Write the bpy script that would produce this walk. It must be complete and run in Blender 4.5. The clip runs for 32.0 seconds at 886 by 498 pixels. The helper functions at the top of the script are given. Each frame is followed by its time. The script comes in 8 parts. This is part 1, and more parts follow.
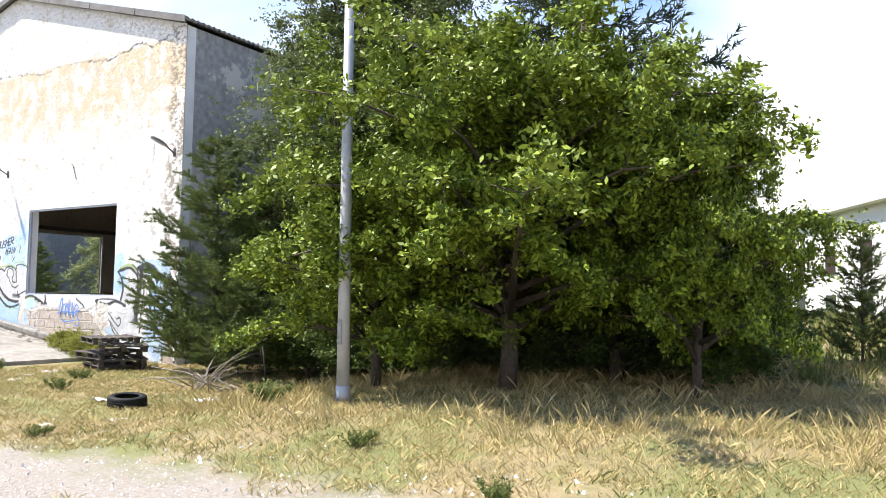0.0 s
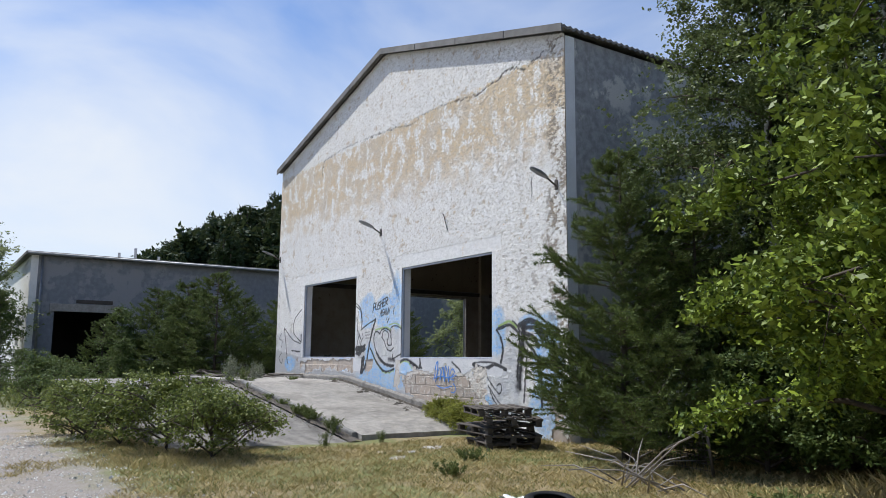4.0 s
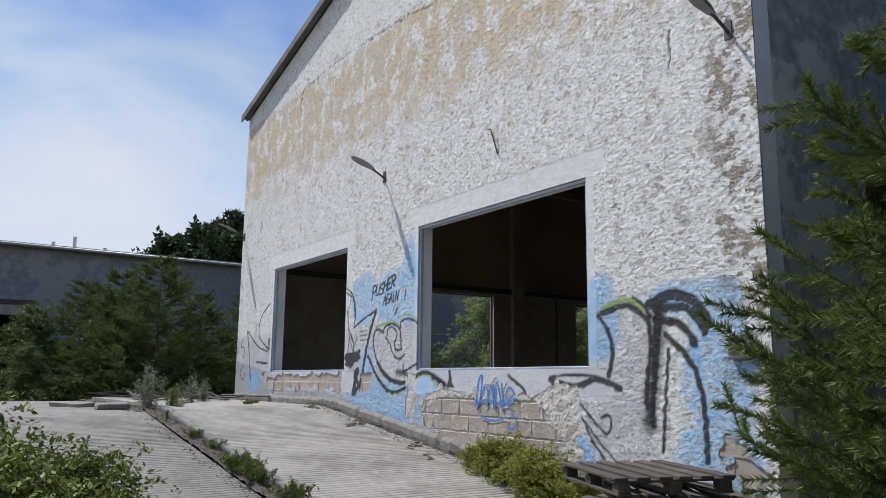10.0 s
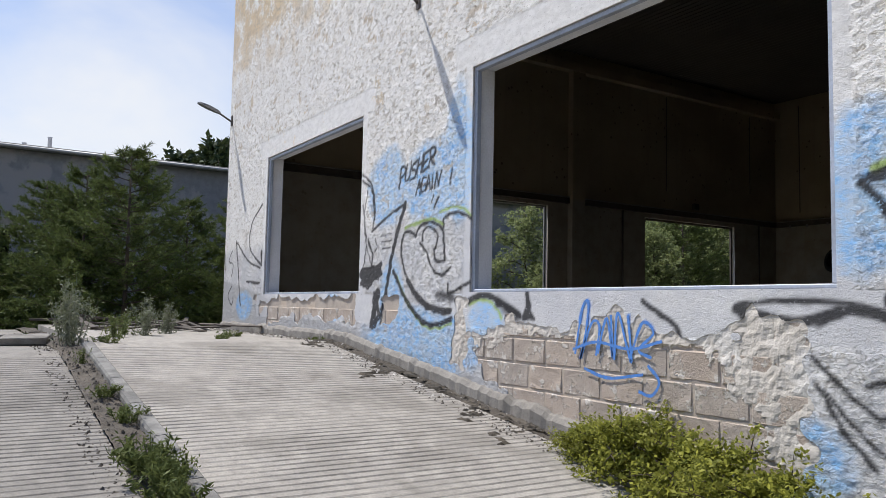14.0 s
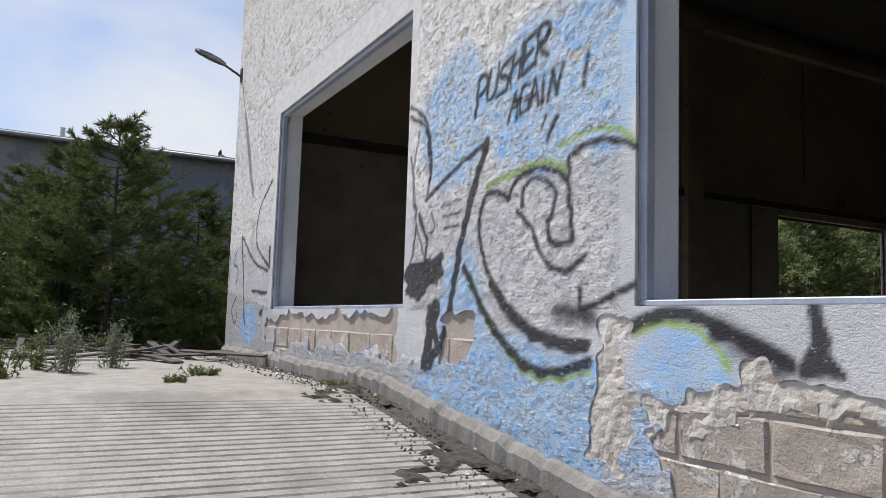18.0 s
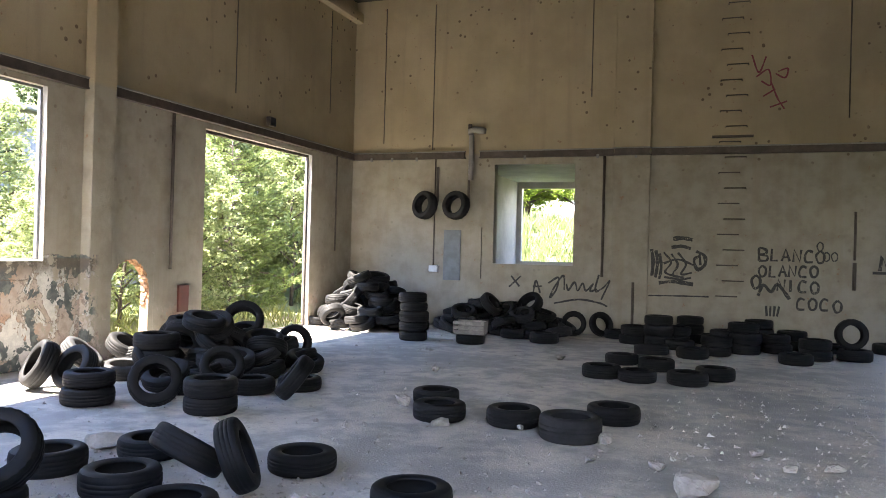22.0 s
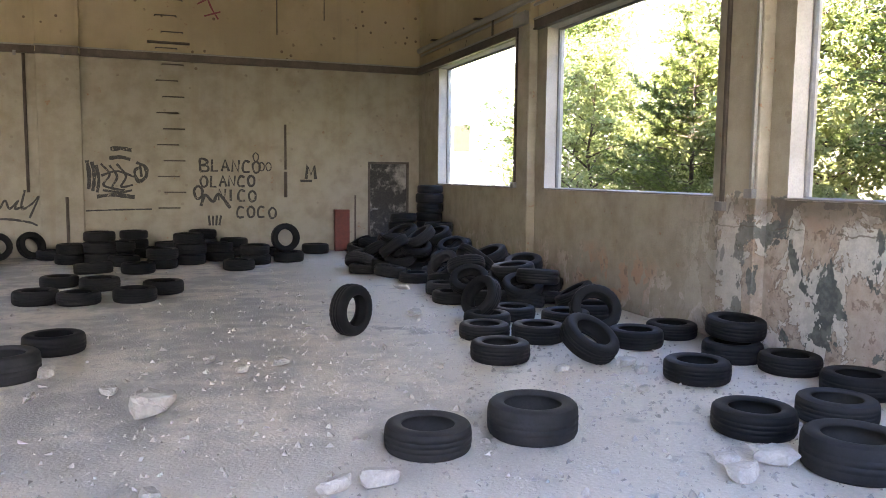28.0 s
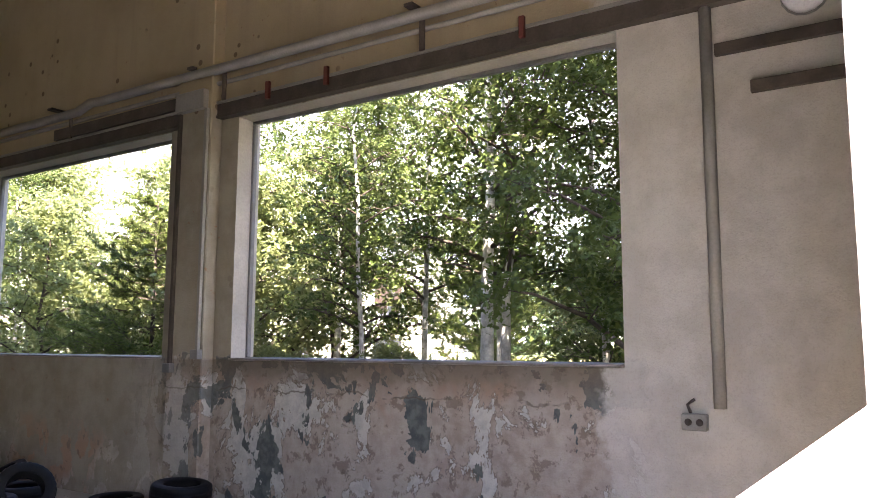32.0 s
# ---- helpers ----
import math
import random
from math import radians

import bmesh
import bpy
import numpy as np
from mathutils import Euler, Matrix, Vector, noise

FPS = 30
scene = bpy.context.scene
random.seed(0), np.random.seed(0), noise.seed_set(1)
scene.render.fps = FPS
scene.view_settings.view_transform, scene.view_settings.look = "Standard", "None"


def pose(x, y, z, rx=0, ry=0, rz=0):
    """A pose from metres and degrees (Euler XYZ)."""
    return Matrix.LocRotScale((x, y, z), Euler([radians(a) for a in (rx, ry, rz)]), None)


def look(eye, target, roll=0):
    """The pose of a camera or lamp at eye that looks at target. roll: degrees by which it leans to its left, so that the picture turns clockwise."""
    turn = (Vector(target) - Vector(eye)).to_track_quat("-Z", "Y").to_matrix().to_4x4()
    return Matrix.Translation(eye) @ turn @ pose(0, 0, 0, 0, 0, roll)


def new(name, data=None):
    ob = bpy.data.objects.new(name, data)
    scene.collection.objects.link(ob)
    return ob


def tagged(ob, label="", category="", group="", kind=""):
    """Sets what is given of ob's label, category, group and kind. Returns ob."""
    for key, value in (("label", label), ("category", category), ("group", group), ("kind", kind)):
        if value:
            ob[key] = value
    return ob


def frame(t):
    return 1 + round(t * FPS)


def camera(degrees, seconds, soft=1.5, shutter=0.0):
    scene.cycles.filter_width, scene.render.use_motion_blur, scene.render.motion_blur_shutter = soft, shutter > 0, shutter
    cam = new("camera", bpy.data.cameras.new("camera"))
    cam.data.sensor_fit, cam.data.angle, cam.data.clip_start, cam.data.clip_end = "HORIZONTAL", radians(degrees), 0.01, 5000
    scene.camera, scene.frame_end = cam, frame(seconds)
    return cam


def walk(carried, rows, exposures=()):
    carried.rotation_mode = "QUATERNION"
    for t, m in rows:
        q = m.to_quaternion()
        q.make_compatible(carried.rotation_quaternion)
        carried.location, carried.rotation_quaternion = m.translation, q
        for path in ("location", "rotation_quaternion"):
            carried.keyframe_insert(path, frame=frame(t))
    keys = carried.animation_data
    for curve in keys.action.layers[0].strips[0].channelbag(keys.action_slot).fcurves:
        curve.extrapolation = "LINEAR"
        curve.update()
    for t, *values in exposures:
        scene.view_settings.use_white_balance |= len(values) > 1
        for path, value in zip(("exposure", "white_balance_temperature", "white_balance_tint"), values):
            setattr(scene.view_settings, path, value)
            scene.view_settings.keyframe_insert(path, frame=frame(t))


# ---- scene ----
cam = camera(59.7, 32.0, soft=0.65)
PATH = [
    (0, 24.056, -13.181, 1.800, 31.66, 3.62, -0.87),
    (0.5, 23.780, -13.038, 1.813, 43.25, 5.77, 0.26),
    (1, 23.353, -12.862, 1.815, 50.26, 7.85, -0.67),
    (1.5, 22.899, -12.668, 1.805, 52.71, 9.29, -0.90),
    (2, 22.337, -12.366, 1.749, 54.59, 9.69, -0.55),
    (2.5, 21.758, -12.126, 1.741, 55.99, 8.95, -0.34),
    (3, 21.180, -11.815, 1.699, 55.93, 8.28, -0.41),
    (3.5, 20.565, -11.492, 1.654, 55.89, 8.23, -0.60),
    (5.5, 18.110, -10.212, 1.661, 57.21, 8.36, 0.13),
    (6, 17.472, -9.939, 1.644, 57.16, 8.56, -0.21),
    (6.5, 16.867, -9.573, 1.607, 57.01, 8.43, -0.64),
    (7, 16.251, -9.215, 1.581, 57.39, 8.32, -0.69),
    (7.5, 15.665, -8.890, 1.568, 57.49, 8.45, 0.51),
    (8, 15.050, -8.549, 1.564, 57.23, 9.14, 0.23),
    (8.5, 14.461, -8.237, 1.576, 56.78, 9.62, -0.08),
    (9, 13.900, -7.832, 1.579, 56.53, 10.20, 0.06),
    (9.5, 13.284, -7.506, 1.570, 55.82, 10.17, -0.53),
    (10, 12.677, -7.182, 1.526, 55.99, 9.73, -0.62),
    (10.5, 12.054, -6.864, 1.508, 57.34, 9.91, -0.10),
    (11, 11.452, -6.526, 1.516, 57.19, 8.56, -0.14),
    (11.5, 10.874, -6.222, 1.525, 55.83, 6.80, -0.54),
    (12, 10.371, -6.043, 1.535, 55.02, 6.90, 0.22),
    (12.5, 9.849, -5.745, 1.513, 54.24, 6.73, -0.19),
    (13, 9.275, -5.436, 1.504, 53.39, 6.51, -0.33),
    (13.5, 8.757, -5.114, 1.488, 52.58, 6.36, -0.58),
    (14, 8.250, -4.800, 1.533, 57.67, 4.35, -1.17),
    (14.5, 7.798, -4.587, 1.537, 66.24, -3.93, -0.97),
    (16.5, 5.861, -3.484, 1.452, 74.50, -0.37, -1.17),
    (17, 5.262, -3.246, 1.494, 72.12, 4.00, -1.13),
    (17.5, 4.710, -2.975, 1.524, 70.39, 4.76, -1.01),
    (18, 4.195, -2.688, 1.591, 61.94, 5.54, -1.78),
    (18.5, 3.751, -2.414, 1.660, 52.40, 5.85, -2.17),
    (19, 3.392, -2.091, 1.736, 46.63, 5.77, -2.79),
    (19.5, 3.063, -1.734, 1.776, 38.39, 5.13, -0.92),
    (20, 2.807, -1.357, 1.801, 31.75, 4.87, -1.64),
    (20.5, 2.514, -0.933, 1.857, 26.50, 5.48, -2.38),
    (21, 2.242, -0.604, 1.985, 22.77, 4.22, -1.99),
    (21.5, 1.940, -0.250, 1.985, 20.65, 2.04, -1.70),
    (22, 1.766, -0.096, 2.040, 20.18, 0.25, -1.52),
    (22.5, 1.660, 0.000, 2.050, 20.12, -2.80, -1.72),
    (23, 1.558, 0.047, 2.036, 19.58, -4.62, -1.67),
    (23.5, 1.465, 0.110, 1.970, 19.22, -5.24, -2.08),
    (24, 1.465, 0.202, 2.005, 23.63, -8.41, 0.35),
    (24.5, 1.471, 0.200, 2.010, 24.82, -8.50, 0.40),
    (26.5, 1.588, 0.164, 2.034, 1.13, -3.69, 0.89),
    (27, 1.602, 0.184, 1.945, -7.07, -3.37, -0.08),
    (27.5, 1.613, 0.212, 1.994, -13.49, -3.84, -0.54),
    (28, 1.713, 0.201, 2.004, -19.66, -5.44, -0.63),
    (28.5, 1.797, 0.215, 1.929, -26.01, -5.89, -1.52),
    (29, 1.772, 0.181, 1.965, -30.77, -6.22, -2.03),
    (29.5, 1.753, 0.151, 2.018, -33.84, -4.86, -3.36),
    (30, 1.762, 0.136, 2.102, -36.09, -0.24, -2.77),
    (30.5, 1.749, 0.129, 2.106, -36.89, 3.71, -2.79),
    (31, 1.775, 0.119, 2.090, -37.30, 5.90, -2.47),
    (31.5, 1.885, 0.089, 2.060, -45.36, 6.44, -0.92),
    (32, 1.982, 0.009, 1.964, -56.74, 7.04, -0.16),
]
EXPO = [(0.0, 1.25, 6900, 10), (0.5, 1.0, 6800, 10), (1.0, 0.65, 6700, 10), (2.0, 0.18, 6500, 8), (5.5, 0.12, 6350, 9), (9.0, -0.05, 6350, 9), (12.0, -0.06, 6550, 10), (14.5, 0.2, 6650, 10),
        (17.0, 0.05, 6700, 10), (19.0, 0.25, 6700, 10), (20.0, 0.55, 6700, 10), (20.5, 0.85, 6600, 10), (20.8, 1.5, 6600, 10), (21.0, 2.1, 6600, 12), (21.2, 2.8, 6700, 14), (21.5, 3.85, 6800, 14), (22.0, 4.35, 7200, 14),
        (23.0, 4.78, 7500, 15), (24.5, 4.48, 7700, 16), (26.5, 5.05, 8000, 17), (28.0, 4.85, 8200, 18), (29.0, 4.55, 8100, 19), (30.0, 4.05, 7800, 20), (32.0, 3.8, 7700, 21)]
walk(cam, [(t, pose(x, y, z, 90 + pitch, roll, yaw)) for t, x, y, z, yaw, pitch, roll in PATH], EXPO)

# ---- world and sun ----
SUN = Vector((-0.42, -0.27, 0.866)).normalized()
sky_world = bpy.data.worlds.new("sky_world")
scene.world = sky_world
sky_world.use_nodes = True
wt = sky_world.node_tree
sky = wt.nodes.new("ShaderNodeTexSky")
sky.sky_type = "NISHITA"
sky.sun_disc = False
sky.sun_elevation = math.asin(SUN.z)
sky.sun_rotation = math.atan2(SUN.x, SUN.y)
sky.air_density, sky.dust_density, sky.ozone_density = 1.0, 0.6, 1.6
wc = wt.nodes.new("ShaderNodeTexCoord")
wm = wt.nodes.new("ShaderNodeMapping")
wm.inputs["Scale"].default_value = (1.0, 1.7, 3.4)
wm.inputs["Rotation"].default_value = (0.0, 0.35, 0.5)
wt.links.new(wc.outputs["Generated"], wm.inputs["Vector"])
wn = wt.nodes.new("ShaderNodeTexNoise")
wn.inputs["Scale"].default_value = 1.3
wn.inputs["Detail"].default_value = 6
wn.inputs["Roughness"].default_value = 0.5
wn.inputs["Distortion"].default_value = 0.5
wt.links.new(wm.outputs[0], wn.inputs["Vector"])
wz = wt.nodes.new("ShaderNodeSeparateXYZ")
wt.links.new(wc.outputs["Generated"], wz.inputs[0])
wh = wt.nodes.new("ShaderNodeMapRange")
for i, x in ((1, 0.0), (2, 0.55), (3, 0.46), (4, -0.10)):
    wh.inputs[i].default_value = x
wt.links.new(wz.outputs[2], wh.inputs[0])
wa = wt.nodes.new("ShaderNodeMath")
wt.links.new(wn.outputs[0], wa.inputs[0])
wt.links.new(wh.outputs[0], wa.inputs[1])
wr = wt.nodes.new("ShaderNodeValToRGB")
wr.color_ramp.elements[0].position, wr.color_ramp.elements[1].position = 0.44, 0.94
wt.links.new(wa.outputs[0], wr.inputs[0])
wx = wt.nodes.new("ShaderNodeMixRGB")
wx.inputs[2].default_value = (16.0, 16.4, 17.0, 1)
wt.links.new(wr.outputs[0], wx.inputs[0])
wg = wt.nodes.new("ShaderNodeMixRGB")
wg.blend_type = "MULTIPLY"
wg.inputs[0].default_value = 1.0
wg.inputs[2].default_value = (1.5, 2.05, 2.8, 1)
wt.links.new(sky.outputs[0], wg.inputs[1])
wt.links.new(wg.outputs[0], wx.inputs[1])
wt.links.new(wx.outputs[0], wt.nodes["Background"].inputs["Color"])
wt.nodes["Background"].inputs["Strength"].default_value = 0.05
sun = new("sun", bpy.data.lights.new("sun", "SUN"))
sun.data.energy, sun.data.angle, sun.data.color = 5.0, radians(0.53), (1.0, 0.965, 0.91)
sun.matrix_world = look((0, 0, 60), Vector((0, 0, 60)) - SUN)

# ---- material tools ----
def nn(nt, kind):
    return nt.nodes.new("ShaderNode" + kind)


def put(nt, sock, v):
    if isinstance(v, bpy.types.NodeSocket):
        nt.links.new(v, sock)
    elif isinstance(v, tuple) and len(v) == 3 and sock.type == "RGBA":
        sock.default_value = (*v, 1)
    else:
        sock.default_value = v


def noise_tex(nt, vec, scale, detail=4, rough=0.55, distort=0.0):
    n = nn(nt, "TexNoise")
    put(nt, n.inputs["Vector"], vec)
    n.inputs["Scale"].default_value = scale
    n.inputs["Detail"].default_value = detail
    n.inputs["Roughness"].default_value = rough
    n.inputs["Distortion"].default_value = distort
    return n.outputs[0]


def voro(nt, vec, scale, feature="F1"):
    n = nn(nt, "TexVoronoi")
    n.feature = feature
    put(nt, n.inputs["Vector"], vec)
    n.inputs["Scale"].default_value = scale
    return n.outputs[0]


def calc(nt, op, a, b=0.0, clamp=False):
    n = nn(nt, "Math")
    n.operation, n.use_clamp = op, clamp
    put(nt, n.inputs[0], a)
    put(nt, n.inputs[1], b)
    return n.outputs[0]


def remap(nt, v, a, b, c=0.0, d=1.0):
    n = nn(nt, "MapRange")
    n.interpolation_type = "SMOOTHSTEP"
    put(nt, n.inputs[0], v)
    for i, x in ((1, a), (2, b), (3, c), (4, d)):
        put(nt, n.inputs[i], x)
    return n.outputs[0]


def blend(nt, f, a, b, mode="MIX"):
    n = nn(nt, "MixRGB")
    n.blend_type = mode
    put(nt, n.inputs[0], f)
    put(nt, n.inputs[1], a)
    put(nt, n.inputs[2], b)
    return n.outputs[0]


def scaled(nt, vec, sx, sy, sz):
    n = nn(nt, "Mapping")
    put(nt, n.inputs["Vector"], vec)
    n.inputs["Scale"].default_value = (sx, sy, sz)
    return n.outputs[0]


def bumped(nt, height, strength=0.5, distance=0.01, normal=None):
    n = nn(nt, "Bump")
    n.inputs["Strength"].default_value = strength
    n.inputs["Distance"].default_value = distance
    put(nt, n.inputs["Height"], height)
    if normal is not None:
        put(nt, n.inputs["Normal"], normal)
    return n.outputs[0]


def material(name):
    m = bpy.data.materials.new(name)
    m.use_nodes = True
    nt = m.node_tree
    return m, nt, nt.nodes["Principled BSDF"]


def wpos(nt):
    return nn(nt, "NewGeometry").outputs["Position"]


def opos(nt):
    return nn(nt, "TexCoord").outputs["Object"]


def axes(nt, vec):
    n = nn(nt, "SeparateXYZ")
    put(nt, n.inputs[0], vec)
    return n.outputs[0], n.outputs[1], n.outputs[2]


def plain(name, col, rough=0.7, metal=0.0, var=0.25, scale=6.0, grain=60.0, bump=0.2, dist=0.004, local=True, per_ob=0.0):
    """Base colour with stains at one scale and grain at another."""
    m, nt, b = material(name)
    v = opos(nt) if local else wpos(nt)
    big = noise_tex(nt, v, scale, 5, 0.6)
    fine = noise_tex(nt, v, grain, 3, 0.6)
    dark = tuple(c * (1 - var) for c in col)
    lite = tuple(min(1, c * (1 + var)) for c in col)
    c = blend(nt, remap(nt, big, 0.3, 0.7), dark, lite)
    c = blend(nt, remap(nt, fine, 0.35, 0.75, 0.0, 0.35), c, tuple(x * 0.6 for x in col))
    if per_ob:
        r = nn(nt, "ObjectInfo").outputs["Random"]
        c = blend(nt, remap(nt, r, 0, 1, 0, per_ob), c, tuple(x * 0.35 for x in col))
    put(nt, b.inputs["Base Color"], c)
    put(nt, b.inputs["Roughness"], remap(nt, big, 0.2, 0.8, max(0.05, rough - 0.12), min(1, rough + 0.1)))
    b.inputs["Metallic"].default_value = metal
    put(nt, b.inputs["Normal"], bumped(nt, fine, bump, dist))
    return m


def leaf_material(name, dark, lite, gloss=0.45, through_light=0.35):
    m, nt, b = material(name)
    r = nn(nt, "NewGeometry").outputs["Random Per Island"]
    big = noise_tex(nt, wpos(nt), 0.9, 3)
    c = blend(nt, r, dark, lite)
    c = blend(nt, remap(nt, big, 0.35, 0.65, 0, 0.5), c, tuple(0.5 * (a + d) for a, d in zip(dark, lite)))
    put(nt, b.inputs["Base Color"], c)
    b.inputs["Roughness"].default_value = gloss
    b.inputs["Specular IOR Level"].default_value = 0.22
    t = nn(nt, "BsdfTranslucent")
    put(nt, t.inputs[0], blend(nt, 0.5, c, (0.28, 0.33, 0.13)))
    mx = nn(nt, "MixShader")
    mx.inputs[0].default_value = through_light
    nt.links.new(b.outputs[0], mx.inputs[1])
    nt.links.new(t.outputs[0], mx.inputs[2])
    nt.links.new(mx.outputs[0], nt.nodes["Material Output"].inputs["Surface"])
    return m


# ---- materials ----
def ellipse(nt, x, z, cx, cz, rx, rz, wob):
    dx = calc(nt, "DIVIDE", calc(nt, "SUBTRACT", x, cx), rx)
    dz = calc(nt, "DIVIDE", calc(nt, "SUBTRACT", z, cz), rz)
    d = calc(nt, "ADD", calc(nt, "MULTIPLY", dx, dx), calc(nt, "MULTIPLY", dz, dz))
    d = calc(nt, "ADD", d, calc(nt, "MULTIPLY", calc(nt, "SUBTRACT", wob, 0.5), 1.6))
    return remap(nt, d, 1.15, 0.55)


def coat(nt, name):
    n = nn(nt, "Attribute")
    n.attribute_name = name
    return n.outputs["Fac"]


def facade_plaster():
    """Crusted white paint over ochre over grey render, with sprayed drawing on it."""
    m, nt, b = material("facade_plaster")
    v = wpos(nt)
    x, y, z = axes(nt, v)
    mid = noise_tex(nt, v, 2.2, 6, 0.6)
    chip = noise_tex(nt, scaled(nt, v, 1, 1, 1.7), 7.0, 6, 0.68)
    fine = noise_tex(nt, scaled(nt, v, 1, 1, 1.8), 24.0, 5, 0.7, 0.5)
    micro = noise_tex(nt, v, 110.0, 3, 0.6)
    bare, calm = coat(nt, "bare"), coat(nt, "calm")
    crust = noise_tex(nt, scaled(nt, v, 1, 1, 1.5), 13.0, 6, 0.66, 0.9)
    streak = noise_tex(nt, scaled(nt, v, 1, 1, 0.16), 3.4, 6, 0.65)
    # crisp flakes of two sizes, none on the trowelled bands round the windows
    flake = calc(nt, "MULTIPLY", remap(nt, crust, 0.525, 0.545), calm)
    scale_off = calc(nt, "MULTIPLY", remap(nt, calc(nt, "ADD", calc(nt, "MULTIPLY", chip, 0.6), calc(nt, "MULTIPLY", crust, 0.4)), 0.555, 0.570), calm)
    rim = calc(nt, "MULTIPLY", calc(nt, "MULTIPLY", remap(nt, crust, 0.495, 0.52), remap(nt, crust, 0.548, 0.528)), calm)
    bent = blend(nt, 0.09, scaled(nt, v, 1, 1, 2.6), noise_tex(nt, v, 11.0, 4), "ADD")
    cell = nn(nt, "TexVoronoi")
    cell.feature = "DISTANCE_TO_EDGE"
    put(nt, cell.inputs["Vector"], bent)
    cell.inputs["Scale"].default_value = 15.0
    split = calc(nt, "MULTIPLY", calc(nt, "MULTIPLY", remap(nt, cell.outputs[0], 0.07, 0.015), remap(nt, chip, 0.50, 0.60)), calm)
    white = blend(nt, remap(nt, mid, 0.3, 0.75), (0.93, 0.915, 0.89), (0.84, 0.825, 0.80))
    white = blend(nt, calc(nt, "MULTIPLY", flake, 0.30), white, (0.74, 0.70, 0.63))
    white = blend(nt, calc(nt, "MULTIPLY", scale_off, 0.65), white, (0.66, 0.60, 0.52))
    white = blend(nt, remap(nt, streak, 0.58, 0.72, 0, 0.25), white, (0.50, 0.48, 0.46))
    white = blend(nt, remap(nt, calm, 0.9, 0.2, 0, 0.8), white, blend(nt, remap(nt, chip, 0.4, 0.6), (0.74, 0.73, 0.72), (0.62, 0.61, 0.60)))
    # ochre coat: a broad band under the gable, in patches elsewhere
    band = calc(nt, "MULTIPLY", remap(nt, calc(nt, "ADD", z, calc(nt, "MULTIPLY", mid, 2.6)), 7.0, 8.7), remap(nt, calc(nt, "ADD", z, calc(nt, "MULTIPLY", chip, 0.5)), 8.78, 8.72))
    mixed = calc(nt, "ADD", calc(nt, "ADD", calc(nt, "MULTIPLY", mid, 0.40), calc(nt, "MULTIPLY", crust, 0.25)), calc(nt, "ADD", calc(nt, "MULTIPLY", streak, 0.20), calc(nt, "MULTIPLY", fine, 0.15)))
    och = calc(nt, "MULTIPLY", band, remap(nt, mixed, 0.445, 0.505, 0.0, 0.95))
    patch = calc(nt, "MULTIPLY", remap(nt, mixed, 0.560, 0.585), remap(nt, z, 3.4, 4.6, 0.0, 0.85))
    och = calc(nt, "MAXIMUM", och, patch)
    ochre = blend(nt, remap(nt, chip, 0.35, 0.65), (0.74, 0.56, 0.33), (0.68, 0.565, 0.42))
    ochre = blend(nt, remap(nt, noise_tex(nt, v, 0.9, 4), 0.46, 0.62, 0, 0.6), ochre, (0.66, 0.585, 0.49))
    ochre = blend(nt, remap(nt, fine, 0.54, 0.62, 0, 0.45), ochre, (0.78, 0.72, 0.62))
    c = blend(nt, och, white, ochre)
    under = blend(nt, remap(nt, z, 3.8, 5.2), (0.46, 0.42, 0.38), (0.58, 0.47, 0.34))
    c = blend(nt, calc(nt, "MULTIPLY", bare, 0.72), c, under)
    c = blend(nt, calc(nt, "MULTIPLY", rim, 0.25), c, (0.28, 0.25, 0.22))
    # dark streaks put the crust's small shadows into the colour
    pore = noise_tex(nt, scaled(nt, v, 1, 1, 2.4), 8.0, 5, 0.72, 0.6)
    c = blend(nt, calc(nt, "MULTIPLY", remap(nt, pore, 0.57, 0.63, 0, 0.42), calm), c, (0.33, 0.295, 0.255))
    c = blend(nt, calc(nt, "MULTIPLY", split, 0.30), c, (0.30, 0.27, 0.24))
    # crumbling arris beside the corner
    lost = calc(nt, "MULTIPLY", remap(nt, calc(nt, "ADD", x, calc(nt, "MULTIPLY", mid, 1.2)), 7.95, 8.25), remap(nt, calc(nt, "ADD", calc(nt, "MULTIPLY", chip, 0.6), calc(nt, "MULTIPLY", mid, 0.4)), 0.515, 0.53))
    c = blend(nt, calc(nt, "MULTIPLY", lost, 0.9), c, blend(nt, remap(nt, fine, 0.42, 0.58), (0.22, 0.185, 0.15), (0.50, 0.42, 0.33)))
    # silver-grey paint field of the drawing
    silver = calc(nt, "MULTIPLY", remap(nt, z, 2.75, 2.45), remap(nt, x, 6.7, 6.2))
    c = blend(nt, calc(nt, "MULTIPLY", silver, remap(nt, mid, 0.3, 0.6, 0.35, 0.85)), c, (0.54, 0.545, 0.57))
    # cement foot along the ramp
    foot = calc(nt, "SUBTRACT", z, calc(nt, "MULTIPLY", calc(nt, "SUBTRACT", 5.3, x), 0.129))
    c = blend(nt, remap(nt, calc(nt, "ADD", foot, calc(nt, "MULTIPLY", chip, 0.25)), 0.46, 0.38, 0, 0.85), c, (0.42, 0.42, 0.43))
    # blue fields
    wob = noise_tex(nt, v, 1.7, 4, 0.6)
    blue = None
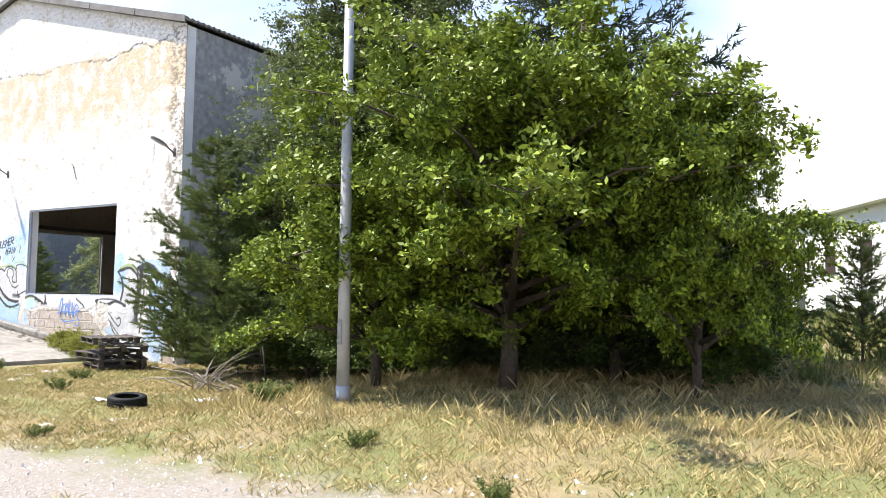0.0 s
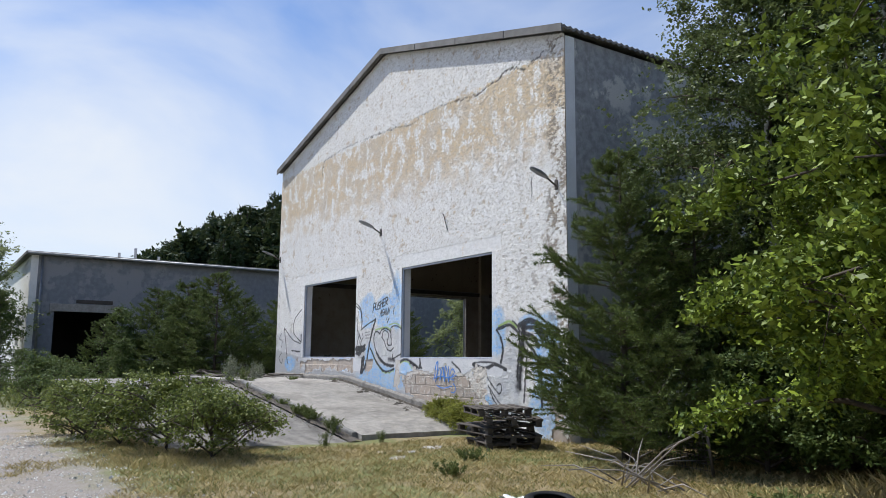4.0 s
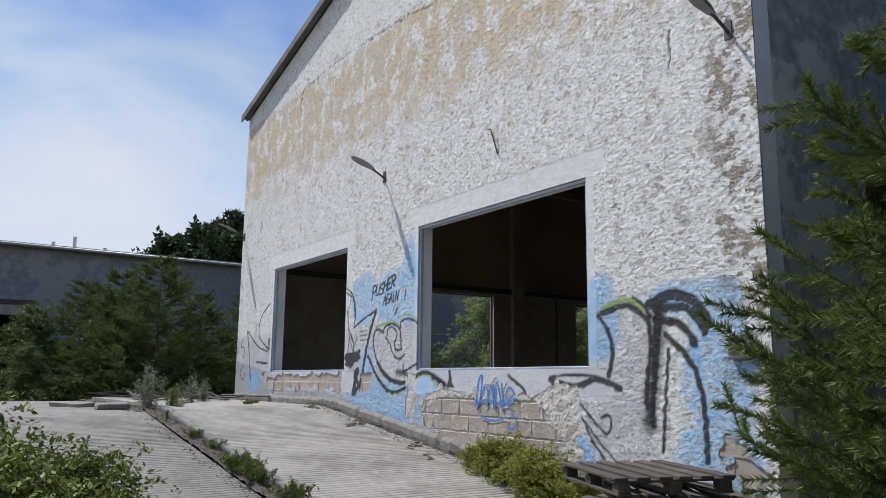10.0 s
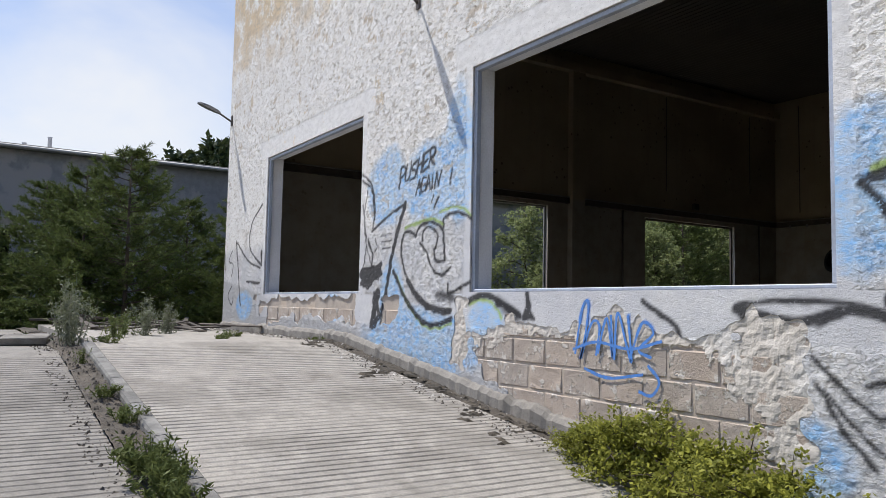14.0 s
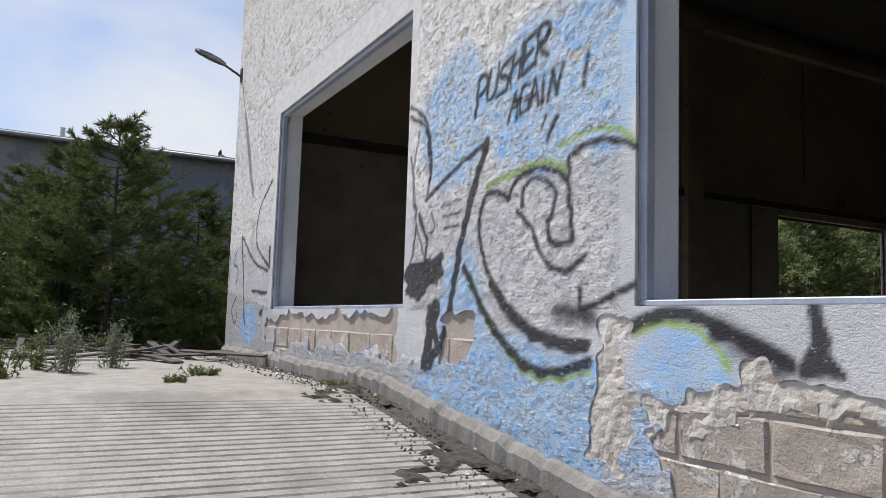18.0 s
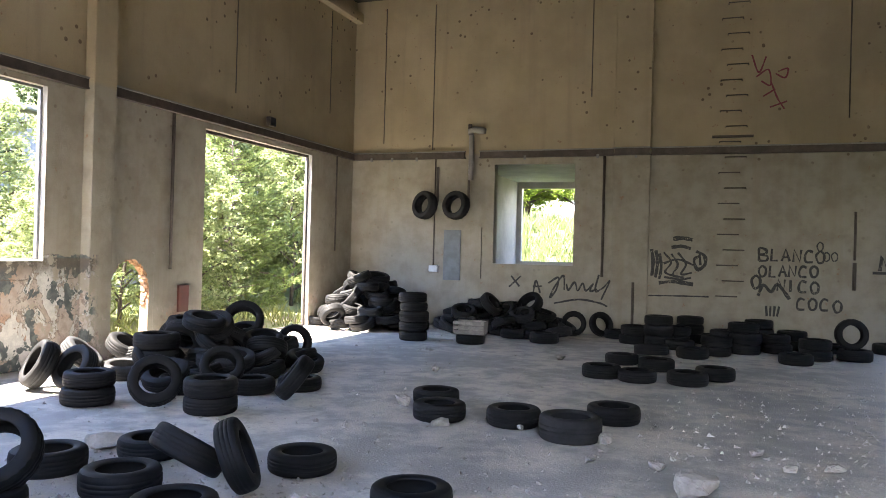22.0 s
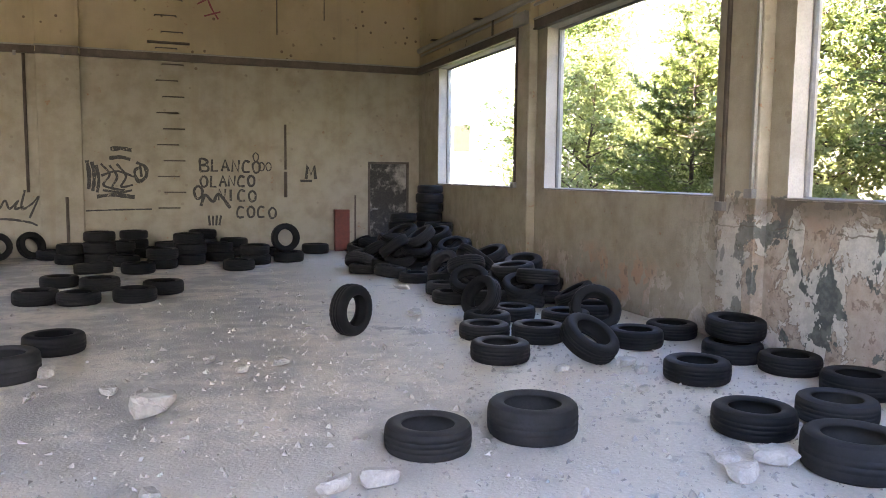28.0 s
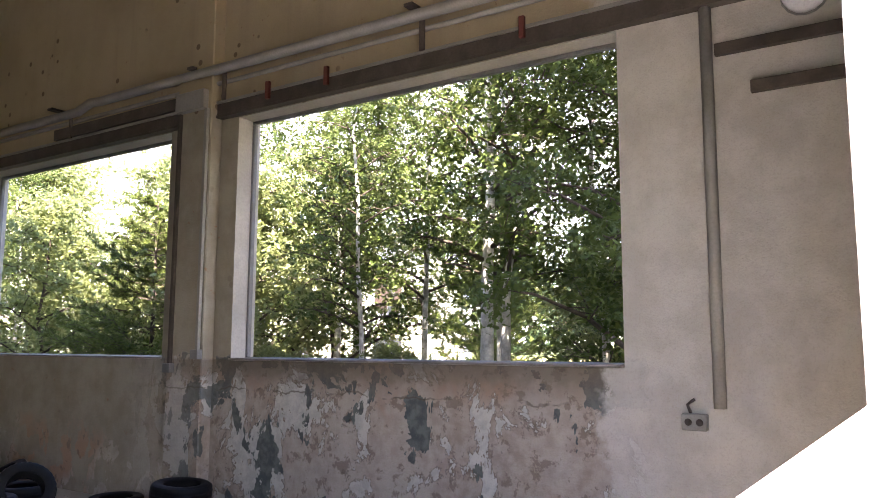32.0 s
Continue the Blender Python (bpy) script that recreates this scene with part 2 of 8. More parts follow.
    for e in ((0.45, 3.05, 0.95, 0.55), (-0.75, 3.1, 0.6, 0.6), (0.95, 3.3, 0.33, 0.85), (0.1, 1.15, 1.5, 0.42), (-0.6, 1.6, 0.35, 0.6),
              (1.50, 1.42, 0.36, 0.27), (5.6, 2.35, 0.34, 0.62), (7.35, 1.75, 0.5, 1.05), (5.05, 0.5, 0.45, 0.45), (7.3, 0.6, 0.65, 0.6),
              (6.9, 2.5, 0.5, 0.22), (-2.4, 1.5, 0.4, 0.22), (-6.6, 1.5, 0.5, 0.3)):
        f = ellipse(nt, x, z, *e, wob)
        blue = f if blue is None else calc(nt, "MAXIMUM", blue, f)
    bcol = blend(nt, remap(nt, mid, 0.35, 0.65), (0.17, 0.46, 0.85), (0.38, 0.62, 0.88))
    c = blend(nt, calc(nt, "MULTIPLY", calc(nt, "MULTIPLY", blue, remap(nt, chip, 0.34, 0.58, 1.0, 0.45)), remap(nt, bare, 0.0, 1.0, 0.95, 0.2)), c, bcol)
    # sprayed lines
    worn = remap(nt, calc(nt, "ADD", calc(nt, "MULTIPLY", fine, 0.6), calc(nt, "MULTIPLY", chip, 0.4)), 0.34, 0.44)
    for ch, col in (("green", (0.36, 0.50, 0.16)), ("haze", (0.06, 0.06, 0.066)), ("black", (0.018, 0.018, 0.021)), ("azure", (0.07, 0.24, 0.66))):
        c = blend(nt, calc(nt, "MULTIPLY", coat(nt, ch), calc(nt, "MULTIPLY", worn, 0.95)), c, col)
    c = blend(nt, coat(nt, "crack"), c, (0.10, 0.09, 0.08))
    # dirt and small shadows of the pores, painted as dark specks
    c = blend(nt, calc(nt, "MULTIPLY", remap(nt, fine, 0.57, 0.72, 0, 0.65), calc(nt, "SUBTRACT", 1.0, coat(nt, "black"))), c, (0.24, 0.22, 0.20))
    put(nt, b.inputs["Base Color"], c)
    b.inputs["Roughness"].default_value = 0.88
    rough = noise_tex(nt, scaled(nt, v, 1, 1, 1.4), 60.0, 4, 0.7)
    h = calc(nt, "ADD", calc(nt, "ADD", calc(nt, "MULTIPLY", fine, 0.45), calc(nt, "MULTIPLY", rough, 0.5)), calc(nt, "MULTIPLY", micro, 0.22))
    h = calc(nt, "MULTIPLY", h, remap(nt, calm, 0.1, 1.0, 0.45, 1.0))
    off = calc(nt, "ADD", calc(nt, "ADD", calc(nt, "MULTIPLY", flake, 0.35), calc(nt, "MULTIPLY", split, 0.28)), calc(nt, "ADD", calc(nt, "MULTIPLY", scale_off, 0.35), calc(nt, "MULTIPLY", lost, 0.9)))
    put(nt, b.inputs["Normal"], bumped(nt, calc(nt, "SUBTRACT", h, off), 1.0, 0.024))
    return m


def old_render(name, a, bcol, patchcol):
    m, nt, b = material(name)
    v = wpos(nt)
    big = noise_tex(nt, v, 0.8, 6, 0.65)
    mid = noise_tex(nt, v, 5.0, 5, 0.6)
    fine = noise_tex(nt, v, 60.0, 3, 0.6)
    c = blend(nt, remap(nt, mid, 0.3, 0.7), a, bcol)
    c = blend(nt, remap(nt, big, 0.52, 0.58), c, patchcol)
    c = blend(nt, remap(nt, fine, 0.4, 0.8, 0, 0.4), c, tuple(x * 0.5 for x in a))
    put(nt, b.inputs["Base Color"], c)
    b.inputs["Roughness"].default_value = 0.9
    put(nt, b.inputs["Normal"], bumped(nt, calc(nt, "ADD", mid, calc(nt, "MULTIPLY", fine, 0.4)), 0.6, 0.02))
    return m


def inner_plaster():
    """Yellowed upper paint, whiter lower paint, peeled dado with dark green rests."""
    m, nt, b = material("inner_plaster")
    v = wpos(nt)
    x, y, z = axes(nt, v)
    big = noise_tex(nt, v, 0.55, 5, 0.6)
    mid = noise_tex(nt, v, 2.6, 6, 0.62)
    chip = noise_tex(nt, v, 9.0, 5, 0.65)
    fine = noise_tex(nt, v, 70.0, 3, 0.6)
    run = noise_tex(nt, scaled(nt, v, 3.0, 3.0, 0.18), 1.4, 5, 0.6)
    top = blend(nt, remap(nt, big, 0.35, 0.65), (0.38, 0.315, 0.21), (0.30, 0.25, 0.165))
    low = blend(nt, remap(nt, mid, 0.35, 0.7), (0.325, 0.30, 0.245), (0.25, 0.225, 0.18))
    c = blend(nt, remap(nt, z, 4.50, 4.62), low, top)
    c = blend(nt, remap(nt, run, 0.5, 0.75, 0, 0.4), c, (0.26, 0.21, 0.15))
    c = blend(nt, calc(nt, "MULTIPLY", remap(nt, chip, 0.64, 0.68), remap(nt, mid, 0.48, 0.6)), c, (0.27, 0.17, 0.11))
    # peeled dado of the long walls, mostly near the front
    side = calc(nt, "GREATER_THAN", calc(nt, "ABSOLUTE", x), 7.5)
    near = calc(nt, "MULTIPLY", remap(nt, y, 8.6, 6.2), side)
    near = calc(nt, "MULTIPLY", near, remap(nt, calc(nt, "ADD", y, mid), 2.2, 2.6))
    west = calc(nt, "MULTIPLY", calc(nt, "LESS_THAN", x, -7.5), calc(nt, "MULTIPLY", remap(nt, y, 9.6, 9.4), remap(nt, mid, 0.40, 0.44)))
    near = calc(nt, "MAXIMUM", near, west)
    crisp = noise_tex(nt, scaled(nt, v, 1, 1, 0.8), 2.1, 6, 0.62, 0.3)
    pz = remap(nt, calc(nt, "ADD", z, calc(nt, "MULTIPLY", mid, 0.4)), 2.05, 2.02)
    band = calc(nt, "MULTIPLY", near, pz)
    far_band = calc(nt, "MULTIPLY", calc(nt, "MULTIPLY", side, remap(nt, calc(nt, "ADD", z, mid), 1.6, 1.1)), remap(nt, crisp, 0.5, 0.52))
    pit = calc(nt, "MULTIPLY", remap(nt, voro(nt, v, 4.2), 0.17, 0.12), remap(nt, noise_tex(nt, v, 0.8, 4), 0.50, 0.56))
    c = blend(nt, calc(nt, "MULTIPLY", pit, remap(nt, z, 3.6, 4.7, 0.25, 0.85)), c, (0.10, 0.065, 0.04))
    damp = noise_tex(nt, scaled(nt, v, 1, 1, 0.35), 1.3, 5, 0.6)
    under = blend(nt, remap(nt, chip, 0.35, 0.65), (0.30, 0.245, 0.205), (0.40, 0.345, 0.30))
    under = blend(nt, remap(nt, damp, 0.40, 0.62, 0, 0.7), under, (0.46, 0.42, 0.38))
    under = blend(nt, remap(nt, big, 0.50, 0.60, 0, 0.8), under, (0.36, 0.215, 0.145))
    under = blend(nt, remap(nt, noise_tex(nt, v, 6.5, 6, 0.7), 0.55, 0.60, 0, 0.7), under, (0.17, 0.13, 0.105))
    c = blend(nt, calc(nt, "MAXIMUM", band, far_band), c, under)
    # dark green rests near the pilaster and the sill, pale flakes with shadowed edges
    upness = calc(nt, "ADD", crisp, calc(nt, "MULTIPLY", calc(nt, "SUBTRACT", z, 1.0), 0.07))
    rest = calc(nt, "MULTIPLY", band, remap(nt, calc(nt, "ADD", upness, remap(nt, y, 4.4, 6.6, -0.055, 0.025)), 0.552, 0.558))
    flakef = noise_tex(nt, scaled(nt, v, 1, 1, 0.7), 1.9, 7, 0.68, 0.5)
    lean = calc(nt, "ADD", flakef, remap(nt, y, 3.0, 6.4, -0.040, 0.036))
    flakew = calc(nt, "MULTIPLY", band, remap(nt, lean, 0.560, 0.566))
    # dark band along each flake edge paints its shadow into the colour
    gap = calc(nt, "MULTIPLY", band, calc(nt, "MULTIPLY", remap(nt, lean, 0.538, 0.556), remap(nt, lean, 0.572, 0.560)))
    c = blend(nt, calc(nt, "MULTIPLY", gap, 0.75), c, (0.12, 0.10, 0.085))
    c = blend(nt, flakew, c, blend(nt, remap(nt, chip, 0.4, 0.6), (0.52, 0.515, 0.49), (0.42, 0.42, 0.405)))
    c = blend(nt, rest, c, blend(nt, remap(nt, chip, 0.4, 0.65), (0.065, 0.082, 0.085), (0.13, 0.15, 0.15)))
    sillmark = calc(nt, "MULTIPLY", calc(nt, "MULTIPLY", near, remap(nt, calc(nt, "ADD", z, calc(nt, "MULTIPLY", chip, 0.35)), 1.62, 1.92)), remap(nt, z, 1.82, 1.78))
    c = blend(nt, calc(nt, "MULTIPLY", sillmark, 0.8), c, (0.11, 0.09, 0.065))
    seam = calc(nt, "ABSOLUTE", calc(nt, "SUBTRACT", calc(nt, "ADD", z, calc(nt, "MULTIPLY", mid, 0.22)), 1.60))
    c = blend(nt, calc(nt, "MULTIPLY", calc(nt, "MULTIPLY", band, remap(nt, seam, 0.012, 0.004, 0, 0.7)), remap(nt, damp, 0.44, 0.5)), c, (0.08, 0.065, 0.05))
    fresh = calc(nt, "MULTIPLY", calc(nt, "GREATER_THAN", x, 7.4), remap(nt, calc(nt, "ADD", y, calc(nt, "MULTIPLY", mid, 0.8)), 2.75, 2.60))
    c = blend(nt, calc(nt, "MULTIPLY", fresh, 0.75), c, blend(nt, remap(nt, mid, 0.35, 0.65), (0.56, 0.545, 0.52), (0.47, 0.45, 0.42)))
    c = blend(nt, remap(nt, fine, 0.45, 0.8, 0, 0.25), c, (0.20, 0.175, 0.14))
    put(nt, b.inputs["Base Color"], c)
    b.inputs["Roughness"].default_value = 0.8
    h = calc(nt, "ADD", calc(nt, "MULTIPLY", chip, 0.5), calc(nt, "MULTIPLY", fine, 0.25))
    h = calc(nt, "ADD", h, calc(nt, "MULTIPLY", calc(nt, "MAXIMUM", flakew, rest), 0.5))
    put(nt, b.inputs["Normal"], bumped(nt, h, 0.7, 0.02))
    return m


def floor_material():
    m, nt, b = material("dusty_floor")
    v = wpos(nt)
    x, y, z = axes(nt, v)
    big = noise_tex(nt, v, 0.35, 6, 0.62)
    mid = noise_tex(nt, v, 2.4, 6, 0.65)
    fine = noise_tex(nt, v, 30.0, 4, 0.7)
    speck = voro(nt, v, 38.0)
    c = blend(nt, remap(nt, mid, 0.3, 0.7), (0.30, 0.29, 0.275), (0.40, 0.38, 0.35))
    dust = remap(nt, calc(nt, "ADD", calc(nt, "MULTIPLY", big, 0.6), calc(nt, "MULTIPLY", mid, 0.4)), 0.44, 0.60)
    near = calc(nt, "MAXIMUM", remap(nt, y, 6.4, 3.6), remap(nt, x, 2.6, 5.2))
    dust = calc(nt, "MAXIMUM", dust, calc(nt, "MULTIPLY", near, remap(nt, mid, 0.2, 0.42)))
    c = blend(nt, dust, c, blend(nt, fine, (0.70, 0.64, 0.56), (0.48, 0.43, 0.37)))
    c = blend(nt, calc(nt, "MULTIPLY", remap(nt, speck, 0.22, 0.12), remap(nt, mid, 0.45, 0.6)), c, (0.66, 0.62, 0.57))
    c = blend(nt, remap(nt, calc(nt, "ADD", calc(nt, "MULTIPLY", big, 0.5), calc(nt, "MULTIPLY", mid, 0.5)), 0.56, 0.64, 0, 0.6), c, (0.15, 0.152, 0.165))
    put(nt, b.inputs["Base Color"], c)
    put(nt, b.inputs["Roughness"], remap(nt, mid, 0.3, 0.7, 0.8, 0.95))
    put(nt, b.inputs["Normal"], bumped(nt, calc(nt, "ADD", fine, calc(nt, "MULTIPLY", speck, -0.4)), 0.6, 0.012))
    return m


def ground_material():
    m, nt, b = material("dry_ground")
    v = wpos(nt)
    x, y, z = axes(nt, v)
    big = noise_tex(nt, v, 0.30, 6, 0.62)
    mid = noise_tex(nt, v, 1.6, 6, 0.65)
    fine = noise_tex(nt, v, 22.0, 5, 0.7)
    c = blend(nt, remap(nt, mid, 0.3, 0.7), (0.34, 0.26, 0.14), (0.20, 0.165, 0.08))
    c = blend(nt, remap(nt, big, 0.46, 0.56), c, (0.17, 0.18, 0.06))
    # pale trodden gravel of the drive
    lane = calc(nt, "SUBTRACT", calc(nt, "ADD", y, calc(nt, "MULTIPLY", mid, 2.2)), calc(nt, "MULTIPLY", calc(nt, "MAXIMUM", calc(nt, "SUBTRACT", x, 10.0), 0.0), 0.13))
    bare = remap(nt, lane, -7.2, -8.3)
    bare = calc(nt, "MULTIPLY", bare, remap(nt, big, 0.36, 0.50))
    c = blend(nt, bare, c, blend(nt, fine, (0.36, 0.32, 0.285), (0.24, 0.21, 0.185)))
    c = blend(nt, remap(nt, fine, 0.4, 0.75, 0, 0.5), c, (0.12, 0.10, 0.06))
    far = calc(nt, "MAXIMUM", remap(nt, y, 19.0, 23.0), remap(nt, x, -9.0, -13.0))
    c = blend(nt, far, c, blend(nt, mid, (0.085, 0.11, 0.028), (0.05, 0.07, 0.018)))
    put(nt, b.inputs["Base Color"], c)
    b.inputs["Roughness"].default_value = 0.95
    put(nt, b.inputs["Normal"], bumped(nt, calc(nt, "ADD", fine, mid), 0.8, 0.05))
    return m


def ramp_material(name="ramp_concrete", shade=1.0):
    m, nt, b = material(name)
    v = wpos(nt)
    big = noise_tex(nt, v, 0.9, 6, 0.65)
    mid = noise_tex(nt, v, 6.0, 5, 0.65)
    fine = noise_tex(nt, v, 70.0, 3, 0.65)
    c = blend(nt, remap(nt, mid, 0.3, 0.7), (0.27, 0.26, 0.245), (0.38, 0.365, 0.34))
    c = blend(nt, remap(nt, big, 0.50, 0.66, 0, 0.7), c, (0.18, 0.17, 0.155))
    c = blend(nt, remap(nt, fine, 0.4, 0.8, 0, 0.5), c, (0.11, 0.10, 0.10))
    c = blend(nt, 1.0, c, (shade, shade * 0.97, shade * 0.93), "MULTIPLY")
    put(nt, b.inputs["Base Color"], c)
    b.inputs["Roughness"].default_value = 0.85
    put(nt, b.inputs["Normal"], bumped(nt, calc(nt, "ADD", fine, mid), 0.5, 0.008))
    return m


def paint_stroke(name, col, wear=0.42):
    """Sprayed paint, broken where the plaster has flaked under it."""
    m, nt, b = material(name)
    v = wpos(nt)
    n1 = noise_tex(nt, v, 30.0, 4, 0.7)
    b.inputs["Roughness"].default_value = 0.75
    put(nt, b.inputs["Base Color"], blend(nt, remap(nt, n1, 0.4, 0.7), col, tuple(c * 0.6 + 0.05 for c in col)))
    t = nn(nt, "BsdfTransparent")
    mx = nn(nt, "MixShader")
    n2 = noise_tex(nt, v, 7.0, 5, 0.7)
    n1 = calc(nt, "ADD", calc(nt, "MULTIPLY", n1, 0.6), calc(nt, "MULTIPLY", n2, 0.4))
    put(nt, mx.inputs[0], remap(nt, n1, wear - 0.06, wear + 0.02))
    nt.links.new(t.outputs[0], mx.inputs[1])
    nt.links.new(b.outputs[0], mx.inputs[2])
    nt.links.new(mx.outputs[0], nt.nodes["Material Output"].inputs["Surface"])
    return m


PLASTER = facade_plaster()
CORE = old_render("bare_render", (0.46, 0.40, 0.34), (0.36, 0.31, 0.27), (0.50, 0.42, 0.34))
GREYWALL = old_render("grey_render", (0.38, 0.39, 0.41), (0.22, 0.225, 0.24), (0.56, 0.55, 0.53))
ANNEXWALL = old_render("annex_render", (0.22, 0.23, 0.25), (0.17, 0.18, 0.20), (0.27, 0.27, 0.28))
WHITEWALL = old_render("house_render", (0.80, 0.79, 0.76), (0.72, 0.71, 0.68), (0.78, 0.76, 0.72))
INNER = inner_plaster()
FLOOR = floor_material()
GROUND = ground_material()
RAMP = ramp_material()
OLDRAMP = ramp_material("stained_ramp_concrete", 0.72)
def block_material():
    """Porous blocks with smears and crusts of the lost plaster."""
    m, nt, b = material("block_stone")
    v = wpos(nt)
    mid = noise_tex(nt, v, 3.6, 6, 0.68)
    chip = noise_tex(nt, v, 13.0, 6, 0.7, 0.3)
    pore = noise_tex(nt, v, 75.0, 4, 0.7)
    r = nn(nt, "ObjectInfo").outputs["Random"]
    c = blend(nt, r, (0.45, 0.365, 0.30), (0.36, 0.31, 0.27))
    c = blend(nt, remap(nt, mid, 0.35, 0.65, 0, 0.6), c, (0.56, 0.49, 0.42))
    crust = remap(nt, calc(nt, "ADD", calc(nt, "MULTIPLY", mid, 0.55), calc(nt, "MULTIPLY", chip, 0.45)), 0.535, 0.55)
    c = blend(nt, calc(nt, "MULTIPLY", crust, 0.85), c, (0.64, 0.60, 0.55))
    c = blend(nt, remap(nt, chip, 0.36, 0.28, 0, 0.7), c, (0.17, 0.14, 0.12))
    c = blend(nt, remap(nt, pore, 0.52, 0.70, 0, 0.6), c, (0.22, 0.18, 0.15))
    put(nt, b.inputs["Base Color"], c)
    b.inputs["Roughness"].default_value = 0.95
    h = calc(nt, "ADD", calc(nt, "MULTIPLY", pore, 0.35), calc(nt, "ADD", calc(nt, "MULTIPLY", chip, 0.6), calc(nt, "MULTIPLY", crust, 0.5)))
    put(nt, b.inputs["Normal"], bumped(nt, h, 1.0, 0.02))
    return m


BLOCK = block_material()
ROUGHCOAT = old_render("rough_undercoat", (0.62, 0.575, 0.52), (0.52, 0.475, 0.42), (0.66, 0.63, 0.59))
WHITEPAINT = plain("white_reveal_paint", (0.74, 0.75, 0.78), 0.6, 0, 0.08, 1.5, 50.0, 0.15, 0.003, local=False)
STEELFRAME = plain("painted_steel_frame", (0.38, 0.42, 0.50), 0.5, 0.2, 0.15, 3.0, 40.0, 0.15, 0.002, local=False)
DARKSTEEL = plain("rusty_dark_steel", (0.10, 0.085, 0.075), 0.65, 0.4, 0.3, 4.0, 40.0, 0.3, 0.003, local=False)
GALV = plain("galvanised_steel", (0.24, 0.245, 0.25), 0.5, 0.6, 0.18, 5.0, 60.0, 0.15, 0.002, local=False)
PIPEGREY = plain("grey_pipe_paint", (0.27, 0.265, 0.25), 0.5, 0.2, 0.15, 3.0, 50.0, 0.2, 0.002, local=False)
POLEPAINT = plain("weathered_pole_zinc", (0.40, 0.41, 0.43), 0.55, 0.25, 0.15, 3.0, 50.0, 0.15, 0.002)
RUBBER = plain("tyre_rubber", (0.0085, 0.0088, 0.0096), 0.68, 0, 0.35, 5.0, 70.0, 0.25, 0.003, per_ob=0.3)
RUBBERDUST = plain("dusty_tyre_rubber", (0.026, 0.027, 0.029), 0.78, 0, 0.35, 5.0, 50.0, 0.3, 0.003, per_ob=0.3)
for m in (RUBBER, RUBBERDUST):
    m.node_tree.nodes["Principled BSDF"].inputs["Specular IOR Level"].default_value = 0.22
CREAM = plain("yellowed_white_paint", (0.46, 0.44, 0.395), 0.8, 0, 0.15, 1.5, 50.0, 0.2, 0.004, local=False)
LUMP = plain("broken_plaster_lump", (0.46, 0.43, 0.39), 0.95, 0, 0.2, 9.0, 60.0, 0.7, 0.006, per_ob=0.3)
RUBBLE = plain("rubble_stone", (0.70, 0.67, 0.62), 0.9, 0, 0.25, 9.0, 60.0, 0.6, 0.006, per_ob=0.3)
WOODDARK = plain("weathered_dark_wood", (0.085, 0.070, 0.058), 0.8, 0, 0.4, 6.0, 60.0, 0.5, 0.004, per_ob=0.5)
WOODPALE = plain("bleached_pallet_wood", (0.28, 0.25, 0.22), 0.8, 0, 0.35, 6.0, 60.0, 0.5, 0.004, per_ob=0.4)
BARK = plain("rough_bark", (0.075, 0.058, 0.045), 0.9, 0, 0.35, 8.0, 30.0, 0.8, 0.02)
BIRCHBARK = plain("birch_bark", (0.55, 0.53, 0.50), 0.75, 0, 0.45, 7.0, 25.0, 0.5, 0.006)
ROOFSHEET = plain("fibre_cement_roof", (0.17, 0.165, 0.16), 0.85, 0, 0.3, 2.0, 40.0, 0.4, 0.004, local=False)
CEILBOARD = plain("ceiling_boards", (0.085, 0.075, 0.065), 0.85, 0, 0.2, 1.0, 30.0, 0.3, 0.004, local=False)
BLACKPAINT = paint_stroke("black_spray_paint", (0.028, 0.028, 0.03), 0.44)
REDPAINT = paint_stroke("dark_red_spray_paint", (0.20, 0.03, 0.05), 0.42)
REDMETAL = plain("red_painted_metal", (0.14, 0.035, 0.026), 0.6, 0.1, 0.2, 6.0, 50.0, 0.2, 0.002)
DARKVOID = plain("painted_unlit_interior", (0.03, 0.03, 0.032), 0.9, 0, 0.2)
OAKLEAF = leaf_material("oak_leaves", (0.026, 0.055, 0.006), (0.255, 0.330, 0.034), 0.5, 0.10)
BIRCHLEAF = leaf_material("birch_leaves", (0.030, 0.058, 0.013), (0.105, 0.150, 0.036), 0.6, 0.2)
HALLBIRCH = leaf_material("dark_birch_leaves", (0.030, 0.052, 0.015), (0.140, 0.178, 0.055), 0.5, 0.2)
BRAMBLE = leaf_material("bramble_leaves", (0.030, 0.052, 0.010), (0.215, 0.250, 0.045), 0.5, 0.2)
# pale grey-green: overexposed glare is put into the leaf colour
GLARELEAF = leaf_material("glare_pale_leaves", (0.105, 0.140, 0.060), (0.270, 0.300, 0.140), 0.6, 0.45)
NEEDLE = leaf_material("pine_needles", (0.016, 0.038, 0.012), (0.165, 0.215, 0.050), 0.6, 0.14)
SPRUCENEEDLE = leaf_material("spruce_needles", (0.014, 0.030, 0.012), (0.032, 0.056, 0.020), 0.7, 0.08)
DRYGRASS = leaf_material("dry_grass", (0.26, 0.195, 0.085), (0.56, 0.45, 0.22), 0.8, 0.15)
GREENGRASS = leaf_material("green_grass", (0.09, 0.11, 0.026), (0.22, 0.22, 0.07), 0.7, 0.2)


# ---- mesh tools ----
def mesh_from(name, verts, faces, mats, index=None, smooth=False):
    me = bpy.data.meshes.new(name)
    me.from_pydata([tuple(v) for v in verts], [], [tuple(f) for f in faces])
    for m in (mats if isinstance(mats, (list, tuple)) else [mats]):
        me.materials.append(m)
    if index is not None:
        me.polygons.foreach_set("material_index", np.asarray(index, dtype=np.int32))
    if smooth:
        me.polygons.foreach_set("use_smooth", np.ones(len(me.polygons), dtype=bool))
    me.update()
    return me


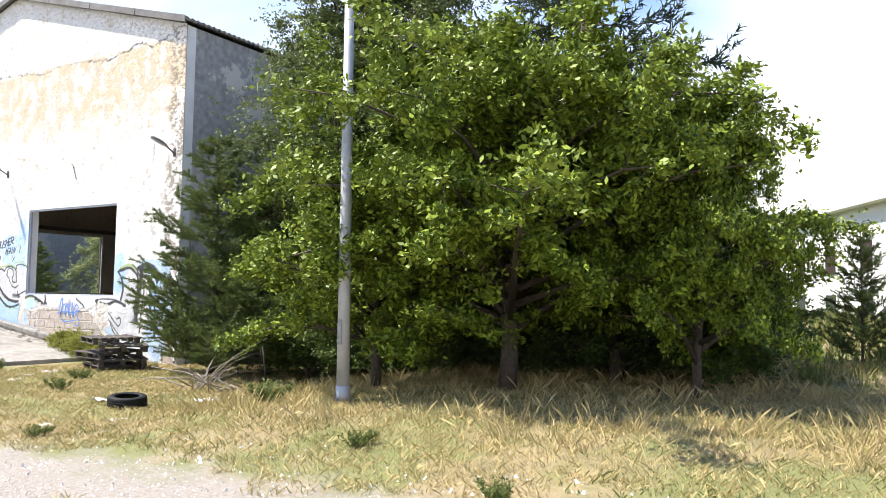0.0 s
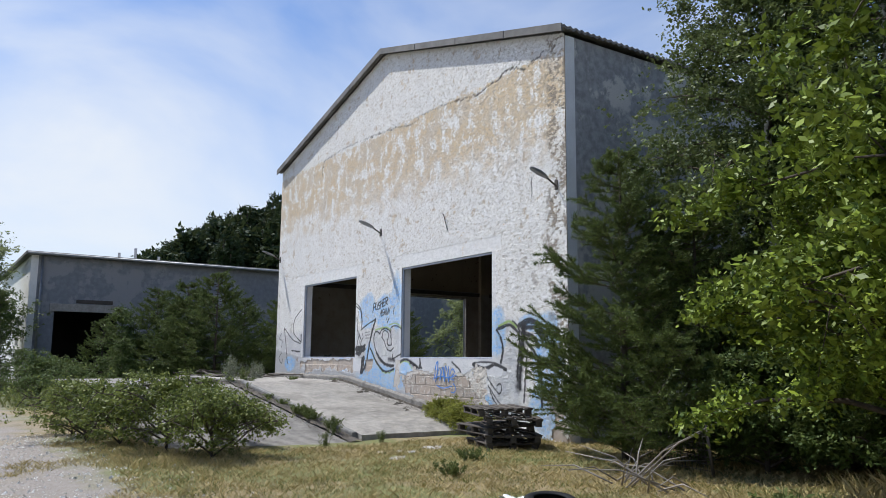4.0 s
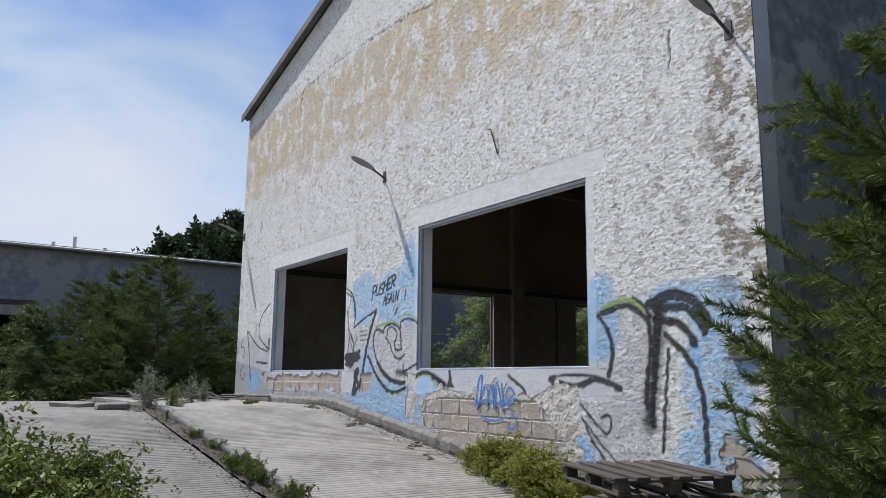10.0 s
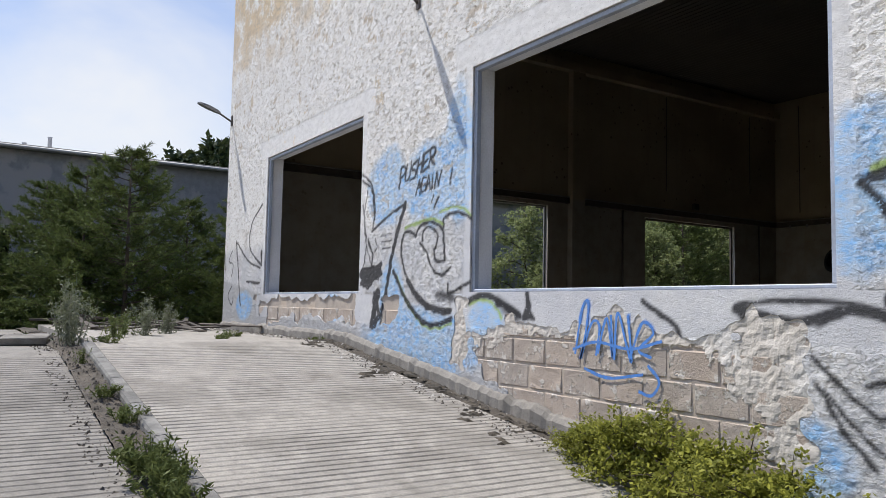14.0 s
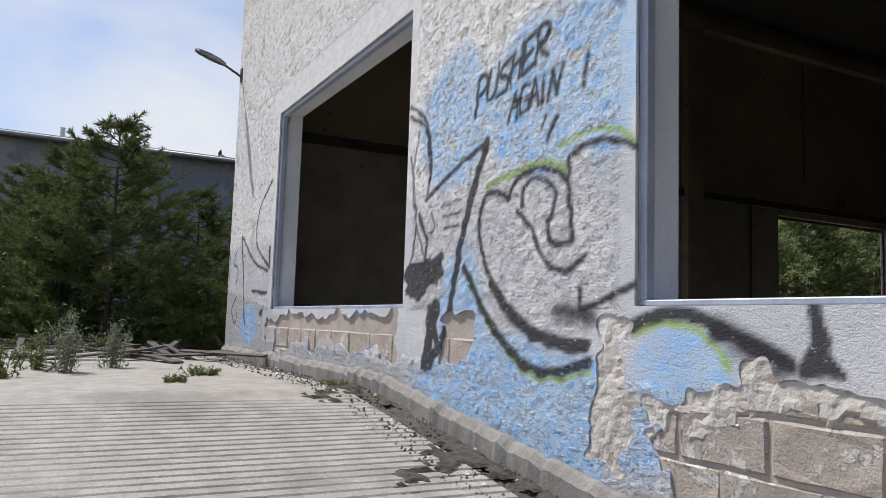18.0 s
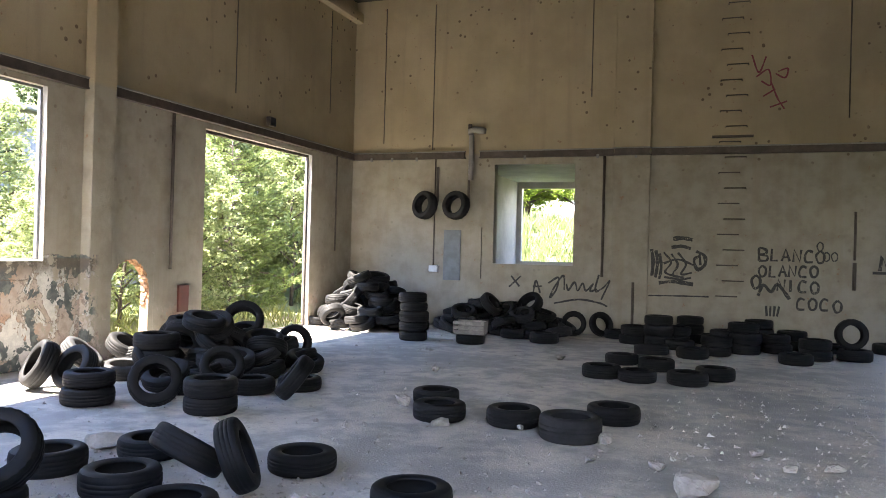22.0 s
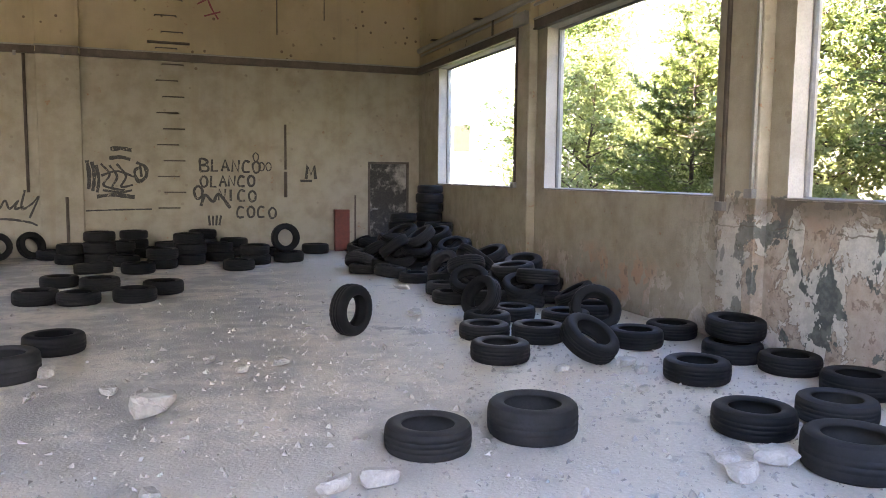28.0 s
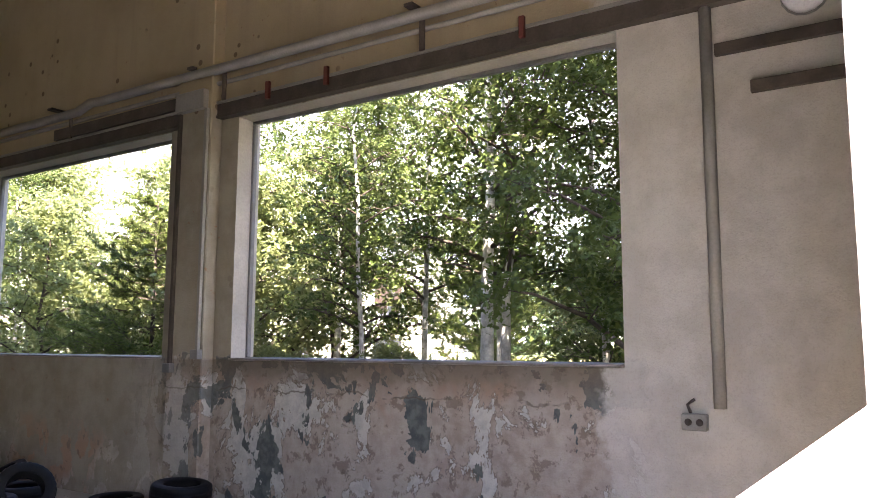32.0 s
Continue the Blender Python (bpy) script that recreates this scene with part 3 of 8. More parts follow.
def quads_mesh(name, co, mat, per=4):
    """co: (n, per, 3) separate flat pieces in one mesh."""
    n = len(co)
    me = bpy.data.meshes.new(name)
    me.vertices.add(n * per)
    me.vertices.foreach_set("co", np.asarray(co, dtype=np.float32).ravel())
    me.loops.add(n * per)
    me.loops.foreach_set("vertex_index", np.arange(n * per, dtype=np.int32))
    me.polygons.add(n)
    me.polygons.foreach_set("loop_start", np.arange(0, n * per, per, dtype=np.int32))
    me.polygons.foreach_set("loop_total", np.full(n, per, dtype=np.int32))
    me.materials.append(mat)
    me.update(calc_edges=True)
    me.validate()
    return me


def finish(bm, name, mat, smooth=False):
    bmesh.ops.recalc_face_normals(bm, faces=bm.faces)
    me = bpy.data.meshes.new(name)
    bm.to_mesh(me)
    bm.free()
    me.materials.append(mat)
    if smooth:
        me.polygons.foreach_set("use_smooth", np.ones(len(me.polygons), dtype=bool))
    return me


def part(name, data, parent=None, m=None, label=""):
    ob = new(name, data)
    if m is not None:
        ob.matrix_local = m
    if parent is not None:
        ob.parent = parent
    if label:
        ob["label"] = label
    return ob


def thing(name, label, category, m=None, group="", kind=""):
    ob = new(name)
    ob.empty_display_size = 0.2
    if m is not None:
        ob.matrix_world = m
    return tagged(ob, label, category, group, kind)


def setting(ob, label, category):
    return tagged(ob, label, category, "", "structure")


def boxbm(bm, x0, x1, y0, y1, z0, z1, bev=0.0):
    r = bmesh.ops.create_cube(bm, size=1.0)
    bmesh.ops.scale(bm, vec=(x1 - x0, y1 - y0, z1 - z0), verts=r["verts"])
    bmesh.ops.translate(bm, vec=((x0 + x1) / 2, (y0 + y1) / 2, (z0 + z1) / 2), verts=r["verts"])
    if bev:
        es = {e for v in r["verts"] for e in v.link_edges}
        bmesh.ops.bevel(bm, geom=list(es), offset=bev, segments=1, affect="EDGES", profile=0.5)
    return bm


def box_mesh(name, mat, x0, x1, y0, y1, z0, z1, bev=0.004):
    return finish(boxbm(bmesh.new(), x0, x1, y0, y1, z0, z1, bev), name, mat)


def tube(verts, faces, pts, radii, sides=7):
    """Adds a tapered tube along pts to the lists."""
    base = len(verts)
    pts = [Vector(p) for p in pts]
    for i, p in enumerate(pts):
        d = (pts[min(i + 1, len(pts) - 1)] - pts[max(i - 1, 0)]).normalized()
        a = d.orthogonal().normalized() if i == 0 else (a - d * a.dot(d)).normalized()
        c = d.cross(a)
        for k in range(sides):
            t = 2 * math.pi * k / sides
            verts.append(p + (a * math.cos(t) + c * math.sin(t)) * radii[i])
    for i in range(len(pts) - 1):
        for k in range(sides):
            k2 = (k + 1) % sides
            faces.append((base + i * sides + k, base + i * sides + k2, base + (i + 1) * sides + k2, base + (i + 1) * sides + k))
    faces.append(tuple(base + k for k in reversed(range(sides))))
    faces.append(tuple(base + (len(pts) - 1) * sides + k for k in range(sides)))


def tube_mesh(name, mat, pts, r, sides=8):
    v, f = [], []
    tube(v, f, pts, [r] * len(pts) if isinstance(r, (int, float)) else r, sides)
    return mesh_from(name, v, f, mat, smooth=True)


def wall_mesh(name, us, zs, holes, t0, t1, along, mats, inner_sign, bottom=True):
    """A wall along x or y from cells, with real openings. t0..t1 is its thickness; faces on the inner side take mats[1], reveals mats[2]."""
    us, zs = sorted(set(us)), sorted(set(zs))
    solid = set()
    for i in range(len(us) - 1):
        for j in range(len(zs) - 1):
            u, z = (us[i] + us[i + 1]) / 2, (zs[j] + zs[j + 1]) / 2
            if not any(a < u < b and c < z < d for a, b, c, d in holes):
                solid.add((i, j))
    verts, faces, idx = [], [], []

    def add(quad, mi):
        k = len(verts)
        for u, t, z in quad:
            verts.append((u, t, z) if along == "x" else (t, u, z))
        faces.append((k, k + 1, k + 2, k + 3))
        idx.append(mi)
    lo, hi = (0, 1) if inner_sign > 0 else (1, 0)
    for i, j in solid:
        u0, u1, z0, z1 = us[i], us[i + 1], zs[j], zs[j + 1]
        add(((u0, t0, z0), (u1, t0, z0), (u1, t0, z1), (u0, t0, z1)), lo)
        add(((u1, t1, z0), (u0, t1, z0), (u0, t1, z1), (u1, t1, z1)), hi)
        if (i - 1, j) not in solid:
            add(((u0, t1, z0), (u0, t0, z0), (u0, t0, z1), (u0, t1, z1)), 2)
        if (i + 1, j) not in solid:
            add(((u1, t0, z0), (u1, t1, z0), (u1, t1, z1), (u1, t0, z1)), 2)
        if (i, j - 1) not in solid:
            add(((u0, t1, z0), (u1, t1, z0), (u1, t0, z0), (u0, t0, z0)), 2)
        if (i, j + 1) not in solid:
            add(((u0, t0, z1), (u1, t0, z1), (u1, t1, z1), (u0, t1, z1)), 2)
    return mesh_from(name, verts, faces, mats, idx)


def smooth_step(a, b, v):
    t = min(1.0, max(0.0, (v - a) / (b - a)))
    return t * t * (3 - 2 * t)


def gz(x, y):
    """Height of the ground."""
    z = 0.04 * noise.noise(Vector((x * 0.35, y * 0.35, 3.0))) + 0.02 * noise.noise(Vector((x * 1.3, y * 1.3, 7.0)))
    z += 0.34 * smooth_step(-8.5, -4.5, y) * smooth_step(13.5, 17.0, x)
    z += 0.9 * smooth_step(4, 24, y) * smooth_step(10, 19, x)
    z += 3.4 * smooth_step(22.4, 31, y) * smooth_step(9, 1, x) * smooth_step(-40, -14, x)
    z += 0.35 * smooth_step(-9, -14, x)
    z += 26.0 * smooth_step(-34, -95, x) * smooth_step(-40, 75, y)
    return z


# ---- ground ----
def ground_sheet():
    def ticks(lo, hi, step, far):
        c = list(np.arange(lo, hi + 1e-6, step))
        s, a, b = step, c[0], c[-1]
        left, right = [], []
        while a > -far:
            s *= 1.35
            a -= s
            b += s
            left.append(a)
            right.append(b)
        return left[::-1] + c + right
    xs, ys = ticks(-26, 34, 0.6, 2400), ticks(-20, 34, 0.6, 2400)
    verts = [(x, y, gz(x, y)) for y in ys for x in xs]
    w = len(xs)
    faces = [(j * w + i, j * w + i + 1, (j + 1) * w + i + 1, (j + 1) * w + i) for j in range(len(ys) - 1) for i in range(w - 1)]
    return mesh_from("ground", verts, faces, GROUND, smooth=True)


setting(new("ground", ground_sheet()), "dry grass and gravel yard with patchy weeds", "ground")

# ---- the hall ----
HX, EAVE, APEX, DEEP = 8.0, 8.78, 10.97, 18.7
WT = 0.30
INX0, INX1 = -7.81, 7.68
FLOORZ = 0.16
OPEN_R, OPEN_L = (1.2, 5.4, 1.71, 4.25), (-5.52, -1.56, 1.71, 4.25)
GATE = (12.40, 16.50, FLOORZ, 4.33)
WIN_SIDE = ((2.1, 6.45, 1.79, 4.45), (7.6, 11.86, 1.79, 4.45), (13.02, 17.25, 1.79, 4.45))
LWIN = ((4.3, 8.66, 1.76, 4.36),)
BACKWIN = (-3.8, -1.76, 1.79, 4.3)
BACKDOOR = (6.37, 7.41, FLOORZ, 2.32)

wall_front = setting(new("wall_south", wall_mesh("wall_south", [-HX, HX, *OPEN_R[:2], *OPEN_L[:2]], [-0.4, EAVE, 1.71, 4.25], [OPEN_R, OPEN_L], 0.02, WT, "x",
                                                 [CORE, INNER, WHITEPAINT], 1)), "rendered block front wall with two large empty window openings", "wall")
gable = bmesh.new()
tri = [(-HX, EAVE), (HX, EAVE), (0, APEX)]
fr = [gable.verts.new((x, 0.02, z)) for x, z in tri]
bk = [gable.verts.new((x, WT, z)) for x, z in tri]
gable.faces.new(fr)
gable.faces.new(bk[::-1])
for a, b2 in ((0, 1), (1, 2), (2, 0)):
    gable.faces.new((fr[a], fr[b2], bk[b2], bk[a]))
part("gable", finish(gable, "gable", CORE), wall_front)

setting(new("wall_east", wall_mesh("wall_east", [WT, DEEP, *[v for w in WIN_SIDE for v in w[:2]]], [-0.4, EAVE, 1.79, 4.45], WIN_SIDE, INX1, HX, "y",
                                   [INNER, GREYWALL, CREAM], 1)), "long side wall with three empty window openings", "wall")
wl = wall_mesh("wall_west", [WT, DEEP, *[v for w in LWIN for v in w[:2]], *GATE[:2], 9.9, 11.05], [-0.4, EAVE, 1.76, 4.36, GATE[2], GATE[3], 0.3, 1.9],
               [*LWIN, GATE, (9.9, 11.05, 0.3, 1.9)], -HX, INX0, "y", [GREYWALL, INNER, CREAM], 1)
wall_west = setting(new("wall_west", wl), "side wall with a tall gateway, a window opening and a knocked hole", "wall")
setting(new("wall_north", wall_mesh("wall_north", [-HX, HX, *BACKWIN[:2], *BACKDOOR[:2]], [-0.4, EAVE, *BACKWIN[2:], *BACKDOOR[2:]], [BACKWIN, BACKDOOR], DEEP, DEEP + WT, "x",
                                    [INNER, GREYWALL, CREAM], 1)), "painted end wall with sprayed writing and a deep window", "wall")
setting(new("floor", box_mesh("floor", FLOOR, INX0, INX1, WT, DEEP, -0.3, FLOORZ, 0)), "dusty grey concrete hall floor strewn with plaster grit", "floor")


# ---- sprayed drawing and writing ----
def spline(pts, per=8):
    p = [Vector(q) for q in pts]
    p = [p[0] * 2 - p[1]] + p + [p[-1] * 2 - p[-2]]
    out = []
    for i in range(1, len(p) - 2):
        for k in range(per):
            t = k / per
            out.append(0.5 * ((2 * p[i]) + (p[i + 1] - p[i - 1]) * t + (2 * p[i - 1] - 5 * p[i] + 4 * p[i + 1] - p[i + 2]) * t * t + (3 * p[i] - p[i - 1] - 3 * p[i + 1] + p[i + 2]) * t ** 3))
    out.append(p[-2])
    return out


def ribbon(v, f, pts, w, y, test=None, curved=True):
    pts = spline(pts) if curved and len(pts) > 2 else [Vector(q) for q in pts]
    prev = None
    for i, p in enumerate(pts):
        d = pts[min(i + 1, len(pts) - 1)] - pts[max(i - 1, 0)]
        d = Vector((-d[1], d[0])).normalized() * w * 0.5 * (0.8 + 0.35 * noise.noise(Vector((p[0] * 9, p[1] * 9, 1))))
        k = len(v)
        v += [(p[0] + d[0], y, p[1] + d[1]), (p[0] - d[0], y, p[1] - d[1])]
        if prev is not None and not (test and p[1] < 1.70 and test(p[0], p[1])):
            f.append((prev, prev + 1, k + 1, k))
        prev = k


LETTERS = {"B": ((0, 0, 0, 1, 0.5, 0.93, 0.5, 0.62, 0.05, 0.52, 0.6, 0.42, 0.58, 0.05, 0, 0),), "L": ((0.1, 1, 0.05, 0, 0.55, 0.03),), "A": ((0, 0, 0.3, 1, 0.6, 0), (0.1, 0.4, 0.5, 0.42)),
           "N": ((0, 0, 0.05, 1, 0.5, 0.02, 0.58, 1),), "C": ((0.6, 0.9, 0.25, 1, 0.02, 0.6, 0.1, 0.1, 0.6, 0.08),), "O": ((0.3, 1, 0.02, 0.6, 0.2, 0.02, 0.55, 0.15, 0.6, 0.7, 0.3, 1),),
           "M": ((0, 0, 0.1, 1, 0.35, 0.3, 0.6, 1, 0.7, 0),), "I": ((0.2, 0, 0.2, 1),), "P": ((0.05, -0.2, 0.1, 1, 0.6, 0.85, 0.5, 0.5, 0.1, 0.45),), "U": ((0.05, 1, 0.05, 0.2, 0.3, 0, 0.55, 0.2, 0.6, 1),),
           "S": ((0.6, 0.95, 0.15, 0.85, 0.1, 0.6, 0.55, 0.4, 0.5, 0.05, 0, 0.05),), "H": ((0.05, 0, 0.1, 1), (0.55, 0, 0.6, 1), (0.1, 0.5, 0.6, 0.55)), "E": ((0.6, 1, 0.05, 0.95, 0.05, 0.02, 0.6, 0.05), (0.05, 0.5, 0.45, 0.55)),
           "R": ((0.05, 0, 0.1, 1, 0.6, 0.85, 0.5, 0.55, 0.1, 0.5, 0.65, 0),), "G": ((0.6, 0.9, 0.2, 1, 0.02, 0.5, 0.2, 0.03, 0.6, 0.1, 0.6, 0.45, 0.35, 0.45),), "!": ((0.2, 1, 0.18, 0.35), (0.18, 0.1, 0.2, 0.02)),
           "X": ((0, 0, 0.6, 1), (0.05, 1, 0.6, 0.05)), "T": ((0, 1, 0.7, 0.95), (0.35, 1, 0.33, 0))}
ROUND = "BCOPUSRG"


SPRAY = []


def spray(channel, w, *c, curved=True):
    SPRAY.append((channel, w, list(zip(c[::2], c[1::2])), curved))


def sprayed_word(text, x, z, h, w, step, tilt, seed):
    rr = random.Random(seed)
    for i, ch in enumerate(text):
        for c in LETTERS.get(ch, ()):
            ox, oz = x + i * h * step, z + i * h * step * tilt + rr.uniform(-0.06, 0.06) * h
            spray("black", w, *[q for a, b2 in zip(c[::2], c[1::2]) for q in (ox + a * h + 0.18 * b2 * h, oz + b2 * h + a * h * tilt)], curved=ch in ROUND)


spray("black", 0.085, -0.28, 2.85, -0.38, 2.67, -0.50, 2.43, -0.62, 2.15, -0.71, 1.86, -0.80, 1.57, -1.04, 1.29)
spray("black", 0.043, -0.28, 2.85, -0.62, 2.76, -0.95, 2.65, -1.20, 2.55)
spray("black", 0.043, -1.52, 3.38, -1.24, 3.20, -1.14, 2.96, -1.12, 2.78, -1.17, 2.60)
spray("black", 0.025, -1.35, 3.14, -1.44, 2.82, -1.41, 2.52, -1.27, 2.22, -1.14, 2.04)
spray("black", 0.021, -0.93, 2.47, -0.63, 2.48)
spray("black", 0.021, -0.90, 2.39, -0.63, 2.40)
spray("black", 0.021, -0.87, 2.30, -0.64, 2.31)
spray("black", 0.021, -1.10, 2.45, -1.04, 2.34, -1.11, 2.28)
spray("black", 0.20, -1.44, 1.97, -0.97, 2.00)
spray("black", 0.055, -1.05, 1.70, -1.16, 1.30)
spray("black", 0.10, -1.02, 1.62, -0.94, 1.45)
spray("black", 0.045, -1.30, 2.45, -1.16, 2.20, -1.24, 1.95)
spray("black", 0.111, -0.97, 1.73, -1.05, 1.52, -1.10, 1.28)
spray("black", 0.043, 0.02, 2.41, -0.15, 2.48, -0.31, 2.45, -0.36, 2.26, -0.29, 2.04, -0.12, 1.83, 0.11, 1.67, 0.37, 1.56, 0.63, 1.52, 0.85, 1.51)
spray("black", 0.065, -0.55, 1.99, -0.27, 1.68, -0.02, 1.49, 0.25, 1.35, 0.53, 1.33, 0.84, 1.41)
spray("black", 0.076, -0.18, 1.86, 0.01, 1.69, 0.28, 1.54, 0.60, 1.49, 0.82, 1.49)
spray("black", 0.043, -0.00, 2.40, 0.09, 2.52, 0.28, 2.56, 0.47, 2.53, 0.63, 2.43, 0.66, 2.27, 0.68, 2.09)
spray("black", 0.038, 0.17, 2.35, 0.18, 2.45, 0.29, 2.50, 0.43, 2.47, 0.51, 2.38, 0.49, 2.27, 0.43, 2.21)
spray("black", 0.043, 0.11, 2.32, 0.27, 2.19, 0.36, 2.05, 0.46, 1.96, 0.64, 1.92, 0.81, 1.99)
spray("black", 0.043, 0.43, 2.23, 0.47, 2.11, 0.58, 2.07, 0.67, 2.08)
spray("black", 0.043, 0.76, 1.80, 0.78, 1.70, 1.03, 1.77, 1.26, 1.84)
spray("black", 0.043, 0.63, 2.43, 0.66, 2.58, 0.89, 2.62, 1.10, 2.58, 1.20, 2.53)
spray("black", 0.076, 1.19, 1.61, 1.39, 1.67, 1.61, 1.66, 1.81, 1.58, 1.98, 1.52, 2.11, 1.47)
spray("black", 0.060, 2.22, 1.72, 2.23, 1.61, 2.21, 1.52)
spray("black", 0.085, 2.23, 1.60, 2.235, 1.52)
for k in range(7):
    spray("black", 0.045, 2.235, 1.55, 2.16 + 0.027 * k, 1.445, curved=False)
for k in range(8):
    spray("black", 0.075, -0.90 - 0.02 * k, 2.10 - 0.02 * k, -1.50 + 0.035 * k, 1.84 - 0.005 * k, curved=False)
    spray("black", 0.060, -0.93 - 0.05 * (k % 4), 1.74 - 0.01 * k, -1.16 + 0.012 * k, 1.27 + 0.02 * k, curved=False)
spray("black", 0.055, -1.12, 1.34, -0.90, 1.42, -0.70, 1.56)
spray("haze", 0.12, 1.75, 1.60, 1.92, 1.52, 2.05, 1.47)
spray("haze", 0.10, 0.55, 1.68, 0.85, 1.66)
spray("green", 0.034, 0.56, 2.66, 0.81, 2.69, 1.07, 2.65, 1.21, 2.56)
spray("green", 0.043, -0.27, 2.53, 0.00, 2.57, 0.39, 2.59, 0.62, 2.51)
spray("green", 0.034, -0.46, 1.92, -0.24, 1.66, -0.08, 1.52, 0.23, 1.32, 0.53, 1.29, 0.85, 1.36)
spray("green", 0.043, 1.22, 1.58, 1.39, 1.63, 1.61, 1.60, 1.71, 1.53, 1.80, 1.44)
spray("black", 0.12, 6.56, 2.40, 6.53, 2.15, 6.50, 1.95, 6.47, 1.75)
spray("black", 0.07, 6.40, 2.30, 6.42, 1.95, 6.36, 1.60, 6.33, 1.25)
spray("black", 0.08, 6.50, 1.80, 6.44, 1.40, 6.42, 1.05)
spray("haze", 0.20, 6.54, 2.38, 6.50, 1.93, 6.42, 1.48, 6.37, 1.07)
spray("black", 0.13, 6.41, 2.45, 6.73, 2.55, 7.06, 2.45, 7.25, 2.19)
spray("black", 0.11, 6.51, 2.40, 6.96, 2.37, 7.20, 2.11)
spray("black", 0.11, 6.51, 2.27, 6.85, 2.20, 7.06, 1.97)
spray("black", 0.08, 6.37, 2.30, 6.06, 2.47, 5.63, 2.40)
spray("haze", 0.16, 6.50, 1.95, 6.44, 1.45)
spray("green", 0.075, 6.31, 2.43, 6.04, 2.55, 5.67, 2.45)
spray("black", 0.043, 6.44, 2.31, 6.31, 2.47, 6.17, 2.56)
spray("black", 0.07, 5.57, 2.38, 5.74, 2.17, 5.81, 1.91, 5.74, 1.61)
spray("black", 0.075, 6.65, 2.09, 6.91, 1.86, 7.07, 1.61, 7.15, 1.24, 7.16, 0.71)
spray("green", 0.034, 6.60, 2.13, 6.88, 1.92, 7.04, 1.68)
spray("black", 0.051, 6.69, 1.92, 6.64, 1.55, 6.55, 0.75)
spray("black", 0.085, 4.64, 1.57, 5.11, 1.48, 5.54, 1.57, 5.93, 1.46)
spray("black", 0.043, 4.66, 1.60, 5.12, 1.63, 5.56, 1.60)
spray("black", 0.043, 4.64, 1.55, 4.98, 1.34, 5.10, 1.26)
spray("black", 0.034, 5.22, 1.26, 5.42, 1.09, 5.65, 0.91, 5.76, 1.02, 5.70, 1.14, 5.59, 1.09)
spray("black", 0.038, 5.25, 1.08, 5.44, 0.79, 5.63, 0.60)
spray("black", 0.030, 5.31, 1.03, 5.50, 0.84, 5.81, 0.59)
spray("black", 0.051, 3.74, 1.62, 4.03, 1.46, 4.13, 1.35)
spray("black", 0.043, -5.75, 3.40, -6.32, 3.06, -6.36, 2.60, -5.72, 2.27)
spray("black", 0.043, -7.24, 2.79, -6.46, 2.37, -5.75, 2.20)
spray("black", 0.051, -7.24, 2.76, -7.04, 2.15, -6.84, 1.50)
spray("black", 0.043, -6.50, 1.96, -5.76, 1.92)
spray("black", 0.085, -5.70, 2.50, -5.68, 2.27)
spray("black", 0.030, -7.95, 2.63, -7.95, 2.17)
spray("black", 0.030, -7.49, 2.61, -7.70, 2.41, -7.41, 2.32, -7.47, 2.08)
spray("black", 0.030, -7.45, 1.88, -7.66, 1.69, -7.41, 1.50, -7.33, 1.66)
spray("black", 0.034, -1.53, 3.30, -1.23, 3.13, -1.13, 2.75)
spray("black", 0.025, -1.49, 2.96, -1.36, 2.39, -1.45, 2.03)
spray("black", 0.043, 0.42, 2.72, 0.52, 2.84)
sprayed_word("PUSHER", -0.46, 3.08, 0.22, 0.040, 0.66, 0.20, 2)
sprayed_word("AGAIN", -0.02, 2.93, 0.18, 0.036, 0.62, 0.10, 3)
sprayed_word("!", 0.74, 2.98, 0.17, 0.035, 1.0, 0.0, 4)
spray("black", 0.03, 0.36, 2.80, 0.40, 2.88)
TAG = ((2.93, 1.14, 3.02, 1.55, 3.10, 1.60, 3.06, 1.30, 3.00, 1.10, 3.14, 1.42, 3.24, 1.40, 3.20, 1.14), (3.22, 1.16, 3.33, 1.47, 3.40, 1.14, 3.38, 1.50), (3.42, 1.12, 3.46, 1.52, 3.56, 1.26, 3.62, 1.12, 3.58, 1.50),
       (3.60, 1.14, 3.74, 1.44, 3.86, 1.36, 3.70, 1.22, 3.84, 1.16), (2.90, 1.18, 3.20, 1.26, 3.60, 1.22, 3.95, 1.30), (3.05, 1.02, 3.35, 0.96, 3.75, 1.02), (3.80, 1.10, 3.92, 0.98, 3.84, 0.86, 3.70, 0.88))
for c in TAG:
    spray("azure", 0.034, *c)
# cracks of the gable and the corner
spray("crack", 0.035, 7.33, 8.62, 6.95, 8.50, 6.61, 8.40, 6.30, 8.56, 5.92, 8.60, 5.60, 8.46, 5.37, 8.44, 4.78, 8.33, curved=False)
spray("crack", 0.018, 4.78, 8.33, 3.62, 8.46, 2.18, 8.50, 1.66, 8.36, 0.6, 8.50, -0.38, 8.57, -2.43, 8.63, -4.19, 8.54, -4.38, 8.22, curved=False)
spray("crack", 0.02, 6.84, 5.74, 6.91, 5.28, curved=False)
spray("crack", 0.02, -4.25, 8.5, -4.36, 8.2, -4.3, 8.0, curved=False)


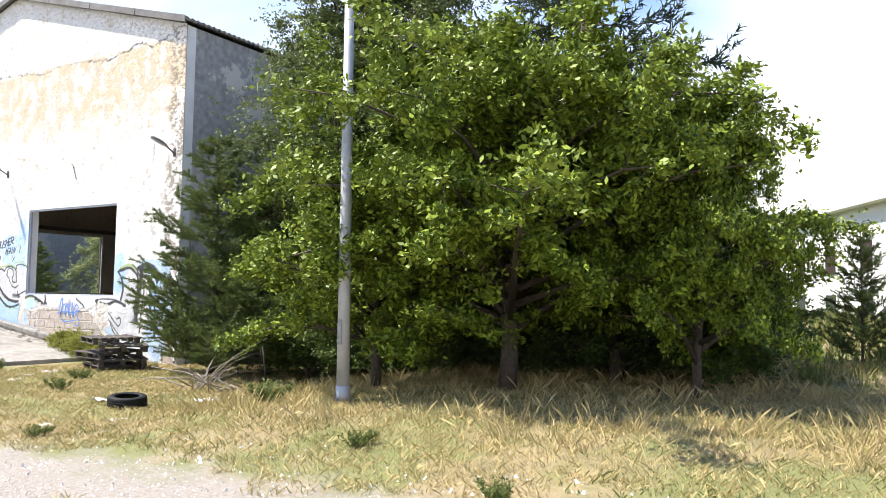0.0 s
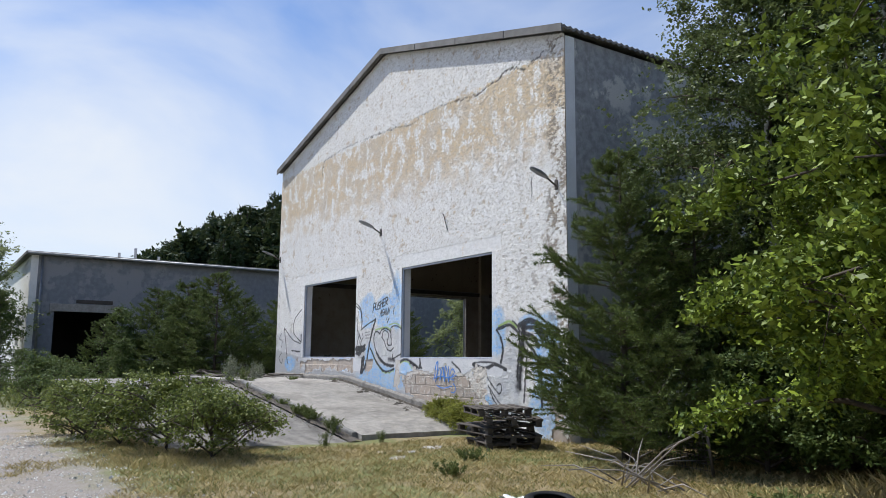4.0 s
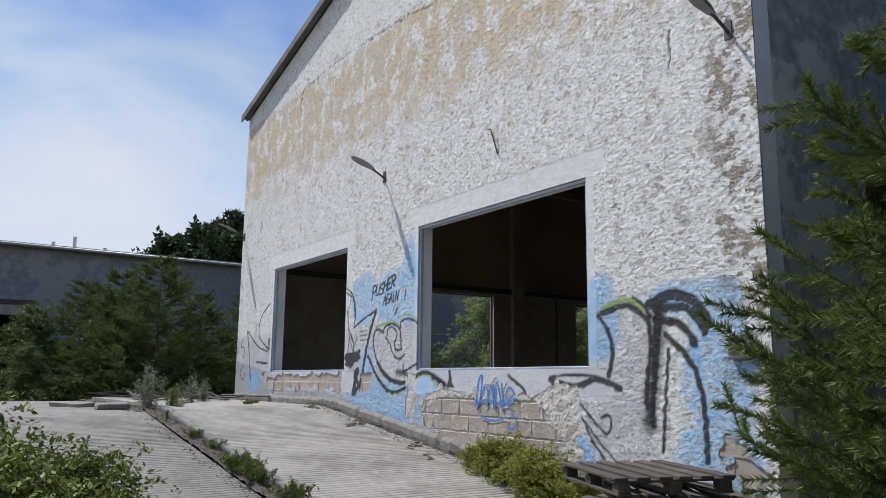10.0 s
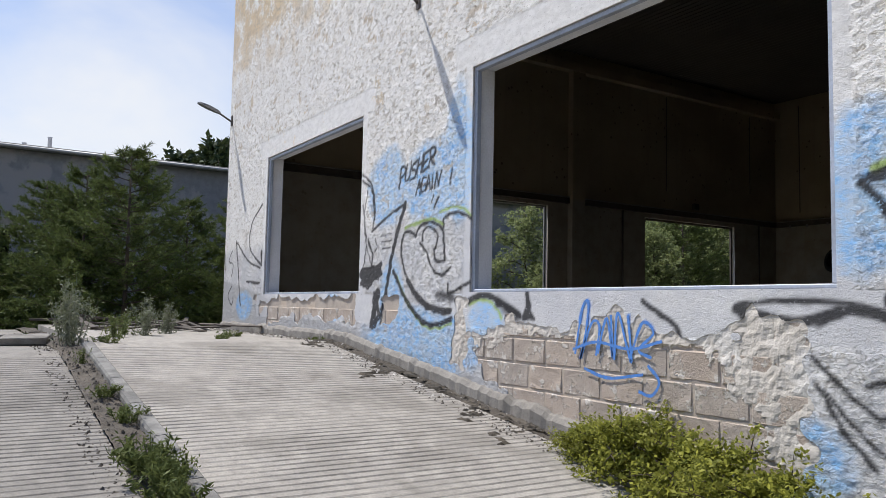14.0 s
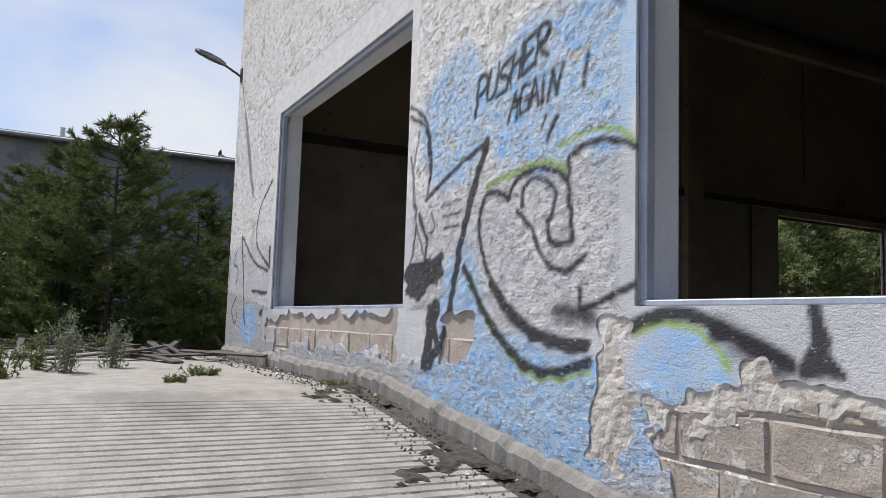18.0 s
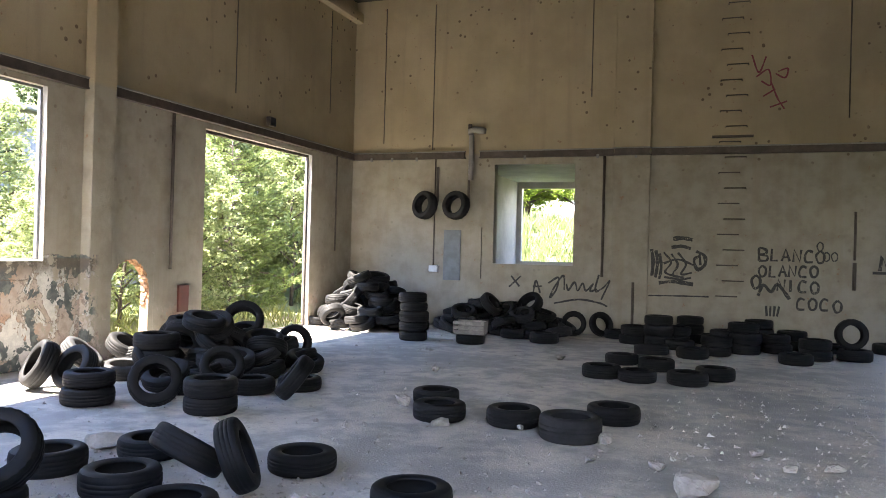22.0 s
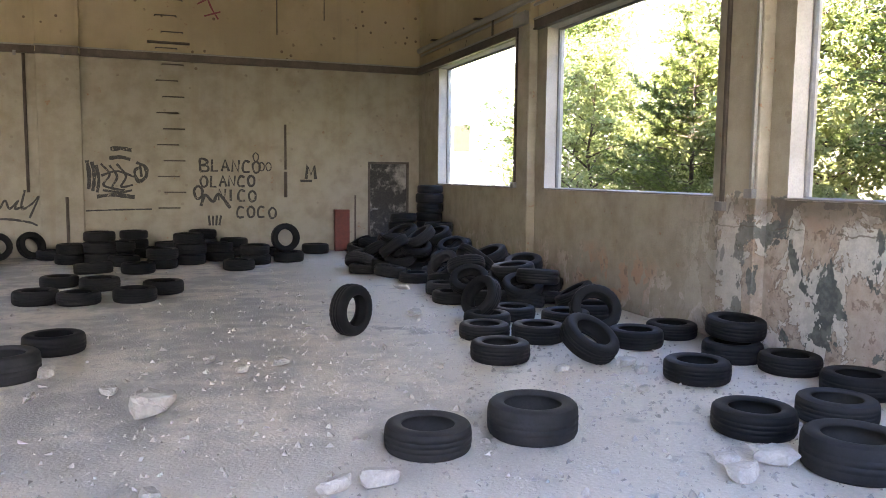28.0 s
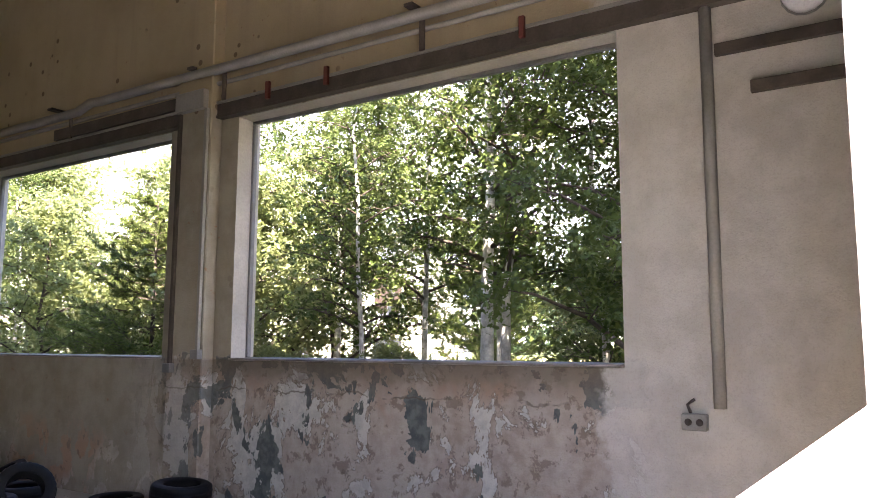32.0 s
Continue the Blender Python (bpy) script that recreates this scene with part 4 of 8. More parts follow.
def peeled(x, z):
    """True where the coat has broken away from the blocks."""
    n = noise.noise(Vector((x * 1.7, 4.0, z * 2.3))) * 0.30 + noise.noise(Vector((x * 6.0, 9.0, z * 7.0))) * 0.17
    n += noise.noise(Vector((x * 17.0, 2.0, z * 17.0))) * 0.06
    a = min(x - 1.25, 5.2 - x, 0.5, (1.52 - z) * 1.2, (z - max(0.30, 0.92 - 0.5 * (x - 1.2))) * 1.4)
    b2 = min(x + 5.9, -1.60 - x, 0.4, (1.70 - z) * 2.2, (z - 1.20) * 1.1) + 0.25 * noise.noise(Vector((x * 3.1, 6.0, z * 3.6)))
    c = min((x + 1.0) * 0.8, -0.38 - x, 0.3, 1.74 - z, z - 1.22)
    d = min(x - 0.80, 1.26 - x, 0.4, (1.68 - z) * 1.3, z - 0.85) * 1.6
    if ((x - 1.50) / 0.36) ** 2 + ((z - 1.36) / 0.33) ** 2 < 1 and z > 1.36 + 0.35 * n - 0.10 * (x < 1.55):
        return False
    e = min(x - 7.35, 0.3, 1.1 - z) * 0.6
    return max(a + 0.02, b2 - 0.02, c, d, e - 0.05) + n > 0.10


def plaster_coat():
    """The crusted coat of the front wall: uneven relief, real broken edges low down, paint kept as coverage on the surface."""
    def ticks(stops, steps):
        out = [np.array([stops[0]])]
        for a, b2, st in zip(stops[:-1], stops[1:], steps):
            out.append(np.linspace(a, b2, max(1, int(round((b2 - a) / st))) + 1)[1:])
        return np.concatenate(out)
    xs = ticks([-HX, -5.52, -1.56, 1.2, 5.4, HX], [0.024, 0.026, 0.018, 0.018, 0.018])
    zs = ticks([-0.2, 1.71, 4.25, APEX], [0.0185, 0.0185, 0.032])
    ni, nj = len(xs) - 1, len(zs) - 1
    X, Z = np.meshgrid(xs, zs, indexing="ij")
    line = APEX - (APEX - EAVE) * np.abs(X) / HX + 0.06
    cx, cz = (X[:-1, :-1] + X[1:, 1:]) / 2, (Z[:-1, :-1] + Z[1:, 1:]) / 2
    keep = (Z[1:, 1:] < line[1:, 1:]) & (Z[1:, 1:] < line[:-1, 1:])
    for o in (OPEN_R, OPEN_L):
        keep &= ~((cx > o[0]) & (cx < o[1]) & (cz > o[2]) & (cz < o[3]))
    for j in range(nj):
        if zs[j + 1] > 1.72:
            break
        for i in range(ni):
            if keep[i, j] and peeled(cx[i, j], cz[i, j]):
                keep[i, j] = False
    shape = X.shape
    px, pz = X.ravel(), Z.ravel()
    use = np.zeros(shape, bool)
    for di in (0, 1):
        for dj in (0, 1):
            use[di:di + ni, dj:dj + nj] |= keep
    use = use.ravel()

    def field(sx, sz, off):
        return np.array([noise.noise((a * sx, off, b2 * sz)) if u else 0.0 for a, b2, u in zip(px, pz, use)])
    big, n1, n2, n3 = field(1.1, 1.5, 3.0), field(5.0, 11.0, 17.0), field(9.0, 14.0, 31.0), field(18.0, 24.0, 47.0)
    flake = 0.62 * field(3.1, 5.2, 71.0) + 0.34 * n2 + 0.22 * n3 + 0.25 * big
    bare = np.clip((flake - 0.36) / 0.05, 0, 1)
    calm = np.ones(len(px))
    for o in (OPEN_R, OPEN_L):
        d = np.maximum.reduce([o[0] - px, px - o[1], o[2] - pz, (pz - o[3])])
        calm = np.minimum(calm, np.clip((d - 0.10 - 0.22 * (pz > o[3]) - 0.26 * (pz < o[2])) / 0.06, 0.12, 1))
    bare *= calm > 0.5
    relief = -(0.0014 * (1 - 2.6 * np.abs(n1)) + 0.0013 * np.tanh(n2 * 9) + 0.0017 * np.tanh(n3 * 7)) * calm + 0.005 * bare
    chans = {k: np.zeros(len(px)) for k in ("black", "haze", "green", "azure", "crack")}
    for ch, w, pts, curved in SPRAY:
        q = spline(pts, 6) if curved and len(pts) > 2 else [Vector(p) for p in pts]
        lo, hi = np.min([tuple(p) for p in q], 0) - w - 0.05, np.max([tuple(p) for p in q], 0) + w + 0.05
        near = np.nonzero((px > lo[0]) & (px < hi[0]) & (pz > lo[1]) & (pz < hi[1]))[0]
        wob = 5.0 if ch == "crack" else 1.0
        ax, az = px[near] + 0.02 * wob * n1[near], pz[near] + 0.015 * wob * n2[near]
        best = np.full(len(near), 9.0)
        for a, b2 in zip(q[:-1], q[1:]):
            d = b2 - a
            t = np.clip(((ax - a[0]) * d[0] + (az - a[1]) * d[1]) / max(1e-9, d.dot(d)), 0, 1)
            best = np.minimum(best, np.hypot(ax - a[0] - t * d[0], az - a[1] - t * d[1]))
        soft = 0.010 if ch != "haze" else w * 0.3
        chans[ch][near] = np.maximum(chans[ch][near], np.clip((w * 0.5 * (1 + 0.35 * n2[near]) - best) / (2 * soft) + 0.5, 0, 1))
    relief += 0.012 * chans["crack"]
    co = np.column_stack([px, relief, pz])
    rim = np.zeros(shape, bool)
    sides = []
    pad = np.zeros((ni + 2, nj + 2), bool)
    pad[1:-1, 1:-1] = keep
    for di, dj, p, q in ((-1, 0, (0, 1), (0, 0)), (1, 0, (1, 0), (1, 1)), (0, -1, (0, 0), (1, 0)), (0, 1, (1, 1), (0, 1))):
        edge = keep & ~pad[1 + di:1 + di + ni, 1 + dj:1 + dj + nj]
        for i, j in zip(*np.nonzero(edge)):
            if zs[j] < 4.3:
                sides.append(((i + p[0], j + p[1]), (i + q[0], j + q[1])))
    # ragged but unstepped broken edges
    spots = {k for e in sides for k in e}
    free_rim = {k for k in spots if 0 < k[0] < ni and 0 < k[1] < nj and zs[k[1]] < 1.70}
    W = nj + 1
    for _ in range(3):
        nxt = {}
        for i, j in free_rim:
            ring = [k for k in ((i - 1, j), (i + 1, j), (i, j - 1), (i, j + 1)) if k in spots]
            if len(ring) > 1:
                m = sum(co[a * W + b2] for a, b2 in ring) / len(ring)
                k = i * W + j
                nxt[k] = (co[k][0] * 0.45 + m[0] * 0.55, co[k][1], co[k][2] * 0.45 + m[2] * 0.55)
        for k, v in nxt.items():
            co[k] = v
    used = np.nonzero(use)[0]
    remap_ids = np.full(len(px), -1)
    remap_ids[used] = np.arange(len(used))
    ii, jj = np.nonzero(keep)
    f = np.column_stack([ii * W + jj, (ii + 1) * W + jj, (ii + 1) * W + jj + 1, ii * W + jj + 1])
    f = [tuple(r) for r in remap_ids[f]]
    verts = [tuple(c) for c in co[used]]
    back = {}
    extra = []
    for p, q in sides:
        for k in (p, q):
            if k not in back:
                back[k] = len(verts)
                extra.append(k[0] * W + k[1])
                c = co[k[0] * W + k[1]]
                verts.append((c[0], 0.026, c[2]))
        f.append((remap_ids[q[0] * W + q[1]], remap_ids[p[0] * W + p[1]], back[p], back[q]))
    me = mesh_from("plaster_coat", verts, f, PLASTER)
    order = np.concatenate([used, np.array(extra, dtype=int)])
    for nm, data in [("bare", bare), ("calm", calm), *chans.items()]:
        at = me.attributes.new(nm, "FLOAT", "POINT")
        vals = data[order].astype(np.float32)
        if nm == "bare":
            vals[len(used):] = 1.0
        elif len(extra):
            vals[len(used):] *= 0.3
        at.data.foreach_set("value", vals)
    return me


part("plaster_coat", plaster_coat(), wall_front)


def rough_undercoat():
    """Lumpy remains of the undercoat between the smooth coat and the bare blocks."""
    st = 0.02
    xs, zs = np.arange(0.7, 5.7, st), np.arange(0.2, 1.68, st)

    def left_on(x, z):
        n = 0.22 * noise.noise((x * 2.1, 13.0, z * 3.0)) + 0.12 * noise.noise((x * 6.5, 21.0, z * 8.0)) + 0.05 * noise.noise((x * 19.0, 8.0, z * 19.0))
        edge = 1.20 if x < 3.6 else 1.20 - 0.55 * (x - 3.6) * smooth_step(4.2, 5.2, x)
        if x < 1.45:
            edge -= 1.6 * (1.45 - x)
        foot = 0.30 + 0.42 * smooth_step(2.6, 1.2, x)
        return z > edge + n or z < foot - n * 0.8
    verts, faces, ids = [], [], {}
    on = {(i, j) for i, x in enumerate(xs) for j, z in enumerate(zs) if peeled(x + st / 2, z + st / 2) and left_on(x + st / 2, z + st / 2)}
    grown = on | {(i + a, j + b2) for i, j in on for a in (-1, 0, 1) for b2 in (-1, 0, 1) if not peeled(xs[0] + (i + a + 0.5) * st, zs[0] + (j + b2 + 0.5) * st)}

    def vid(i, j):
        if (i, j) not in ids:
            x, z = xs[0] + i * st, zs[0] + j * st
            inside = all(k in grown for k in ((i, j), (i - 1, j), (i, j - 1), (i - 1, j - 1)))
            d = 0.009 * noise.noise((x * 9, 2.0, z * 9)) + 0.007 * noise.noise((x * 24, 5.0, z * 24))
            ids[(i, j)] = len(verts)
            verts.append((x + 0.012 * noise.noise((x * 31, 1, z * 31)), (0.006 + d) if inside else 0.024, z + 0.012 * noise.noise((x * 31, 7, z * 31))))
        return ids[(i, j)]
    for i, j in sorted(grown):
        faces.append((vid(i, j), vid(i + 1, j), vid(i + 1, j + 1), vid(i, j + 1)))
    return mesh_from("rough_undercoat", verts, faces, ROUGHCOAT)


part("rough_undercoat", rough_undercoat(), wall_front, None, "lumpy pale undercoat left around the bare blocks")

# ceiling and roof
cb = []
cf = []
for k, y in enumerate(np.arange(WT, DEEP + 0.09, 0.09)):
    z = 8.74 + (0.0 if k % 2 else 0.025)
    cb += [(INX0, y, z), (INX1, y, z)]
    if k:
        cf.append((2 * k - 2, 2 * k - 1, 2 * k + 1, 2 * k))
n = len(cb)
cb += [(x, y, 8.82) for x, y, z in cb]
cf += [tuple(i + n for i in reversed(f)) for f in cf]
setting(new("ceiling", mesh_from("ceiling", cb, cf, CEILBOARD)), "dark ribbed ceiling boards under the roof", "ceiling")


def roof_slope(sign):
    v, f = [], []
    ys = np.arange(-0.16, DEEP + 0.5, 0.0445)
    ex, ez = sign * (HX + 0.14), EAVE + 0.12 - 0.14 * (APEX - EAVE) / HX
    for k, y in enumerate(ys):
        w = 0.025 * math.sin(k * math.pi / 2)
        for t in (0.06, 0.0):
            v += [(0, y, APEX + 0.12 + w + t), (ex, y, ez + w + t)]
        if k:
            a = 4 * (k - 1)
            f += [(a, a + 1, a + 5, a + 4), (a + 2, a + 6, a + 7, a + 3), (a + 1, a + 3, a + 7, a + 5)]
    f += [(0, 2, 3, 1), (len(v) - 4, len(v) - 3, len(v) - 1, len(v) - 2)]
    return mesh_from("slope", v, f, ROOFSHEET, smooth=False)


roof = tagged(thing("roof", "grey corrugated fibre cement gable roof of the hall", "roof"), kind="structure")
for s in (-1, 1):
    part("slope", roof_slope(s), roof)
    for k in range(4):
        a, b2 = k / 4, (k + 1) / 4 - 0.004
        bm = bmesh.new()
        q = []
        for t in (a, b2):
            x, z = s * (HX + 0.16) * t, APEX + 0.16 - (APEX - EAVE + 0.02) * t
            q.append([bm.verts.new((x, y, z + dz)) for y in (-0.20, -0.163) for dz in (-0.15, 0.03)])
        A, B = q
        for c in ((A[0], A[1], B[1], B[0]), (A[2], B[2], B[3], A[3]), (A[1], A[3], B[3], B[1]), (A[0], B[0], B[2], A[2]), (A[0], A[2], A[3], A[1]), (B[0], B[1], B[3], B[2])):
            bm.faces.new(c)
        part("verge_board", finish(bm, "verge_board", ROOFSHEET), roof)
for x0, x1 in ((INX0, INX0 + 0.22), (INX1 - 0.22, INX1)):
    setting(new("trim", box_mesh("trim", INNER, x0, x1, WT + 0.01, DEEP - 0.01, 8.16, 8.42, 0.01)), "plastered ledge along the wall top", "ledge")

# pilasters of the hall
for args in ((INX0, INX0 + 0.20, 9.36, 9.84), (INX1 - 0.16, INX1, 6.72, 7.3), (INX1 - 0.16, INX1, 12.2, 12.75), (INX0, INX0 + 0.24, 3.5, 4.0)):
    setting(new("pilaster", box_mesh("pilaster", INNER, *args, FLOORZ, 8.16, 0.012)), "painted pilaster with worn corners", "pilaster")
setting(new("pilaster", box_mesh("pilaster", INNER, -0.82, 0.03, DEEP - 0.10, DEEP, FLOORZ, 8.6, 0.012)), "broad painted pilaster on the end wall", "pilaster")


# ---- window frames ----
def opening_frame(name, a, b2, z0, z1, t, along, sill_out, mat=STEELFRAME, w=0.05, d=0.06, top=True):
    fr = tagged(thing(name, "grey painted steel frame left in an empty window opening", "window frame"), kind="structure")
    spec = [("jamb", a, a + w, z0 + 0.03, z1 - w), ("jamb", b2 - w, b2, z0 + 0.03, z1 - w), ("sill_bar", a, b2, z0, z0 + 0.03)]
    if top:
        spec.append(("head_bar", a, b2, z1 - w, z1))
    for nm, u0, u1, c0, c1 in spec:
        args = (u0, u1, t, t + d, c0, c1) if along == "x" else (t, t + d, u0, u1, c0, c1)
        part(nm, box_mesh(nm, mat, *args, 0.006), fr)
    return fr


opening_frame("window_1", *OPEN_R[:2], 1.712, 4.248, 0.03, "x", 0)
opening_frame("window_2", *OPEN_L[:2], 1.712, 4.248, 0.03, "x", 0)
for i, w in enumerate(WIN_SIDE):
    opening_frame("window_%d" % (i + 3), w[0], w[1], w[2] + 0.003, w[3] - 0.003, 7.88, "y", 0, GALV, 0.04, 0.05)
for w in WIN_SIDE:
    setting(new("window_sill", box_mesh("window_sill", OLDRAMP, 7.635, 7.875, w[0] + 0.004, w[1] - 0.004, w[2] + 0.003, w[2] + 0.026, 0.006)), "dark weathered cement window ledge", "window sill")
opening_frame("window_6", *LWIN[0][:2], 1.763, 4.357, -7.95, "y", 0, GALV, 0.04, 0.05)
opening_frame("door_1", GATE[0], GATE[1], FLOORZ + 0.003, GATE[3] - 0.003, -7.96, "y", 0, DARKSTEEL, 0.06, 0.06)
for w in (OPEN_R, OPEN_L):
    setting(new("window_sill", box_mesh("window_sill", WHITEPAINT, w[0] + 0.004, w[1] - 0.004, 0.092, 0.305, 1.713, 1.735, 0.006)), "white painted inner sill board, chipped", "window sill")

# small room behind the deep window
for nm, args in (("niche_wall", (-5.10, -4.86, 19.0, 25.0, 0, 4.7)), ("niche_wall", (-1.60, -1.4, 19.0, 25.0, 0, 4.7)), ("niche_ceiling", (-4.86, -1.60, 19.0, 25.0, 4.45, 4.7)),
                 ("niche_floor", (-4.86, -1.60, 19.0, 25.0, 0, 1.70))):
    setting(new(nm, box_mesh(nm, CREAM, *args, 0)), "yellowed white lobby behind the end wall", "wall")
LOBBYWIN = (-4.70, -2.72, 1.82, 4.24)
setting(new("niche_end", wall_mesh("niche_end", [-5.10, -1.4, *LOBBYWIN[:2]], [0, 4.7, *LOBBYWIN[2:]], [LOBBYWIN], 25.0, 25.2, "x", [CREAM, GREYWALL, CREAM], 1)),
        "outer wall of the lobby with an empty window", "wall")
door = tagged(thing("door_2", "narrow steel door sprayed with dark scrawls", "door"), kind="structure")
DOORMAT = old_render("scrawled_door_paint", (0.30, 0.29, 0.27), (0.06, 0.06, 0.06), (0.03, 0.03, 0.03))
part("leaf", box_mesh("leaf", DOORMAT, 6.42, 7.36, DEEP + 0.04, DEEP + 0.09, FLOORZ + 0.01, 2.27), door)
for args in ((6.37, 6.42, DEEP - 0.02, DEEP + 0.08, FLOORZ, 2.32), (7.36, 7.41, DEEP - 0.02, DEEP + 0.08, FLOORZ, 2.32), (6.42, 7.36, DEEP - 0.02, DEEP + 0.08, 2.27, 2.32)):
    part("frame_bar", box_mesh("frame_bar", DARKSTEEL, *args), door)
part("handle", box_mesh("handle", GALV, 6.50, 6.62, DEEP - 0.01, DEEP + 0.04, 1.15, 1.18), door)

# ---- ramps and platform ----


def ramp_z(x):
    if x > -1.9:
        return 0.10 + (5.3 - x) / 7.2 * 0.93
    return 1.03


def ribbed(name, y0, y1, xa, xb, drop, flat_to, top):
    v, f, idx = [], [], []
    xs, deep = [], []
    x = xb
    while x > flat_to:
        for dx, d in ((0.0, 0.0), (0.064, 0.0), (0.070, 0.008), (0.090, 0.008)):
            xs.append(x - dx)
            deep.append(d if x - dx > flat_to + 0.3 else 0.0)
        x -= 0.098
    xs += [xs[-1] - 0.02, xa]
    deep += [0.0, 0.0]
    ys = np.linspace(y0, y1, 15)
    for x, d in zip(xs, deep):
        for y in ys:
            fill = 0.5 + 0.9 * noise.noise(Vector((x * 0.9, y * 0.9, 6))) + 0.3 * noise.noise(Vector((x * 5, y * 5, 6)))
            v.append((x, y, ramp_z(x) - drop - d * min(1.0, max(0.12, fill + 0.35)) + 0.002 * noise.noise(Vector((x * 0.8, y * 0.8, 2)))))
    w = len(ys)
    for i in range(len(xs) - 1):
        for j in range(w - 1):
            f.append((i * w + j, i * w + j + 1, (i + 1) * w + j + 1, (i + 1) * w + j))
            idx.append(1 if deep[i] > 0 and deep[i + 1] > 0 else 0)
    n = len(v)
    rim = [i * w for i in range(len(xs))] + [(len(xs) - 1) * w + j for j in range(1, w)] + [i * w + w - 1 for i in range(len(xs) - 2, -1, -1)] + [j for j in range(w - 2, 0, -1)]
    for i in rim:
        v.append((v[i][0], v[i][1], -0.4))
    for k in range(len(rim)):
        k2 = (k + 1) % len(rim)
        f.append((rim[k], rim[k2], n + k2, n + k))
        idx.append(0)
    me = mesh_from(name, v, f, [top, GROOVE], idx)
    bm = bmesh.new()
    bm.from_mesh(me)
    bmesh.ops.recalc_face_normals(bm, faces=bm.faces)
    bm.to_mesh(me)
    bm.free()
    return me


# groove floors get a darker tone so the ribs stand out
GROOVE = plain("dark_groove_concrete", (0.19, 0.18, 0.165), 0.95, 0, 0.5, 2.5, 40.0, 0.8, 0.01, local=False)
setting(new("ramp", ribbed("ramp", -3.34, -0.34, -9.2, 5.3, 0.0, -1.9, RAMP)), "grooved concrete loading ramp along the front wall, cracked", "ramp")
setting(new("ramp", ribbed("ramp", -7.3, -3.72, -9.2, 6.0, 0.10, -1.9, OLDRAMP)), "lower grooved concrete ramp lane, weathered grey", "ramp")
KERBSTONE = plain("weathered_kerb_stone", (0.19, 0.185, 0.175), 0.95, 0, 0.4, 5.0, 50.0, 0.8, 0.01, local=False)
kerb = tagged(thing("kerb", "chipped concrete kerb between the two ramp lanes", "kerb"), kind="structure")
for k in range(7):
    x1 = 5.1 - k * 1.0
    v = []
    for x in (x1, x1 - 0.985):
        z = ramp_z(x)
        v += [(x, -3.47, -0.2), (x, -3.345, -0.2), (x, -3.345, z + 0.0), (x, -3.36, z + 0.02), (x, -3.455, z + 0.015), (x, -3.47, z - 0.01)]
    f = [(i, (i + 1) % 6, (i + 1) % 6 + 6, i + 6) for i in range(6)] + [(5, 4, 3, 2, 1, 0), (6, 7, 8, 9, 10, 11)]
    part("kerb_stone", mesh_from("kerb_stone", v, f, KERBSTONE), kerb)


def strip(name, y0, y1, xa, xb, lift, mat, rough):
    v, f = [], []
    xs, ys = np.arange(xa, xb, 0.05), np.linspace(y0, y1, 11)
    for x in xs:
        for y in ys:
            v.append((x, y, ramp_z(x) + lift + rough * noise.noise(Vector((x * 6, y * 6, 5)))))
    w = len(ys)
    for i in range(len(xs) - 1):
        for j in range(w - 1):
            f.append((i * w + j, (i + 1) * w + j, (i + 1) * w + j + 1, i * w + j + 1))
    return mesh_from(name, v, f, mat, smooth=True)


DIRT = plain("dark_dirt", (0.085, 0.072, 0.058), 0.95, 0, 0.4, 4.0, 40.0, 0.9, 0.02, local=False)
setting(new("gravel_strip", strip("gravel_strip", -0.36, 0.03, -8.6, 6.5, -0.03, DIRT, 0.03)), "dark gravel and debris strip at the foot of the wall", "gravel")
setting(new("gutter", strip("gutter", -3.74, -3.45, -9.0, 5.6, -0.06, DIRT, 0.04)), "dirt-filled gap between the ramp lanes", "gutter")


# ---- tyres ----
def tyre_mesh(name, R, W, rim, tread, mat):
    seg = 60
    h = W / 2
    prof = [(rim + 0.004, -h * 0.78), (rim, -h * 0.88), (rim + 0.012, -h * 0.97), (rim + (R - rim) * 0.45, -h * 1.04), (R - 0.035, -h), (R - 0.014, -h * 0.88),
            (R - 0.003, -h * 0.66), (R, -h * 0.40), (R - 0.004, -h * 0.385), (R - 0.004, -h * 0.345), (R + 0.001, -h * 0.33), (R + 0.001, -h * 0.05), (R - 0.004, -h * 0.035)]
    prof = prof + [(r, -z) for r, z in reversed(prof)]
    t = 0.014
    prof += [(rim + (R - rim) * 0.5, h * 0.92), (R - t - 0.02, h * 0.78), (R - t - 0.012, 0.0), (R - t - 0.02, -h * 0.78), (rim + (R - rim) * 0.5, -h * 0.92)]
    v, f = [], []
    k = len(prof)
    for s in range(seg):
        a = 2 * math.pi * s / seg
        for i, (r, z) in enumerate(prof):
            cut = tread if (s % 2 == 0 and (5 <= i <= 7 or 18 <= i <= 20)) else 0.0
            cut2 = tread * 0.8 if (s % 3 == 0 and i in (10, 11, 14, 15)) else 0.0
            q = r - cut - cut2
            v.append((q * math.cos(a), q * math.sin(a), z))
        for i in range(k):
            f.append((s * k + i, ((s + 1) % seg) * k + i, ((s + 1) % seg) * k + (i + 1) % k, s * k + (i + 1) % k))
    out = []
    for nm, lo, hi in (("tread", 5, 20), ("sidewall", 0, 5), ("sidewall", 20, 25), ("inner_liner", 25, 31)):
        ids, vv, ff = {}, [], []
        for s in range(seg):
            for i in range(lo, hi):
                q = []
                for g in f[s * k + i]:
                    if g not in ids:
                        ids[g] = len(vv)
                        vv.append(v[g])
                    q.append(ids[g])
                ff.append(q)
        out.append((nm, mesh_from(nm, vv, ff, mat, smooth=True)))
    return out


